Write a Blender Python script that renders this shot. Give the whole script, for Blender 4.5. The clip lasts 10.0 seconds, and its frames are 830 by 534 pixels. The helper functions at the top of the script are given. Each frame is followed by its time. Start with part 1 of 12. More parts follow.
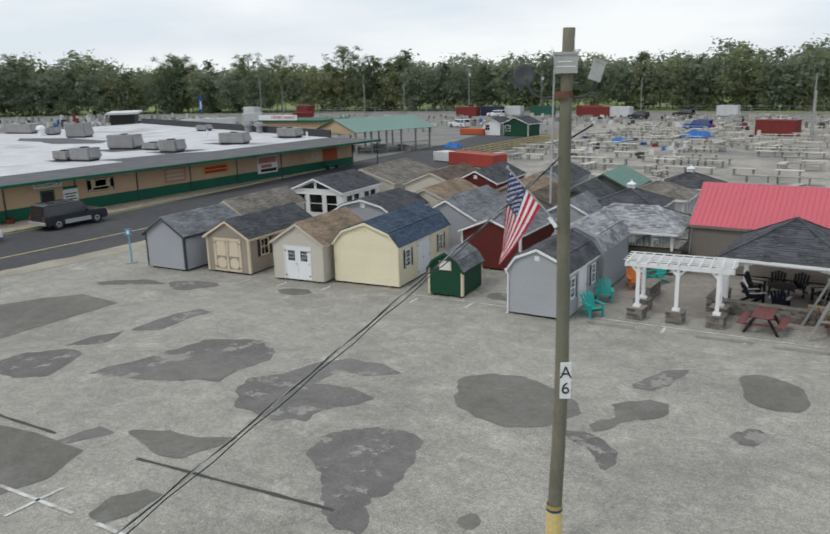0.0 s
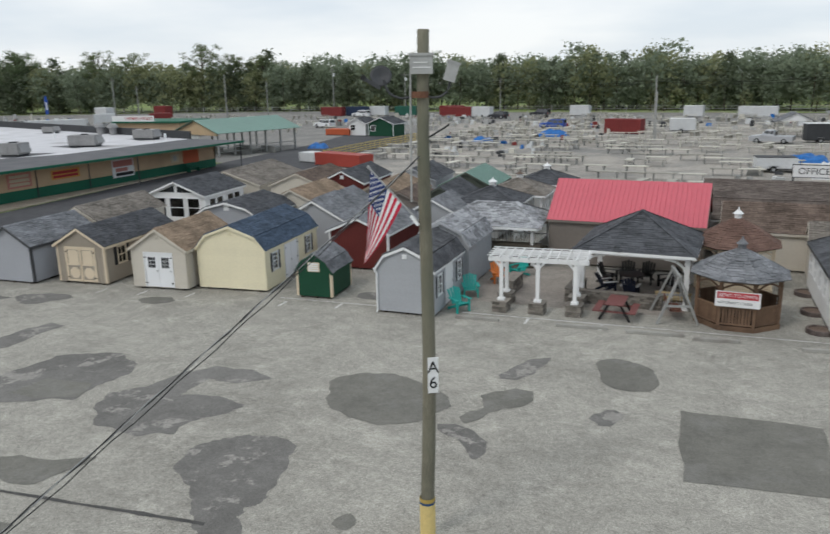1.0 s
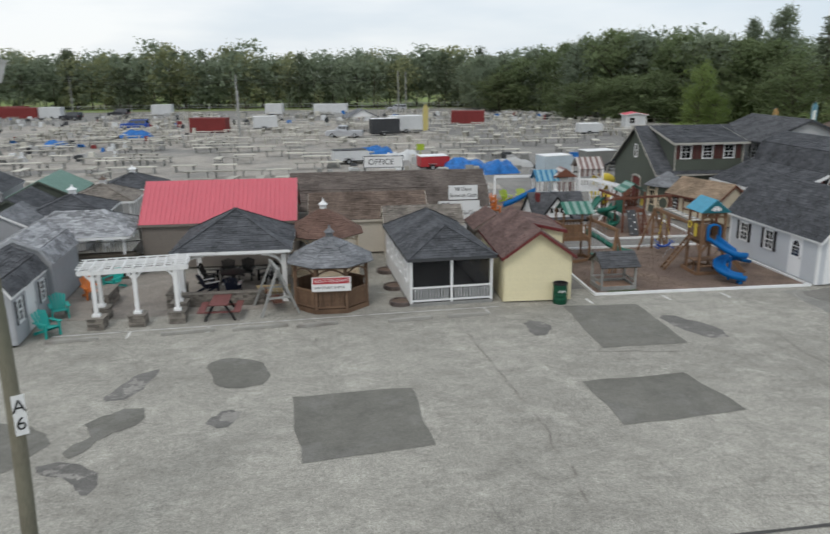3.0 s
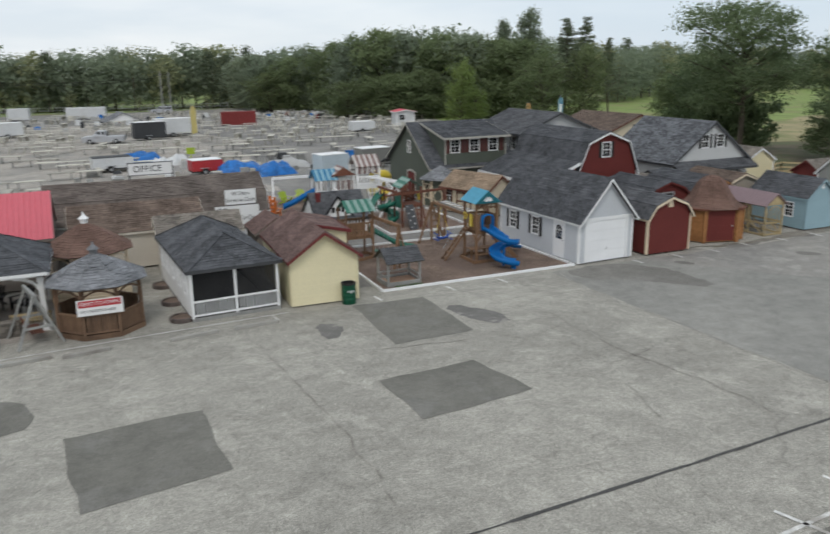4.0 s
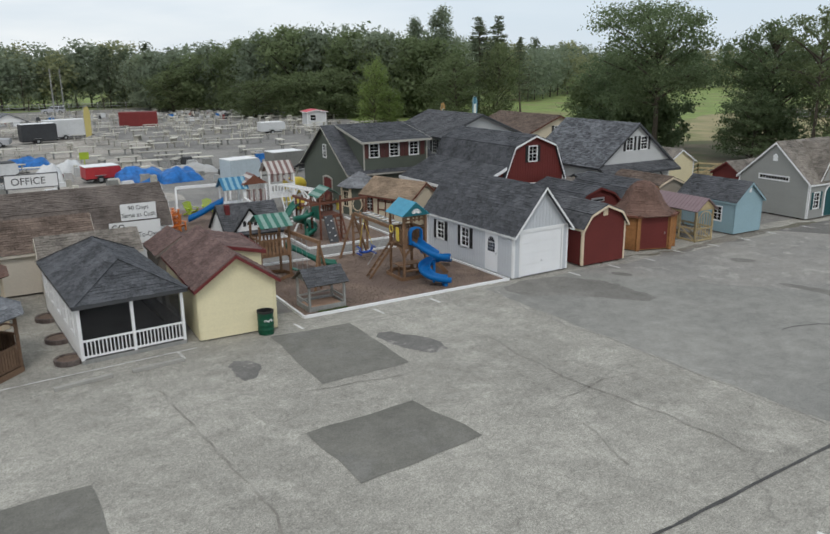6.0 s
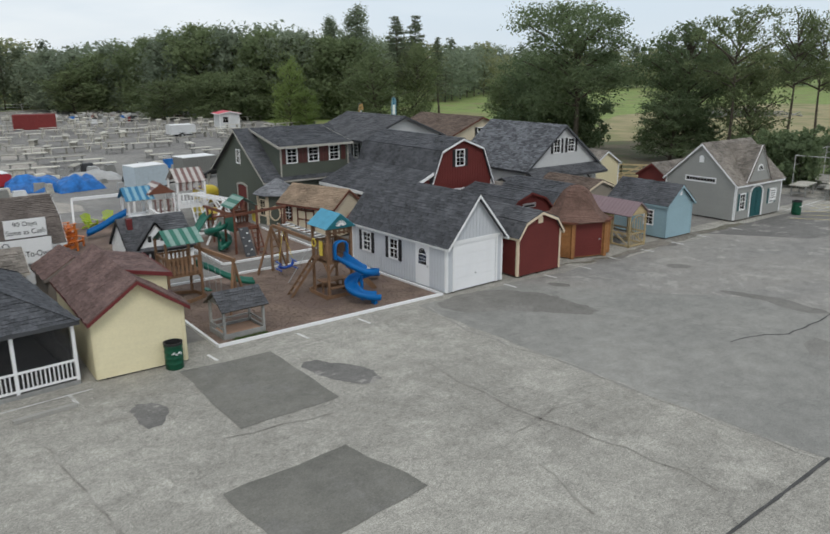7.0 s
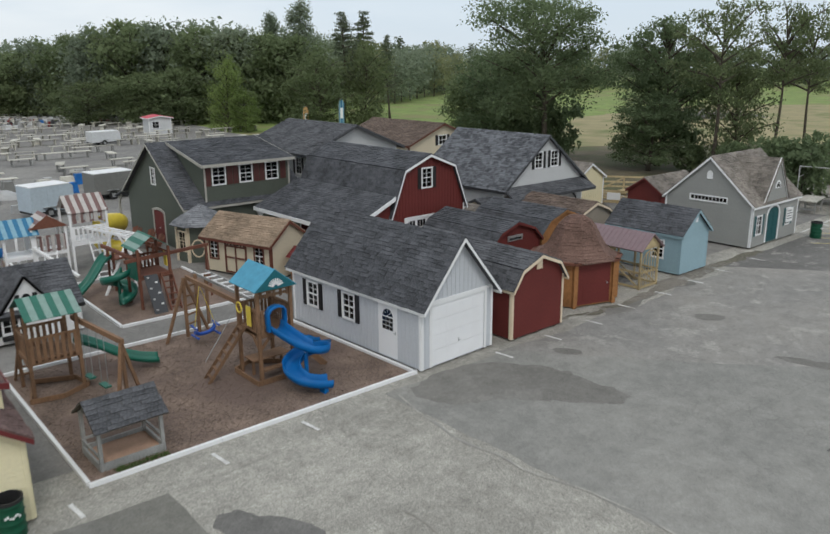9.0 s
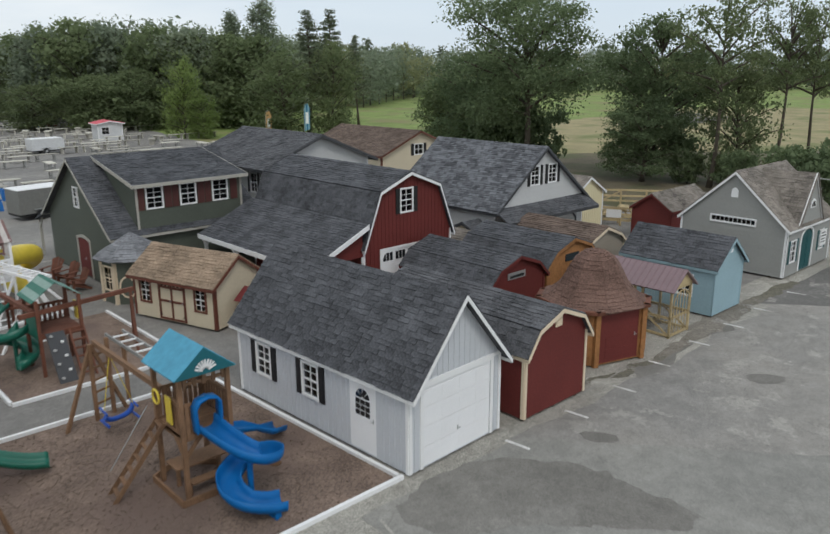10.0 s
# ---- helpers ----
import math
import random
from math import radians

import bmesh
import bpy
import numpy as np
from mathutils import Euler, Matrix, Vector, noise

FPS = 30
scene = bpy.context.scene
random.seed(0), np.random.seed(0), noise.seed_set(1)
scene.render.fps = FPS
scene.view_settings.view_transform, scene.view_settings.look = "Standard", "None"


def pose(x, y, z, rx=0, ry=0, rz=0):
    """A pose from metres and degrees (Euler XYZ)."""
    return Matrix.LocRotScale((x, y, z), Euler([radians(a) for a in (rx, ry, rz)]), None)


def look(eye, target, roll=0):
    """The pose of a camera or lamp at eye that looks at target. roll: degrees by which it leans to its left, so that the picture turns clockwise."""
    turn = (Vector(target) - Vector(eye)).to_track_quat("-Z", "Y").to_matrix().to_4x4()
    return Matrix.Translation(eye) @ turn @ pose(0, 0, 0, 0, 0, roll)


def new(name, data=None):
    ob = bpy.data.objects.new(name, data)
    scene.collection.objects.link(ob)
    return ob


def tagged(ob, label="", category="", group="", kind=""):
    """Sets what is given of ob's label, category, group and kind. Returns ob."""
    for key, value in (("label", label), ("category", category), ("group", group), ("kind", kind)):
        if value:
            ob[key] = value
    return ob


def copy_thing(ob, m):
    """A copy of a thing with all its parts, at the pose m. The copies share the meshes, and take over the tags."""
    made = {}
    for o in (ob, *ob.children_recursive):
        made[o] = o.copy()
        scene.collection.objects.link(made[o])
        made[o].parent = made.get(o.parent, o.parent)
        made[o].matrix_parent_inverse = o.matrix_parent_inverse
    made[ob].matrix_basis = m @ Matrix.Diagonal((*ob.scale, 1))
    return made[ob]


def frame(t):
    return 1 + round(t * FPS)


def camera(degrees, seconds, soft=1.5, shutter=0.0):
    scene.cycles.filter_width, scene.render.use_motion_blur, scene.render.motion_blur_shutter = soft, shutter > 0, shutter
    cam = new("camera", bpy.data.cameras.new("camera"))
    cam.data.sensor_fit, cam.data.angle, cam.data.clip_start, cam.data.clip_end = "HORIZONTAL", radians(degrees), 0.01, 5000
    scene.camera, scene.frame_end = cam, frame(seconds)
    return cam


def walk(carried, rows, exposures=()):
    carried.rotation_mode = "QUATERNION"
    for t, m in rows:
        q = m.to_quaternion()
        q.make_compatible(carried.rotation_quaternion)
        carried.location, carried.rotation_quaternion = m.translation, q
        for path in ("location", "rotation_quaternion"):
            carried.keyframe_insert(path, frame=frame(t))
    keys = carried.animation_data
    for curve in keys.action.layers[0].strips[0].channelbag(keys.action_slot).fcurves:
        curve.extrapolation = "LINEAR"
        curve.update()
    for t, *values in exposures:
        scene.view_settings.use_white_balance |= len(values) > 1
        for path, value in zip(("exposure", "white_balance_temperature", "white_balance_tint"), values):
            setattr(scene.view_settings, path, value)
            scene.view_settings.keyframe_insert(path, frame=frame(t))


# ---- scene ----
cam = camera(57.89, 10.0, soft=1.6, shutter=0.3)
PATH = [
    (0, (0.869, 0.142, 9.902), (-0.221, 1.747, 9.417), -1.5),
    (0.5, (0.95, 0.186, 9.895), (-0.011, 1.871, 9.407), -1.3),
    (1, (0.99, 0.193, 9.897), (0.199, 1.962, 9.405), -1.2),
    (1.5, (1.068, 0.172, 9.911), (0.469, 2.014, 9.414), -1.0),
    (2, (1.11, 0.163, 9.918), (0.772, 2.07, 9.417), -0.9),
    (2.5, (1.139, 0.168, 9.918), (1.078, 2.102, 9.411), -0.7),
    (2.7, (1.142, 0.225, 9.922), (1.196, 2.159, 9.414), -0.6),
    (3.8, (1.168, 0.738, 9.963), (1.814, 2.559, 9.444), -0.8),
    (4, (1.28, 1.042, 9.893), (2.044, 2.816, 9.374), -0.9),
    (4.5, (1.212, 1.72, 9.933), (2.144, 3.411, 9.41), -0.6),
    (5, (1.423, 2.448, 9.955), (2.357, 4.137, 9.429), -0.6),
    (6.3, (2.534, 4.959, 10.003), (3.544, 6.602, 9.476), -0.6),
    (6.5, (2.779, 5.482, 9.959), (3.837, 7.095, 9.432), -0.5),
    (7, (3.396, 6.771, 9.934), (4.543, 8.323, 9.407), -0.4),
    (7.5, (4.177, 8.118, 9.936), (5.411, 9.601, 9.41), -0.3),
    (8, (5.178, 9.708, 9.94), (6.422, 11.183, 9.413), -0.4),
    (8.5, (6.558, 11.695, 9.845), (7.805, 13.168, 9.32), -0.4),
    (9, (8.368, 14.178, 9.853), (9.62, 15.646, 9.325), -0.4),
    (9.5, (10.419, 16.777, 9.818), (11.689, 18.229, 9.289), -0.3),
    (10, (12.426, 19.454, 9.658), (13.74, 20.869, 9.137), -0.3),
]
walk(cam, [(t, look(eye, target, roll)) for t, eye, target, roll in PATH])

# ---- light ----
SUN_UP, SUN_TURN = 52.0, 205.0
world = bpy.data.worlds.new("overcast")
scene.world = world
world.use_nodes = True
wn, wl = world.node_tree.nodes, world.node_tree.links
wn.clear()
w_out = wn.new("ShaderNodeOutputWorld")
w_bg = wn.new("ShaderNodeBackground")
w_sky = wn.new("ShaderNodeTexSky")
w_sky.sky_type, w_sky.sun_disc = "NISHITA", False
w_sky.sun_elevation, w_sky.sun_rotation = radians(SUN_UP), radians(SUN_TURN)
w_co = wn.new("ShaderNodeTexCoord")
w_map = wn.new("ShaderNodeMapping")
w_map.inputs["Scale"].default_value = (1.0, 1.0, 4.5)
w_noise = wn.new("ShaderNodeTexNoise")
w_noise.inputs["Scale"].default_value, w_noise.inputs["Detail"].default_value = 2.6, 5.0
w_ramp = wn.new("ShaderNodeValToRGB")
w_ramp.color_ramp.elements[0].position, w_ramp.color_ramp.elements[0].color = 0.36, (7.7, 8.45, 9.2, 1)
w_ramp.color_ramp.elements[1].position, w_ramp.color_ramp.elements[1].color = 0.62, (10.1, 10.35, 10.5, 1)
w_mix = wn.new("ShaderNodeMixRGB")
w_mix.inputs["Fac"].default_value = 0.88
wl.new(w_co.outputs["Generated"], w_map.inputs["Vector"])
wl.new(w_map.outputs["Vector"], w_noise.inputs["Vector"])
wl.new(w_noise.outputs["Fac"], w_ramp.inputs["Fac"])
wl.new(w_sky.outputs["Color"], w_mix.inputs["Color1"])
w_sep = wn.new("ShaderNodeSeparateXYZ")
wl.new(w_co.outputs["Generated"], w_sep.inputs[0])
w_thin = wn.new("ShaderNodeMapRange")
w_thin.inputs["From Min"].default_value, w_thin.inputs["From Max"].default_value = 0.05, 0.75
w_thin.inputs["To Max"].default_value = 0.85
wl.new(w_sep.outputs["X"], w_thin.inputs["Value"])
w_veil = wn.new("ShaderNodeMixRGB")
w_veil.inputs["Color2"].default_value = (6.6, 7.7, 8.8, 1)
wl.new(w_thin.outputs["Result"], w_veil.inputs["Fac"])
wl.new(w_ramp.outputs["Color"], w_veil.inputs["Color1"])
wl.new(w_veil.outputs["Color"], w_mix.inputs["Color2"])
wl.new(w_mix.outputs["Color"], w_bg.inputs["Color"])
w_bg.inputs["Strength"].default_value = 0.1
wl.new(w_bg.outputs["Background"], w_out.inputs["Surface"])

sun_data = bpy.data.lights.new("sun", "SUN")
sun_data.energy, sun_data.angle, sun_data.color = 0.9, radians(14), (1.0, 0.97, 0.93)
sun_ob = new("sun", sun_data)
sun_way = Vector((math.sin(radians(SUN_TURN)) * math.cos(radians(SUN_UP)), math.cos(radians(SUN_TURN)) * math.cos(radians(SUN_UP)), math.sin(radians(SUN_UP))))
sun_ob.matrix_world = look(sun_way * 50, (0, 0, 0))


# ---- materials ----
def material(name, color, rough=0.7, dark=0.8, light=1.12, fine=40.0, coarse=1.5, bump=0.15, metal=0.0, spread=0.0, spec=0.3, stain=None, stain_at=0.62, stretch=(1, 1, 1)):
    """A painted or natural surface: grain and wear at two scales, bump, and a spread of tone between pieces."""
    m = bpy.data.materials.new(name)
    m.use_nodes = True
    n, l = m.node_tree.nodes, m.node_tree.links
    p = n["Principled BSDF"]
    p.inputs["Roughness"].default_value, p.inputs["Metallic"].default_value = rough, metal
    p.inputs["Specular IOR Level"].default_value = spec
    co = n.new("ShaderNodeTexCoord")
    mp = n.new("ShaderNodeMapping")
    mp.inputs["Scale"].default_value = stretch
    l.new(co.outputs["Object"], mp.inputs["Vector"])
    nf, nc = n.new("ShaderNodeTexNoise"), n.new("ShaderNodeTexNoise")
    nf.inputs["Scale"].default_value, nf.inputs["Detail"].default_value = fine, 3
    nc.inputs["Scale"].default_value, nc.inputs["Detail"].default_value = coarse, 6
    l.new(mp.outputs["Vector"], nf.inputs["Vector"])
    l.new(co.outputs["Object"], nc.inputs["Vector"])
    add = n.new("ShaderNodeMath")
    add.operation = "ADD"
    l.new(nf.outputs["Fac"], add.inputs[0])
    l.new(nc.outputs["Fac"], add.inputs[1])
    last = add.outputs[0]
    if spread:
        gi, oi = n.new("ShaderNodeNewGeometry"), n.new("ShaderNodeObjectInfo")
        both = n.new("ShaderNodeMath")
        both.operation = "ADD"
        l.new(gi.outputs["Random Per Island"], both.inputs[0])
        l.new(oi.outputs["Random"], both.inputs[1])
        wrap = n.new("ShaderNodeMath")
        wrap.operation = "FRACT"
        l.new(both.outputs[0], wrap.inputs[0])
        sc = n.new("ShaderNodeMath")
        sc.operation, sc.inputs[1].default_value, sc.inputs[2].default_value = "MULTIPLY_ADD", spread, -spread / 2
        l.new(wrap.outputs[0], sc.inputs[0])
        ad = n.new("ShaderNodeMath")
        ad.operation = "ADD"
        l.new(last, ad.inputs[0])
        l.new(sc.outputs[0], ad.inputs[1])
        last = ad.outputs[0]
    rng = n.new("ShaderNodeMapRange")
    rng.inputs["From Min"].default_value, rng.inputs["From Max"].default_value = 0.65, 1.35
    rng.inputs["To Min"].default_value, rng.inputs["To Max"].default_value = dark, light
    l.new(last, rng.inputs["Value"])
    mul = n.new("ShaderNodeVectorMath")
    mul.operation = "SCALE"
    mul.inputs[0].default_value = color[:3]
    l.new(rng.outputs["Result"], mul.inputs["Scale"])
    out = mul.outputs["Vector"]
    if stain:
        ns = n.new("ShaderNodeTexNoise")
        ns.inputs["Scale"].default_value, ns.inputs["Detail"].default_value = coarse * 0.45, 7
        l.new(co.outputs["Object"], ns.inputs["Vector"])
        rs = n.new("ShaderNodeMapRange")
        rs.inputs["From Min"].default_value, rs.inputs["From Max"].default_value = stain_at - 0.06, stain_at + 0.1
        l.new(ns.outputs["Fac"], rs.inputs["Value"])
        mx = n.new("ShaderNodeMixRGB")
        mx.inputs["Color2"].default_value = (*stain, 1)
        l.new(rs.outputs["Result"], mx.inputs["Fac"])
        l.new(out, mx.inputs["Color1"])
        out = mx.outputs["Color"]
    l.new(out, p.inputs["Base Color"])
    if bump:
        bp = n.new("ShaderNodeBump")
        bp.inputs["Strength"].default_value, bp.inputs["Distance"].default_value = bump, 0.02
        l.new(nf.outputs["Fac"], bp.inputs["Height"])
        l.new(bp.outputs["Normal"], p.inputs["Normal"])
    return m


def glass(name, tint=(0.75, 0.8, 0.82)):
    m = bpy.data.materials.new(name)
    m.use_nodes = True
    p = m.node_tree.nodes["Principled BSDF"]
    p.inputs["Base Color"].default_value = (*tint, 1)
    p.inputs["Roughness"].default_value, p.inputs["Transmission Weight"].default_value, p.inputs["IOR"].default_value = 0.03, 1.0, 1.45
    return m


def lot(name, base, seed, crack=0.25, tone2=(0.2, 0.19, 0.175), holes=None, wear=None, grain=1.0):
    """Weathered asphalt: pale stones in a dark binder, broad stains, a net of hairline cracks."""
    m = bpy.data.materials.new(name)
    m.use_nodes = True
    n, l = m.node_tree.nodes, m.node_tree.links
    p = n["Principled BSDF"]
    p.inputs["Roughness"].default_value, p.inputs["Specular IOR Level"].default_value = 0.9, 0.2
    co = n.new("ShaderNodeTexCoord")
    mp = n.new("ShaderNodeMapping")
    mp.inputs["Location"].default_value = (seed, seed * 1.7, 0)
    l.new(co.outputs["Object"], mp.inputs["Vector"])

    def noise_at(scale, detail=4, rough=0.55):
        t = n.new("ShaderNodeTexNoise")
        t.inputs["Scale"].default_value, t.inputs["Detail"].default_value, t.inputs["Roughness"].default_value = scale, detail, rough
        l.new(mp.outputs["Vector"], t.inputs["Vector"])
        return t

    def span(src, a, b, c, d):
        r = n.new("ShaderNodeMapRange")
        for key, val in zip(("From Min", "From Max", "To Min", "To Max"), (a, b, c, d)):
            r.inputs[key].default_value = val
        l.new(src, r.inputs["Value"])
        return r.outputs["Result"]

    def mix(kind, fac, a, b):
        x = n.new("ShaderNodeMixRGB")
        x.blend_type = kind
        for key, val in (("Fac", fac), ("Color1", a), ("Color2", b)):
            if hasattr(val, "links"):
                l.new(val, x.inputs[key])
            else:
                x.inputs[key].default_value = val if key == "Fac" else (*val, 1)
        return x.outputs["Color"]

    grit, mid, broad, fleck = noise_at(21, 6, 0.85), noise_at(1.3, 9, 0.72), noise_at(0.16, 6, 0.6), noise_at(6.0, 7, 0.8)
    color = mix("MIX", span(broad.outputs["Fac"], 0.42, 0.62, 0, 1), base, tone2)
    if wear:
        worn = noise_at(0.5, 8, 0.72)
        color = mix("MIX", span(worn.outputs["Fac"], 0.52, 0.62, 0, 0.65), color, wear)
    if holes:
        gone = noise_at(0.75, 8, 0.7)
        color = mix("MIX", span(gone.outputs["Fac"], 0.555, 0.595, 0, 0.85), color, holes)
    color = mix("MULTIPLY", 1.0, color, span(mid.outputs["Fac"], 0.3, 0.7, 0.8, 1.17))
    color = mix("MULTIPLY", 1.0, color, span(fleck.outputs["Fac"], 0.36, 0.64, 1 - 0.22 * grain, 1 + 0.2 * grain))
    color = mix("MULTIPLY", 1.0, color, span(grit.outputs["Fac"], 0.38, 0.62, 1 - 0.46 * grain, 1 + 0.44 * grain))
    speck = n.new("ShaderNodeTexVoronoi")
    speck.inputs["Scale"].default_value = 9.0
    l.new(mp.outputs["Vector"], speck.inputs["Vector"])
    color = mix("MULTIPLY", 0.55, color, span(speck.outputs["Distance"], 0.05, 0.16, 0.55, 1.0))
    if crack:
        bend = n.new("ShaderNodeMixRGB")
        bend.inputs["Fac"].default_value = 0.3
        l.new(mp.outputs["Vector"], bend.inputs["Color1"])
        l.new(noise_at(0.9, 4).outputs["Color"], bend.inputs["Color2"])
        vo = n.new("ShaderNodeTexVoronoi")
        vo.feature = "DISTANCE_TO_EDGE"
        vo.inputs["Scale"].default_value = 0.22
        l.new(bend.outputs["Color"], vo.inputs["Vector"])
        lines = span(vo.outputs["Distance"], 0.0, 0.007, crack, 0.0)
        gate = span(noise_at(0.35, 3).outputs["Fac"], 0.48, 0.6, 0, 1)
        g2 = n.new("ShaderNodeMath")
        g2.operation = "MULTIPLY"
        l.new(lines, g2.inputs[0])
        l.new(gate, g2.inputs[1])
        color = mix("MIX", g2.outputs[0], color, (0.075, 0.07, 0.065))
        web = n.new("ShaderNodeTexVoronoi")
        web.feature = "DISTANCE_TO_EDGE"
        web.inputs["Scale"].default_value = 2.6
        l.new(bend.outputs["Color"], web.inputs["Vector"])
        fine_web = span(web.outputs["Distance"], 0.0, 0.05, crack * 1.5, 0.0)
        where = span(noise_at(0.22, 5, 0.65).outputs["Fac"], 0.5, 0.62, 0.0, 1)
        g3 = n.new("ShaderNodeMath")
        g3.operation = "MULTIPLY"
        l.new(fine_web, g3.inputs[0])
        l.new(where, g3.inputs[1])
        color = mix("MIX", g3.outputs[0], color, (0.13, 0.12, 0.105))
    l.new(color, p.inputs["Base Color"])
    bp = n.new("ShaderNodeBump")
    bp.inputs["Strength"].default_value, bp.inputs["Distance"].default_value = 0.35, 0.012
    l.new(grit.outputs["Fac"], bp.inputs["Height"])
    l.new(bp.outputs["Normal"], p.inputs["Normal"])
    return m


def striped(name, a, b, width, axis="X", rough=0.6):
    m = bpy.data.materials.new(name)
    m.use_nodes = True
    n, l = m.node_tree.nodes, m.node_tree.links
    p = n["Principled BSDF"]
    p.inputs["Roughness"].default_value = rough
    co, sp = n.new("ShaderNodeTexCoord"), n.new("ShaderNodeSeparateXYZ")
    l.new(co.outputs["Object"], sp.inputs[0])
    fm = n.new("ShaderNodeMath")
    fm.operation, fm.inputs[1].default_value = "PINGPONG", width
    l.new(sp.outputs[axis], fm.inputs[0])
    gt = n.new("ShaderNodeMath")
    gt.operation, gt.inputs[1].default_value = "GREATER_THAN", width / 2
    l.new(fm.outputs[0], gt.inputs[0])
    mx = n.new("ShaderNodeMixRGB")
    mx.inputs["Color1"].default_value, mx.inputs["Color2"].default_value = (*a, 1), (*b, 1)
    l.new(gt.outputs[0], mx.inputs["Fac"])
    ns = n.new("ShaderNodeTexNoise")
    ns.inputs["Scale"].default_value = 7
    l.new(co.outputs["Object"], ns.inputs["Vector"])
    rg = n.new("ShaderNodeMapRange")
    rg.inputs["To Min"].default_value, rg.inputs["To Max"].default_value = 0.75, 1.2
    l.new(ns.outputs["Fac"], rg.inputs["Value"])
    ml = n.new("ShaderNodeMixRGB")
    ml.blend_type, ml.inputs["Fac"].default_value = "MULTIPLY", 1.0
    l.new(mx.outputs["Color"], ml.inputs["Color1"])
    l.new(rg.outputs["Result"], ml.inputs["Color2"])
    l.new(ml.outputs["Color"], p.inputs["Base Color"])
    return m


OLD = lot("weathered_asphalt", (0.345, 0.33, 0.29), 3.0, tone2=(0.28, 0.267, 0.235), wear=(0.415, 0.398, 0.35))
PATCH = lot("patch_asphalt", (0.152, 0.147, 0.129), 11.0, crack=0.0, tone2=(0.185, 0.179, 0.157), wear=(0.2, 0.195, 0.178), grain=0.4)
PATCH_OLD = lot("old_patch_asphalt", (0.15, 0.144, 0.134), 17.0, crack=0.0, tone2=(0.19, 0.183, 0.17), holes=(0.3, 0.285, 0.26), grain=0.55)
RESURF = lot("resurfaced_asphalt", (0.232, 0.227, 0.208), 23.0, crack=0.2, tone2=(0.275, 0.267, 0.243), grain=0.4)
ROADTOP = lot("road_asphalt", (0.072, 0.072, 0.077), 31.0, crack=0.0, tone2=(0.088, 0.088, 0.092), grain=0.35)
FIELD = lot("field_gravel", (0.37, 0.34, 0.3), 41.0, crack=0.0, tone2=(0.25, 0.24, 0.22), grain=0.6)
FIELD2 = lot("field_asphalt", (0.2, 0.193, 0.183), 47.0, crack=0.3, tone2=(0.26, 0.25, 0.23), grain=0.6)
BANK = material("bare_bank", (0.135, 0.115, 0.075), 0.95, 0.6, 1.4, 6, 0.4, 0.4, stain=(0.1, 0.11, 0.05), stain_at=0.52)
DRYGRASS = material("dry_grass", (0.3, 0.26, 0.14), 0.95, 0.75, 1.2, 8, 0.3, 0.3, stain=(0.16, 0.18, 0.07), stain_at=0.56)
GRASS = material("meadow_grass", (0.185, 0.245, 0.072), 0.95, 0.65, 1.4, 9, 0.25, 0.4, stain=(0.22, 0.2, 0.095), stain_at=0.56)
DIRT = material("sandy_dirt", (0.35, 0.32, 0.255), 0.95, 0.7, 1.2, 12, 0.5, 0.3)
STAINED = lot("stained_asphalt", (0.172, 0.164, 0.148), 29.0, crack=0.0, tone2=(0.212, 0.203, 0.184), wear=(0.245, 0.235, 0.214), grain=0.45)
DARKSTRIP = lot("dark_strip_ground", (0.14, 0.13, 0.1), 53.0, crack=0.0, tone2=(0.22, 0.2, 0.17), holes=(0.3, 0.285, 0.26))
YARD = lot("yard_asphalt", (0.195, 0.187, 0.174), 67.0, crack=0.2, tone2=(0.245, 0.235, 0.217), grain=0.6)
MIDLOT = lot("greyer_asphalt", (0.235, 0.226, 0.21), 61.0, crack=0.1, tone2=(0.285, 0.27, 0.245), holes=(0.33, 0.315, 0.285), grain=0.5)
MULCH = material("wood_mulch", (0.176, 0.128, 0.101), 0.95, 0.4, 1.6, 17, 0.8, 0.6, stain=(0.14, 0.1, 0.083), stain_at=0.55)
SANDM = material("play_sand", (0.42, 0.27, 0.19), 0.95, 0.8, 1.2, 30, 2.0, 0.3)
LINE = material("worn_white_paint", (0.72, 0.71, 0.68), 0.8, 0.6, 1.1, 30, 3, 0.1, stain=(0.33, 0.31, 0.28), stain_at=0.56)
LINE_Y = material("worn_yellow_paint", (0.62, 0.52, 0.22), 0.8, 0.7, 1.1, 30, 3, 0.1, stain=(0.32, 0.28, 0.2), stain_at=0.62)
CRACK = material("tar_seam", (0.07, 0.068, 0.065), 0.85, 0.7, 1.3, 20, 2, 0.2)
PAVE = material("tan_pavement", (0.4, 0.34, 0.265), 0.9, 0.75, 1.15, 30, 1.2, 0.2, stain=(0.27, 0.23, 0.18))
CONC = material("concrete", (0.34, 0.33, 0.3), 0.9, 0.75, 1.15, 30, 1.2, 0.2, stain=(0.22, 0.2, 0.18))

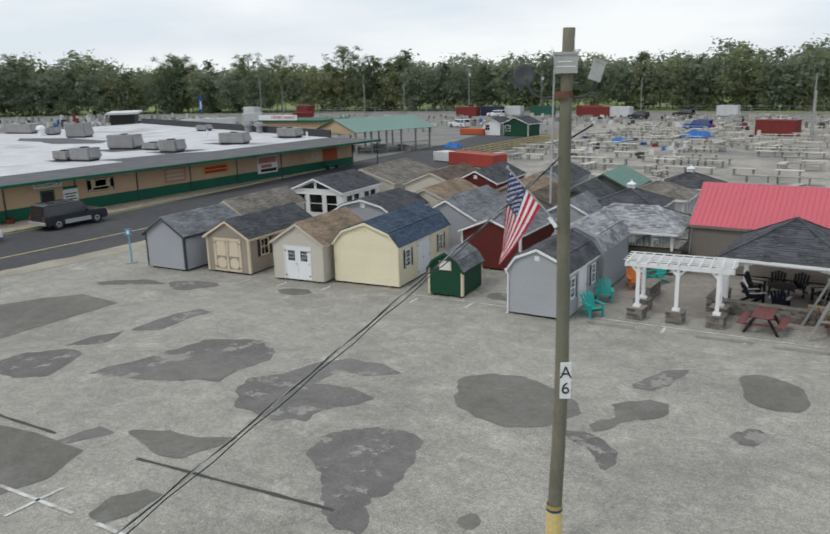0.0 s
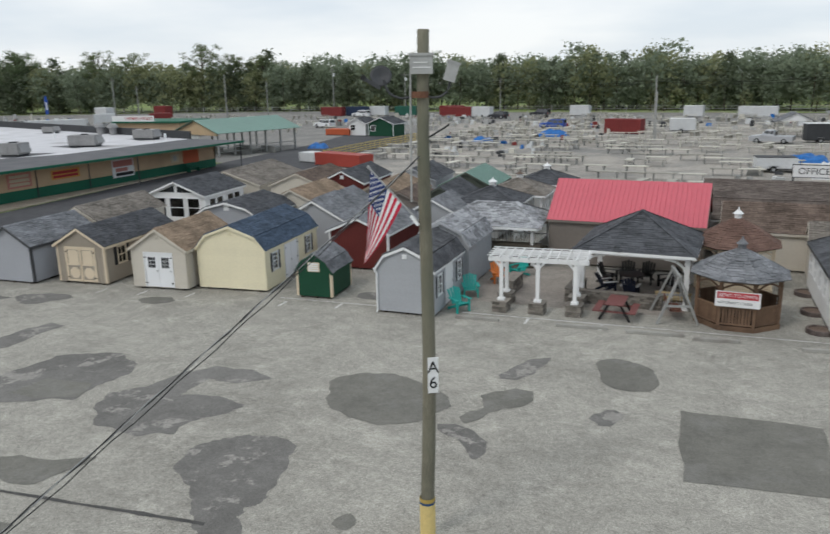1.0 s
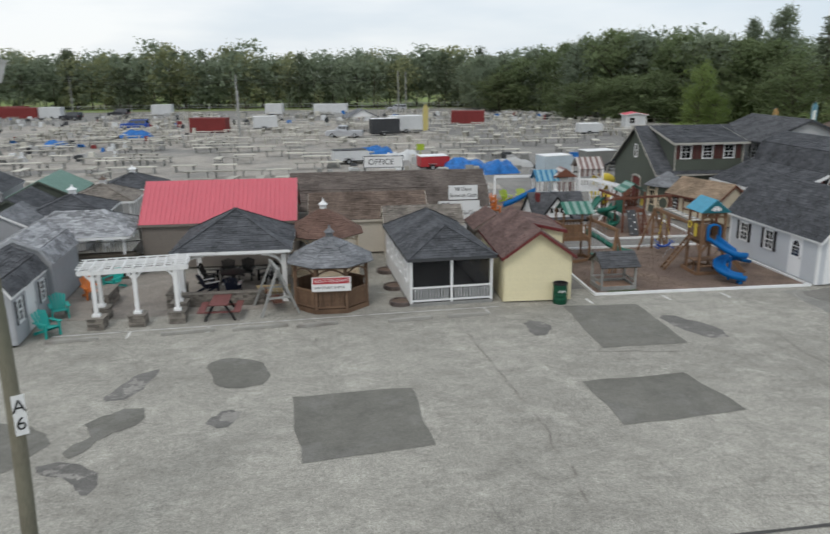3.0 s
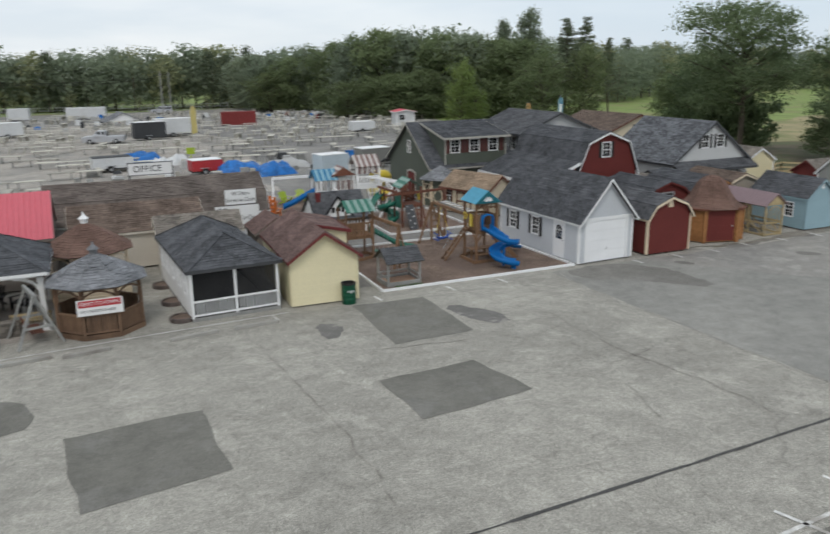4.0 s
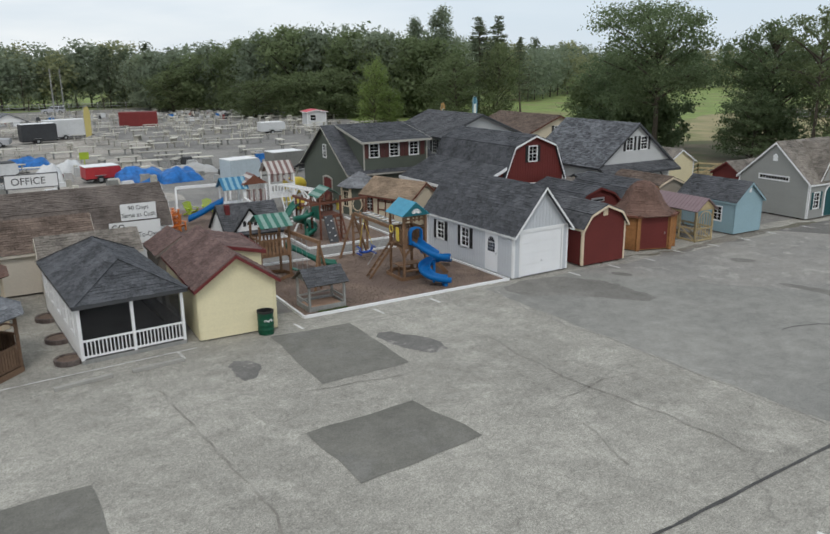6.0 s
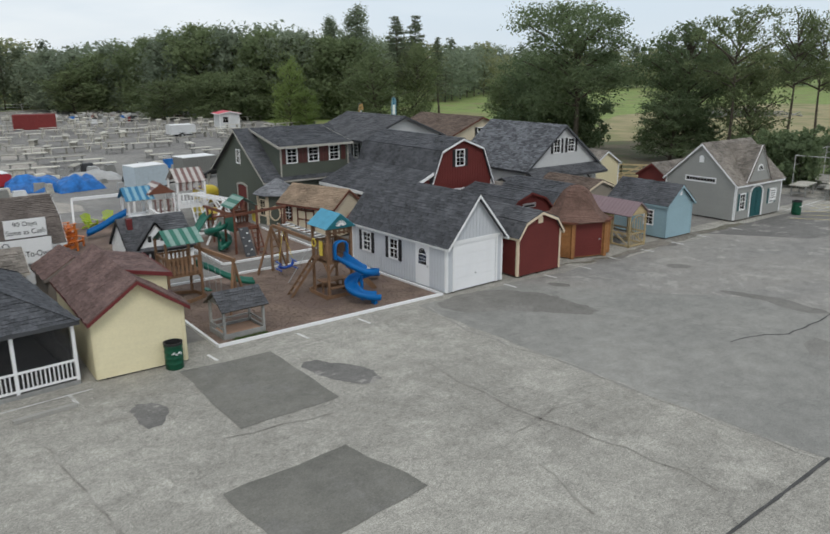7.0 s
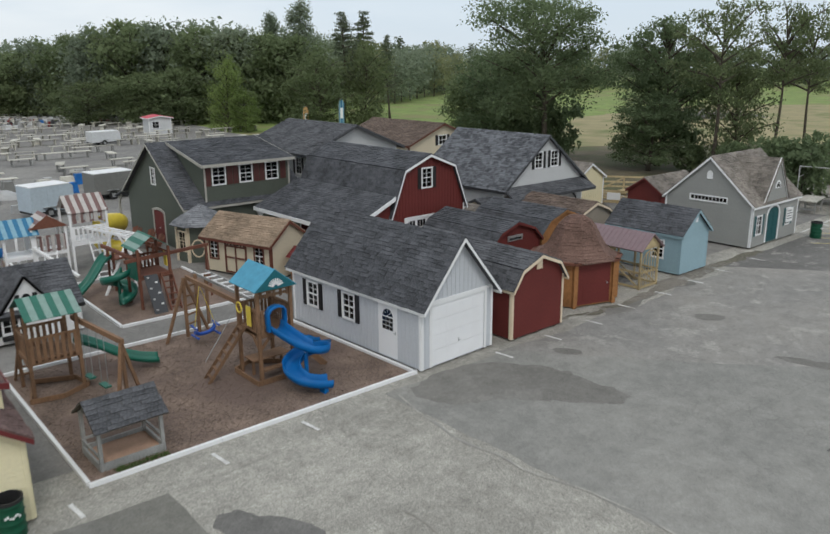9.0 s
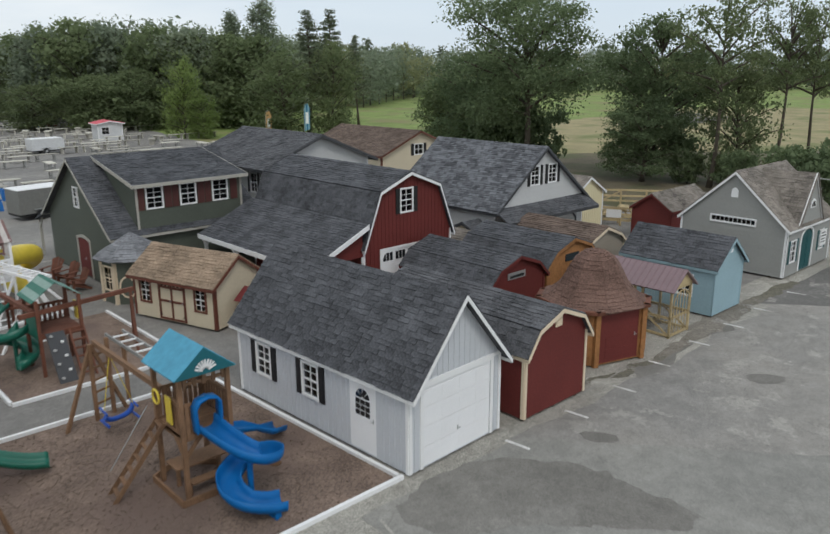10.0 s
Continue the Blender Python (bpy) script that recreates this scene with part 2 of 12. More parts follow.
WHITE = material("white_trim_paint", (0.78, 0.785, 0.78), 0.5, 0.93, 1.04, 30, 1.2, 0.05)
WHITE_D = material("white_door_paint", (0.8, 0.805, 0.81), 0.45, 0.95, 1.04, 30, 1.0, 0.03)
VINYL = material("white_vinyl", (0.8, 0.8, 0.79), 0.4, 0.94, 1.04, 20, 1.0, 0.03)
CREAM_T = material("cream_trim_paint", (0.68, 0.57, 0.42), 0.6, 0.9, 1.06, 30, 1.0, 0.05)
BLACK = material("black_shutter_paint", (0.018, 0.018, 0.02), 0.5, 0.8, 1.3, 30, 1.0, 0.05)
DKGREY_T = material("dark_grey_trim", (0.06, 0.062, 0.066), 0.6, 0.85, 1.1, 30, 1.0, 0.05)
P_GARAGE = material("pale_grey_panel", (0.53, 0.55, 0.575), 0.6, 0.94, 1.05, 12, 0.7, 0.05)
P_CREAM = material("cream_vinyl_siding", (0.72, 0.65, 0.43), 0.55, 0.93, 1.05, 12, 0.8, 0.05, spread=0.12)
P_YELLOW = material("pale_yellow_vinyl_siding", (0.77, 0.7, 0.5), 0.55, 0.93, 1.05, 12, 0.8, 0.05, spread=0.12)
P_RED = material("barn_red_paint", (0.128, 0.025, 0.021), 0.7, 0.85, 1.15, 14, 0.8, 0.08)
P_BLUE = material("powder_blue_siding", (0.265, 0.385, 0.43), 0.6, 0.92, 1.06, 12, 0.8, 0.05, spread=0.12)
P_GREY = material("grey_vinyl_siding", (0.37, 0.38, 0.395), 0.6, 0.92, 1.06, 12, 0.8, 0.05, spread=0.12)
P_GREYH = material("warm_grey_siding", (0.285, 0.287, 0.27), 0.65, 0.92, 1.06, 12, 0.8, 0.05, spread=0.12)
P_BLUEGREY = material("blue_grey_panel", (0.355, 0.365, 0.39), 0.65, 0.94, 1.05, 12, 0.8, 0.05)
P_TAN = material("taupe_panel", (0.335, 0.29, 0.235), 0.65, 0.92, 1.06, 12, 0.8, 0.05)
P_BEIGE = material("beige_vinyl_siding", (0.56, 0.515, 0.44), 0.6, 0.93, 1.05, 12, 0.8, 0.05, spread=0.12)
P_GREEN = material("dark_green_panel", (0.008, 0.06, 0.03), 0.6, 0.85, 1.15, 12, 0.8, 0.05)
P_SAGE = material("olive_grey_panel", (0.085, 0.097, 0.078), 0.65, 0.9, 1.08, 12, 0.8, 0.05)
P_LIGHT = material("light_grey_siding", (0.5, 0.505, 0.5), 0.6, 0.93, 1.05, 12, 0.8, 0.05, spread=0.1)
P_SAND = material("sand_panel", (0.56, 0.49, 0.36), 0.65, 0.93, 1.05, 12, 0.8, 0.05)
P_BROWNW = material("brown_wall", (0.2, 0.175, 0.152), 0.7, 0.9, 1.08, 12, 0.8, 0.05, spread=0.12)
P_WHITEW = material("white_siding", (0.74, 0.74, 0.73), 0.6, 0.94, 1.04, 12, 0.8, 0.05, spread=0.06)
MAROON = material("maroon_trim", (0.14, 0.025, 0.025), 0.6, 0.85, 1.1, 14, 0.8, 0.05)
BROWN_T = material("red_brown_trim", (0.13, 0.045, 0.03), 0.6, 0.85, 1.15, 14, 0.8, 0.05)
TEAL_D = material("dark_teal_door", (0.012, 0.08, 0.085), 0.55, 0.85, 1.1, 14, 0.8, 0.05)


def shingle(name, c, spread=0.3):
    return material(name, c, 0.92, 0.5, 1.55, 15, 0.9, 0.5, spread=spread, spec=0.15, stretch=(1.0, 1.0, 1.6))


R_CHAR = shingle("charcoal_shingle", (0.078, 0.081, 0.088))
R_DARK = shingle("dark_grey_shingle", (0.09, 0.092, 0.098))
R_SLATE = shingle("grey_flecked_shingle", (0.118, 0.123, 0.133), 0.55)
R_GREY = shingle("weathered_grey_shingle", (0.175, 0.18, 0.19))
R_LGREY = shingle("pale_grey_shingle", (0.29, 0.295, 0.305), 0.5)
R_BLUE = shingle("slate_blue_shingle", (0.06, 0.083, 0.118))
R_BROWN = shingle("brown_shingle", (0.13, 0.098, 0.08))
R_OFFICE = shingle("grey_brown_shingle", (0.125, 0.105, 0.093), 0.2)
R_TAN = shingle("tan_shingle", (0.255, 0.19, 0.135), 0.2)
R_MAROON = shingle("maroon_shingle", (0.138, 0.092, 0.083), 0.22)
R_TAUPE = shingle("taupe_shingle", (0.19, 0.17, 0.148))
R_CEDAR = shingle("red_cedar_shingle", (0.145, 0.09, 0.072), 0.12)
R_RED = material("red_metal_roof", (0.56, 0.11, 0.14), 0.45, 0.92, 1.06, 6, 0.5, 0.03, spec=0.5)
R_MAUVE = material("mauve_metal_roof", (0.21, 0.145, 0.155), 0.45, 0.9, 1.08, 6, 0.5, 0.03, spec=0.5)
R_GREENM = material("sea_green_metal_roof", (0.15, 0.255, 0.215), 0.5, 0.9, 1.08, 6, 0.4, 0.03, spec=0.4)
WOOD = material("cedar_wood", (0.2, 0.115, 0.065), 0.75, 0.6, 1.35, 6, 1.2, 0.2, spread=0.3, stretch=(6, 6, 1))
WOOD_R = material("redwood_stain", (0.145, 0.058, 0.036), 0.75, 0.65, 1.3, 6, 1.2, 0.2, spread=0.3, stretch=(6, 6, 1))
WOOD_G = material("grey_weathered_wood", (0.3, 0.3, 0.285), 0.85, 0.65, 1.25, 6, 1.2, 0.2, spread=0.3, stretch=(6, 6, 1))
WOOD_O = material("orange_log_wood", (0.29, 0.135, 0.05), 0.7, 0.65, 1.3, 8, 1.2, 0.2, spread=0.3)
WOOD_Y = material("raw_pine_wood", (0.43, 0.34, 0.19), 0.75, 0.75, 1.2, 6, 1.2, 0.15, spread=0.3)
WOOD_T = material("table_wood", (0.47, 0.45, 0.39), 0.85, 0.6, 1.3, 8, 1.2, 0.15, spread=0.7)
POLE_W = material("pole_wood", (0.185, 0.172, 0.128), 0.9, 0.55, 1.4, 9, 0.9, 0.4, stretch=(9, 9, 0.6), stain=(0.15, 0.15, 0.11), stain_at=0.52)
BARK = material("tree_bark", (0.09, 0.075, 0.058), 0.95, 0.5, 1.4, 8, 1.0, 0.5, stretch=(3, 3, 0.6))
STEEL = material("galvanised_steel", (0.42, 0.43, 0.43), 0.45, 0.8, 1.1, 12, 1.0, 0.05, metal=0.6)
STEEL_P = material("grey_painted_steel", (0.4, 0.4, 0.39), 0.5, 0.8, 1.1, 8, 1.0, 0.05)
RUST = material("rusty_steel", (0.16, 0.075, 0.045), 0.8, 0.6, 1.3, 20, 2.0, 0.2)
CABLE = material("cable_rubber", (0.025, 0.025, 0.025), 0.6, 0.8, 1.2, 20, 2, 0.0)
BLUE_P = material("blue_plastic", (0.002, 0.12, 0.36), 0.5, 0.88, 1.08, 5, 0.8, 0.02, spec=0.25)
GREEN_P = material("green_plastic", (0.007, 0.125, 0.083), 0.4, 0.88, 1.08, 5, 0.8, 0.02, spec=0.5)
YELLOW_P = material("yellow_plastic", (0.68, 0.52, 0.06), 0.4, 0.88, 1.08, 5, 0.8, 0.02, spec=0.5)
TEAL_P = material("teal_plastic", (0.02, 0.36, 0.31), 0.45, 0.9, 1.06, 5, 0.8, 0.02, spec=0.4)
ORANGE_P = material("orange_plastic", (0.6, 0.17, 0.03), 0.45, 0.9, 1.06, 5, 0.8, 0.02, spec=0.4)
RED_P = material("red_plastic", (0.4, 0.03, 0.035), 0.45, 0.85, 1.1, 5, 0.8, 0.02, spec=0.4)
TARP_T = material("teal_canvas", (0.07, 0.29, 0.42), 0.6, 0.85, 1.12, 6, 1.5, 0.1)
TARP_B = material("blue_tarp", (0.018, 0.14, 0.42), 0.5, 0.5, 1.35, 3, 2.0, 0.6)
STONE = material("stacked_stone", (0.2, 0.18, 0.155), 0.9, 0.6, 1.35, 15, 3, 0.4, spread=0.8)
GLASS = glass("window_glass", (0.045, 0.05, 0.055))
SCREEN_M = material("insect_screen", (0.02, 0.021, 0.022), 0.8, 0.8, 1.2, 40, 1, 0.0)
INK = material("black_sign_ink", (0.02, 0.02, 0.02), 0.6, 0.9, 1.1, 30, 1, 0.0)
SIGN_W = material("white_sign_board", (0.76, 0.76, 0.75), 0.5, 0.95, 1.03, 20, 1, 0.0)
SIGN_R = material("red_sign_print", (0.42, 0.03, 0.04), 0.5, 0.92, 1.05, 20, 1, 0.0)


# ---- building kit ----
class Shape:
    """Points and faces gathered for one mesh."""

    def __init__(self):
        self.v, self.f = [], []

    def hexa(self, p):
        """Eight points: four of one face in order, then the four that lie over them."""
        k = len(self.v)
        self.v += [tuple(q) for q in p]
        self.f += [(k + 3, k + 2, k + 1, k), (k + 4, k + 5, k + 6, k + 7), (k, k + 1, k + 5, k + 4), (k + 1, k + 2, k + 6, k + 5), (k + 2, k + 3, k + 7, k + 6), (k + 3, k, k + 4, k + 7)]
        return self

    def box(self, x0, y0, z0, x1, y1, z1):
        return self.hexa([(x0, y0, z0), (x1, y0, z0), (x1, y1, z0), (x0, y1, z0), (x0, y0, z1), (x1, y0, z1), (x1, y1, z1), (x0, y1, z1)])

    def beam(self, a, b, w, h, up=(0, 0, 1)):
        """A straight timber from a to b, w wide and h high."""
        a, b = Vector(a), Vector(b)
        way = (b - a).normalized()
        up = Vector(up)
        if abs(way.dot(up)) > 0.98:
            up = Vector((0, 1, 0))
        side = way.cross(up).normalized() * (w / 2)
        top = side.cross(way).normalized() * (h / 2)
        return self.hexa([a - side - top, a + side - top, a + side + top, a - side + top, b - side - top, b + side - top, b + side + top, b - side + top])

    def prism(self, ring, off):
        """A flat ring of points, pushed by the vector off."""
        k, n = len(self.v), len(ring)
        off = Vector(off)
        self.v += [tuple(p) for p in ring] + [tuple(Vector(p) + off) for p in ring]
        self.f += [tuple(range(k + n - 1, k - 1, -1)), tuple(range(k + n, k + 2 * n))]
        self.f += [(k + i, k + (i + 1) % n, k + n + (i + 1) % n, k + n + i) for i in range(n)]
        return self

    def tube(self, path, radius, sides=8, caps=True):
        """A round bar along a path; radius: one number, or one for each point."""
        path = [Vector(p) for p in path]
        rad = [radius] * len(path) if isinstance(radius, (int, float)) else radius
        k = len(self.v)
        for i, p in enumerate(path):
            way = (path[min(i + 1, len(path) - 1)] - path[max(i - 1, 0)]).normalized()
            ref = Vector((0, 0, 1)) if abs(way.z) < 0.9 else Vector((1, 0, 0))
            s = way.cross(ref).normalized()
            t = s.cross(way)
            for j in range(sides):
                a = math.tau * j / sides
                self.v.append(tuple(p + (s * math.cos(a) + t * math.sin(a)) * rad[i]))
        for i in range(len(path) - 1):
            for j in range(sides):
                a, b = k + i * sides + j, k + i * sides + (j + 1) % sides
                self.f.append((a, b, b + sides, a + sides))
        if caps:
            self.f.append(tuple(range(k + sides - 1, k - 1, -1)))
            self.f.append(tuple(range(k + (len(path) - 1) * sides, k + len(path) * sides)))
        return self

    def strip(self, rows, close=False):
        """A skin over rows of points."""
        k, n = len(self.v), len(rows[0])
        self.v += [tuple(p) for row in rows for p in row]
        for i in range(len(rows) - 1):
            for j in range(n if close else n - 1):
                a, b = k + i * n + j, k + i * n + (j + 1) % n
                self.f.append((a, b, b + n, a + n))
        return self

    def lathe(self, outline, sides=16, at=(0, 0, 0)):
        """Outline of (radius, z) turned about the upright axis."""
        rows = [[(at[0] + r * math.cos(math.tau * j / sides), at[1] + r * math.sin(math.tau * j / sides), at[2] + z) for j in range(sides)] for r, z in outline]
        return self.strip(rows, close=True)

    def mesh(self, name, mat, smooth=False):
        me = bpy.data.meshes.new(name)
        me.from_pydata(self.v, [], self.f)
        me.materials.append(mat)
        if smooth:
            me.polygons.foreach_set("use_smooth", [True] * len(me.polygons))
        me.update()
        return me


def part(name, shape, mat, parent, label="", smooth=False, kind=""):
    """One mesh object under a thing or a part, in its thing's own axes."""
    ob = new(name, shape if isinstance(shape, bpy.types.Mesh) else shape.mesh(name, mat, smooth))
    ob.parent = parent
    return tagged(ob, label, "", "", kind)


def thing(name, label, category, x=0.0, y=0.0, z=0.0, turn=0.0, group="", kind=""):
    ob = new(name)
    ob.empty_display_size = 0.3
    ob.matrix_basis = pose(x, y, z, 0, 0, turn)
    return tagged(ob, label, category, group, kind)


def solo(name, shape, mat, label, category, m=None, smooth=False, group="", kind=""):
    """A thing of one mesh."""
    ob = new(name, shape.mesh(name, mat, smooth))
    if m is not None:
        ob.matrix_basis = m
    return tagged(ob, label, category, group, kind)


def sheet(name, ring, z, mat, label, category, kind="structure", thick=0.0):
    s = Shape()
    if thick:
        s.prism([(x, y, z - thick) for x, y in ring], (0, 0, thick))
    else:
        s.v = [(x, y, z) for x, y in ring]
        s.f = [tuple(range(len(ring)))]
    return solo(name, s, mat, label, category, kind=kind)


def soften(ring, step=0.35, rough=0.25, seed=0, freq=0.9):
    """A ring with an uneven edge, as a poured or worn patch has."""
    out = []
    for i, (x, y) in enumerate(ring):
        x1, y1 = ring[(i + 1) % len(ring)]
        n = max(1, int(math.hypot(x1 - x, y1 - y) / step))
        for k in range(n):
            px, py = x + (x1 - x) * k / n, y + (y1 - y) * k / n
            d = noise.noise_vector(Vector((px * freq, py * freq, seed * 7.3))) * rough + noise.noise_vector(Vector((px * freq * 4, py * freq * 4, seed * 3.1))) * rough * 0.35
            out.append((px + d.x, py + d.y))
    return out


def rounded(ring, times=2):
    for _ in range(times):
        out = []
        for i, (x, y) in enumerate(ring):
            x1, y1 = ring[(i + 1) % len(ring)]
            out += [(0.75 * x + 0.25 * x1, 0.75 * y + 0.25 * y1), (0.25 * x + 0.75 * x1, 0.25 * y + 0.75 * y1)]
        ring = out
    return ring


def words(name, text, size, mat, parent, place, turn_x=90.0, turn_z=0.0, width=None):
    """Raised letters; the line's middle stands at place."""
    cu = bpy.data.curves.new(name, "FONT")
    cu.body, cu.size, cu.align_x, cu.align_y, cu.extrude = text, size, "CENTER", "CENTER", 0.004
    cu.materials.append(mat)
    ob = new(name, cu)
    ob.parent = parent
    ob.matrix_basis = pose(*place, turn_x, 0, turn_z)
    if width:
        bpy.context.view_layer.update()
        ob.scale.x = width / max(0.01, ob.dimensions.x)
    return ob


class Face:
    """A wall's own axes: u along it (to the right seen from outside), z up, d outwards."""

    def __init__(self, o, u, n):
        self.o, self.u, self.n = Vector(o), Vector(u), Vector(n)

    def at(self, u, z, d=0.0):
        return self.o + self.u * u + self.n * d + Vector((0, 0, z))

    def slab(self, s, u0, z0, u1, z1, d0, d1):
        return s.hexa([self.at(u0, z0, d0), self.at(u1, z0, d0), self.at(u1, z0, d1), self.at(u0, z0, d1), self.at(u0, z1, d0), self.at(u1, z1, d0), self.at(u1, z1, d1), self.at(u0, z1, d1)])

    def bar(self, s, a, b, w, d0, d1):
        """A flat board on the wall from a to b (u, z), w wide."""
        du, dz = b[0] - a[0], b[1] - a[1]
        k = w / 2 / math.hypot(du, dz)
        ring = [(a[0] + dz * k, a[1] - du * k), (b[0] + dz * k, b[1] - du * k), (b[0] - dz * k, b[1] + du * k), (a[0] - dz * k, a[1] + du * k)]
        return s.prism([self.at(u, z, d0) for u, z in ring], self.n * (d1 - d0))


def height_at(prof, u):
    for (a, za), (b, zb) in zip(prof, prof[1:]):
        if a <= u <= b:
            return za + (zb - za) * (u - a) / max(1e-6, b - a)
    return prof[-1][1]


def wall(face, prof, holes, mat, parent, thick=0.09, base=0.0):
    """A wall under the outline prof [(u, z)...], with its openings (u0, z0, u1, z1) cut through."""
    s = Shape()
    cuts = sorted({round(u, 4) for u, _ in prof} | {round(h[k], 4) for h in holes for k in (0, 2)})
    for a, b in zip(cuts, cuts[1:]):
        if b - a < 1e-4:
            continue
        spans, z = [], base
        for h in sorted(holes, key=lambda q: q[1]):
            if h[0] < (a + b) / 2 < h[2]:
                spans.append((z, h[1], False))
                z = h[3]
        spans.append((z, None, True))
        for z0, z1, roof in spans:
            za, zb = (height_at(prof, a + 1e-5), height_at(prof, b - 1e-5)) if roof else (z1, z1)
            if min(za, zb) - z0 > 0.005 or roof:
                s.hexa([face.at(a, z0, -thick), face.at(b, z0, -thick), face.at(b, z0, 0), face.at(a, z0, 0), face.at(a, za, -thick), face.at(b, zb, -thick), face.at(b, zb, 0), face.at(a, za, 0)])
    seen, order = {}, []
    for p in s.v:
        key = tuple(round(c, 4) for c in p)
        if key not in seen:
            seen[key] = len(seen)
        order.append(seen[key])
    flat = [tuple(order[i] for i in face_) for face_ in s.f]
    twice = {}
    for q in flat:
        twice[tuple(sorted(q))] = twice.get(tuple(sorted(q)), 0) + 1
    s.v, s.f = list(seen), [q for q in flat if twice[tuple(sorted(q))] == 1]
    return part("wall", s, mat, parent)


def free_spans(prof, holes, z0, z1):
    """Where a board between z0 and z1 finds wall behind it."""
    us = [u for u, _ in prof]
    n = 240
    lo = hi = None
    for i in range(n + 1):
        u = us[0] + (us[-1] - us[0]) * i / n
        if height_at(prof, u) >= z1 - 0.01:
            lo = u if lo is None else lo
            hi = u
    if lo is None:
        return []
    spans = [(lo, hi)]
    for h in holes:
        if h[1] < z1 - 0.005 and h[3] > z0 + 0.005:
            nxt = []
            for a, b in spans:
                if h[0] > a:
                    nxt.append((a, min(b, h[0])))
                if h[2] < b:
                    nxt.append((max(a, h[2]), b))
            spans = [(a, b) for a, b in nxt if b - a > 0.03]
    return spans


def lap(face, prof, holes, mat, parent, step=0.15, base=0.02, split=True):
    """Lap siding: each board leans out at its foot. split: every board an object of its own."""
    joined, z, top = Shape(), base, max(p[1] for p in prof)
    while z < top - 0.03:
        for a, b in free_spans(prof, holes, z, min(z + step, top)):
            s = Shape() if split else joined
            z1 = min(z + step, top)
            s.hexa([face.at(a, z, 0.001), face.at(b, z, 0.001), face.at(b, z, 0.024), face.at(a, z, 0.024), face.at(a, z1, 0.001), face.at(b, z1, 0.001), face.at(b, z1, 0.005), face.at(a, z1, 0.005)])
            if split:
                part("siding_board", s, mat, parent)
        z += step
    if not split and joined.v:
        part("siding", joined, mat, parent, kind="stuff")


def battens(face, prof, holes, mat, parent, step=0.2, base=0.0, width=0.045, split=True):
    """Upright battens on a panel wall."""
    joined, u = Shape(), prof[0][0] + step
    while u < prof[-1][0] - 0.05:
        z, top, spans = base, height_at(prof, u), []
        for h in sorted(holes, key=lambda q: q[1]):
            if h[0] - 0.05 < u < h[2] + 0.05:
                spans.append((z, h[1]))
                z = h[3]
        spans.append((z, top - 0.03))
        for a, b in spans:
            if b - a > 0.05:
                s = Shape() if split else joined
                face.slab(s, u - width / 2, a, u + width / 2, b, 0.001, 0.014)
                if split:
                    part("batten", s, mat, parent)
        u += step
    if not split and joined.v:
        part("batten_siding", joined, mat, parent, kind="stuff")


def clip_u(ring, v):
    """The span of u in which a convex ring of (u, v) lies at height v."""
    us = []
    for (a, va), (b, vb) in zip(ring, ring[1:] + ring[:1]):
        if (va - v) * (vb - v) <= 0 and abs(va - vb) > 1e-9:
            us.append(a + (b - a) * (v - va) / (vb - va))
    return (min(us), max(us)) if len(us) > 1 else None


TAB = {}


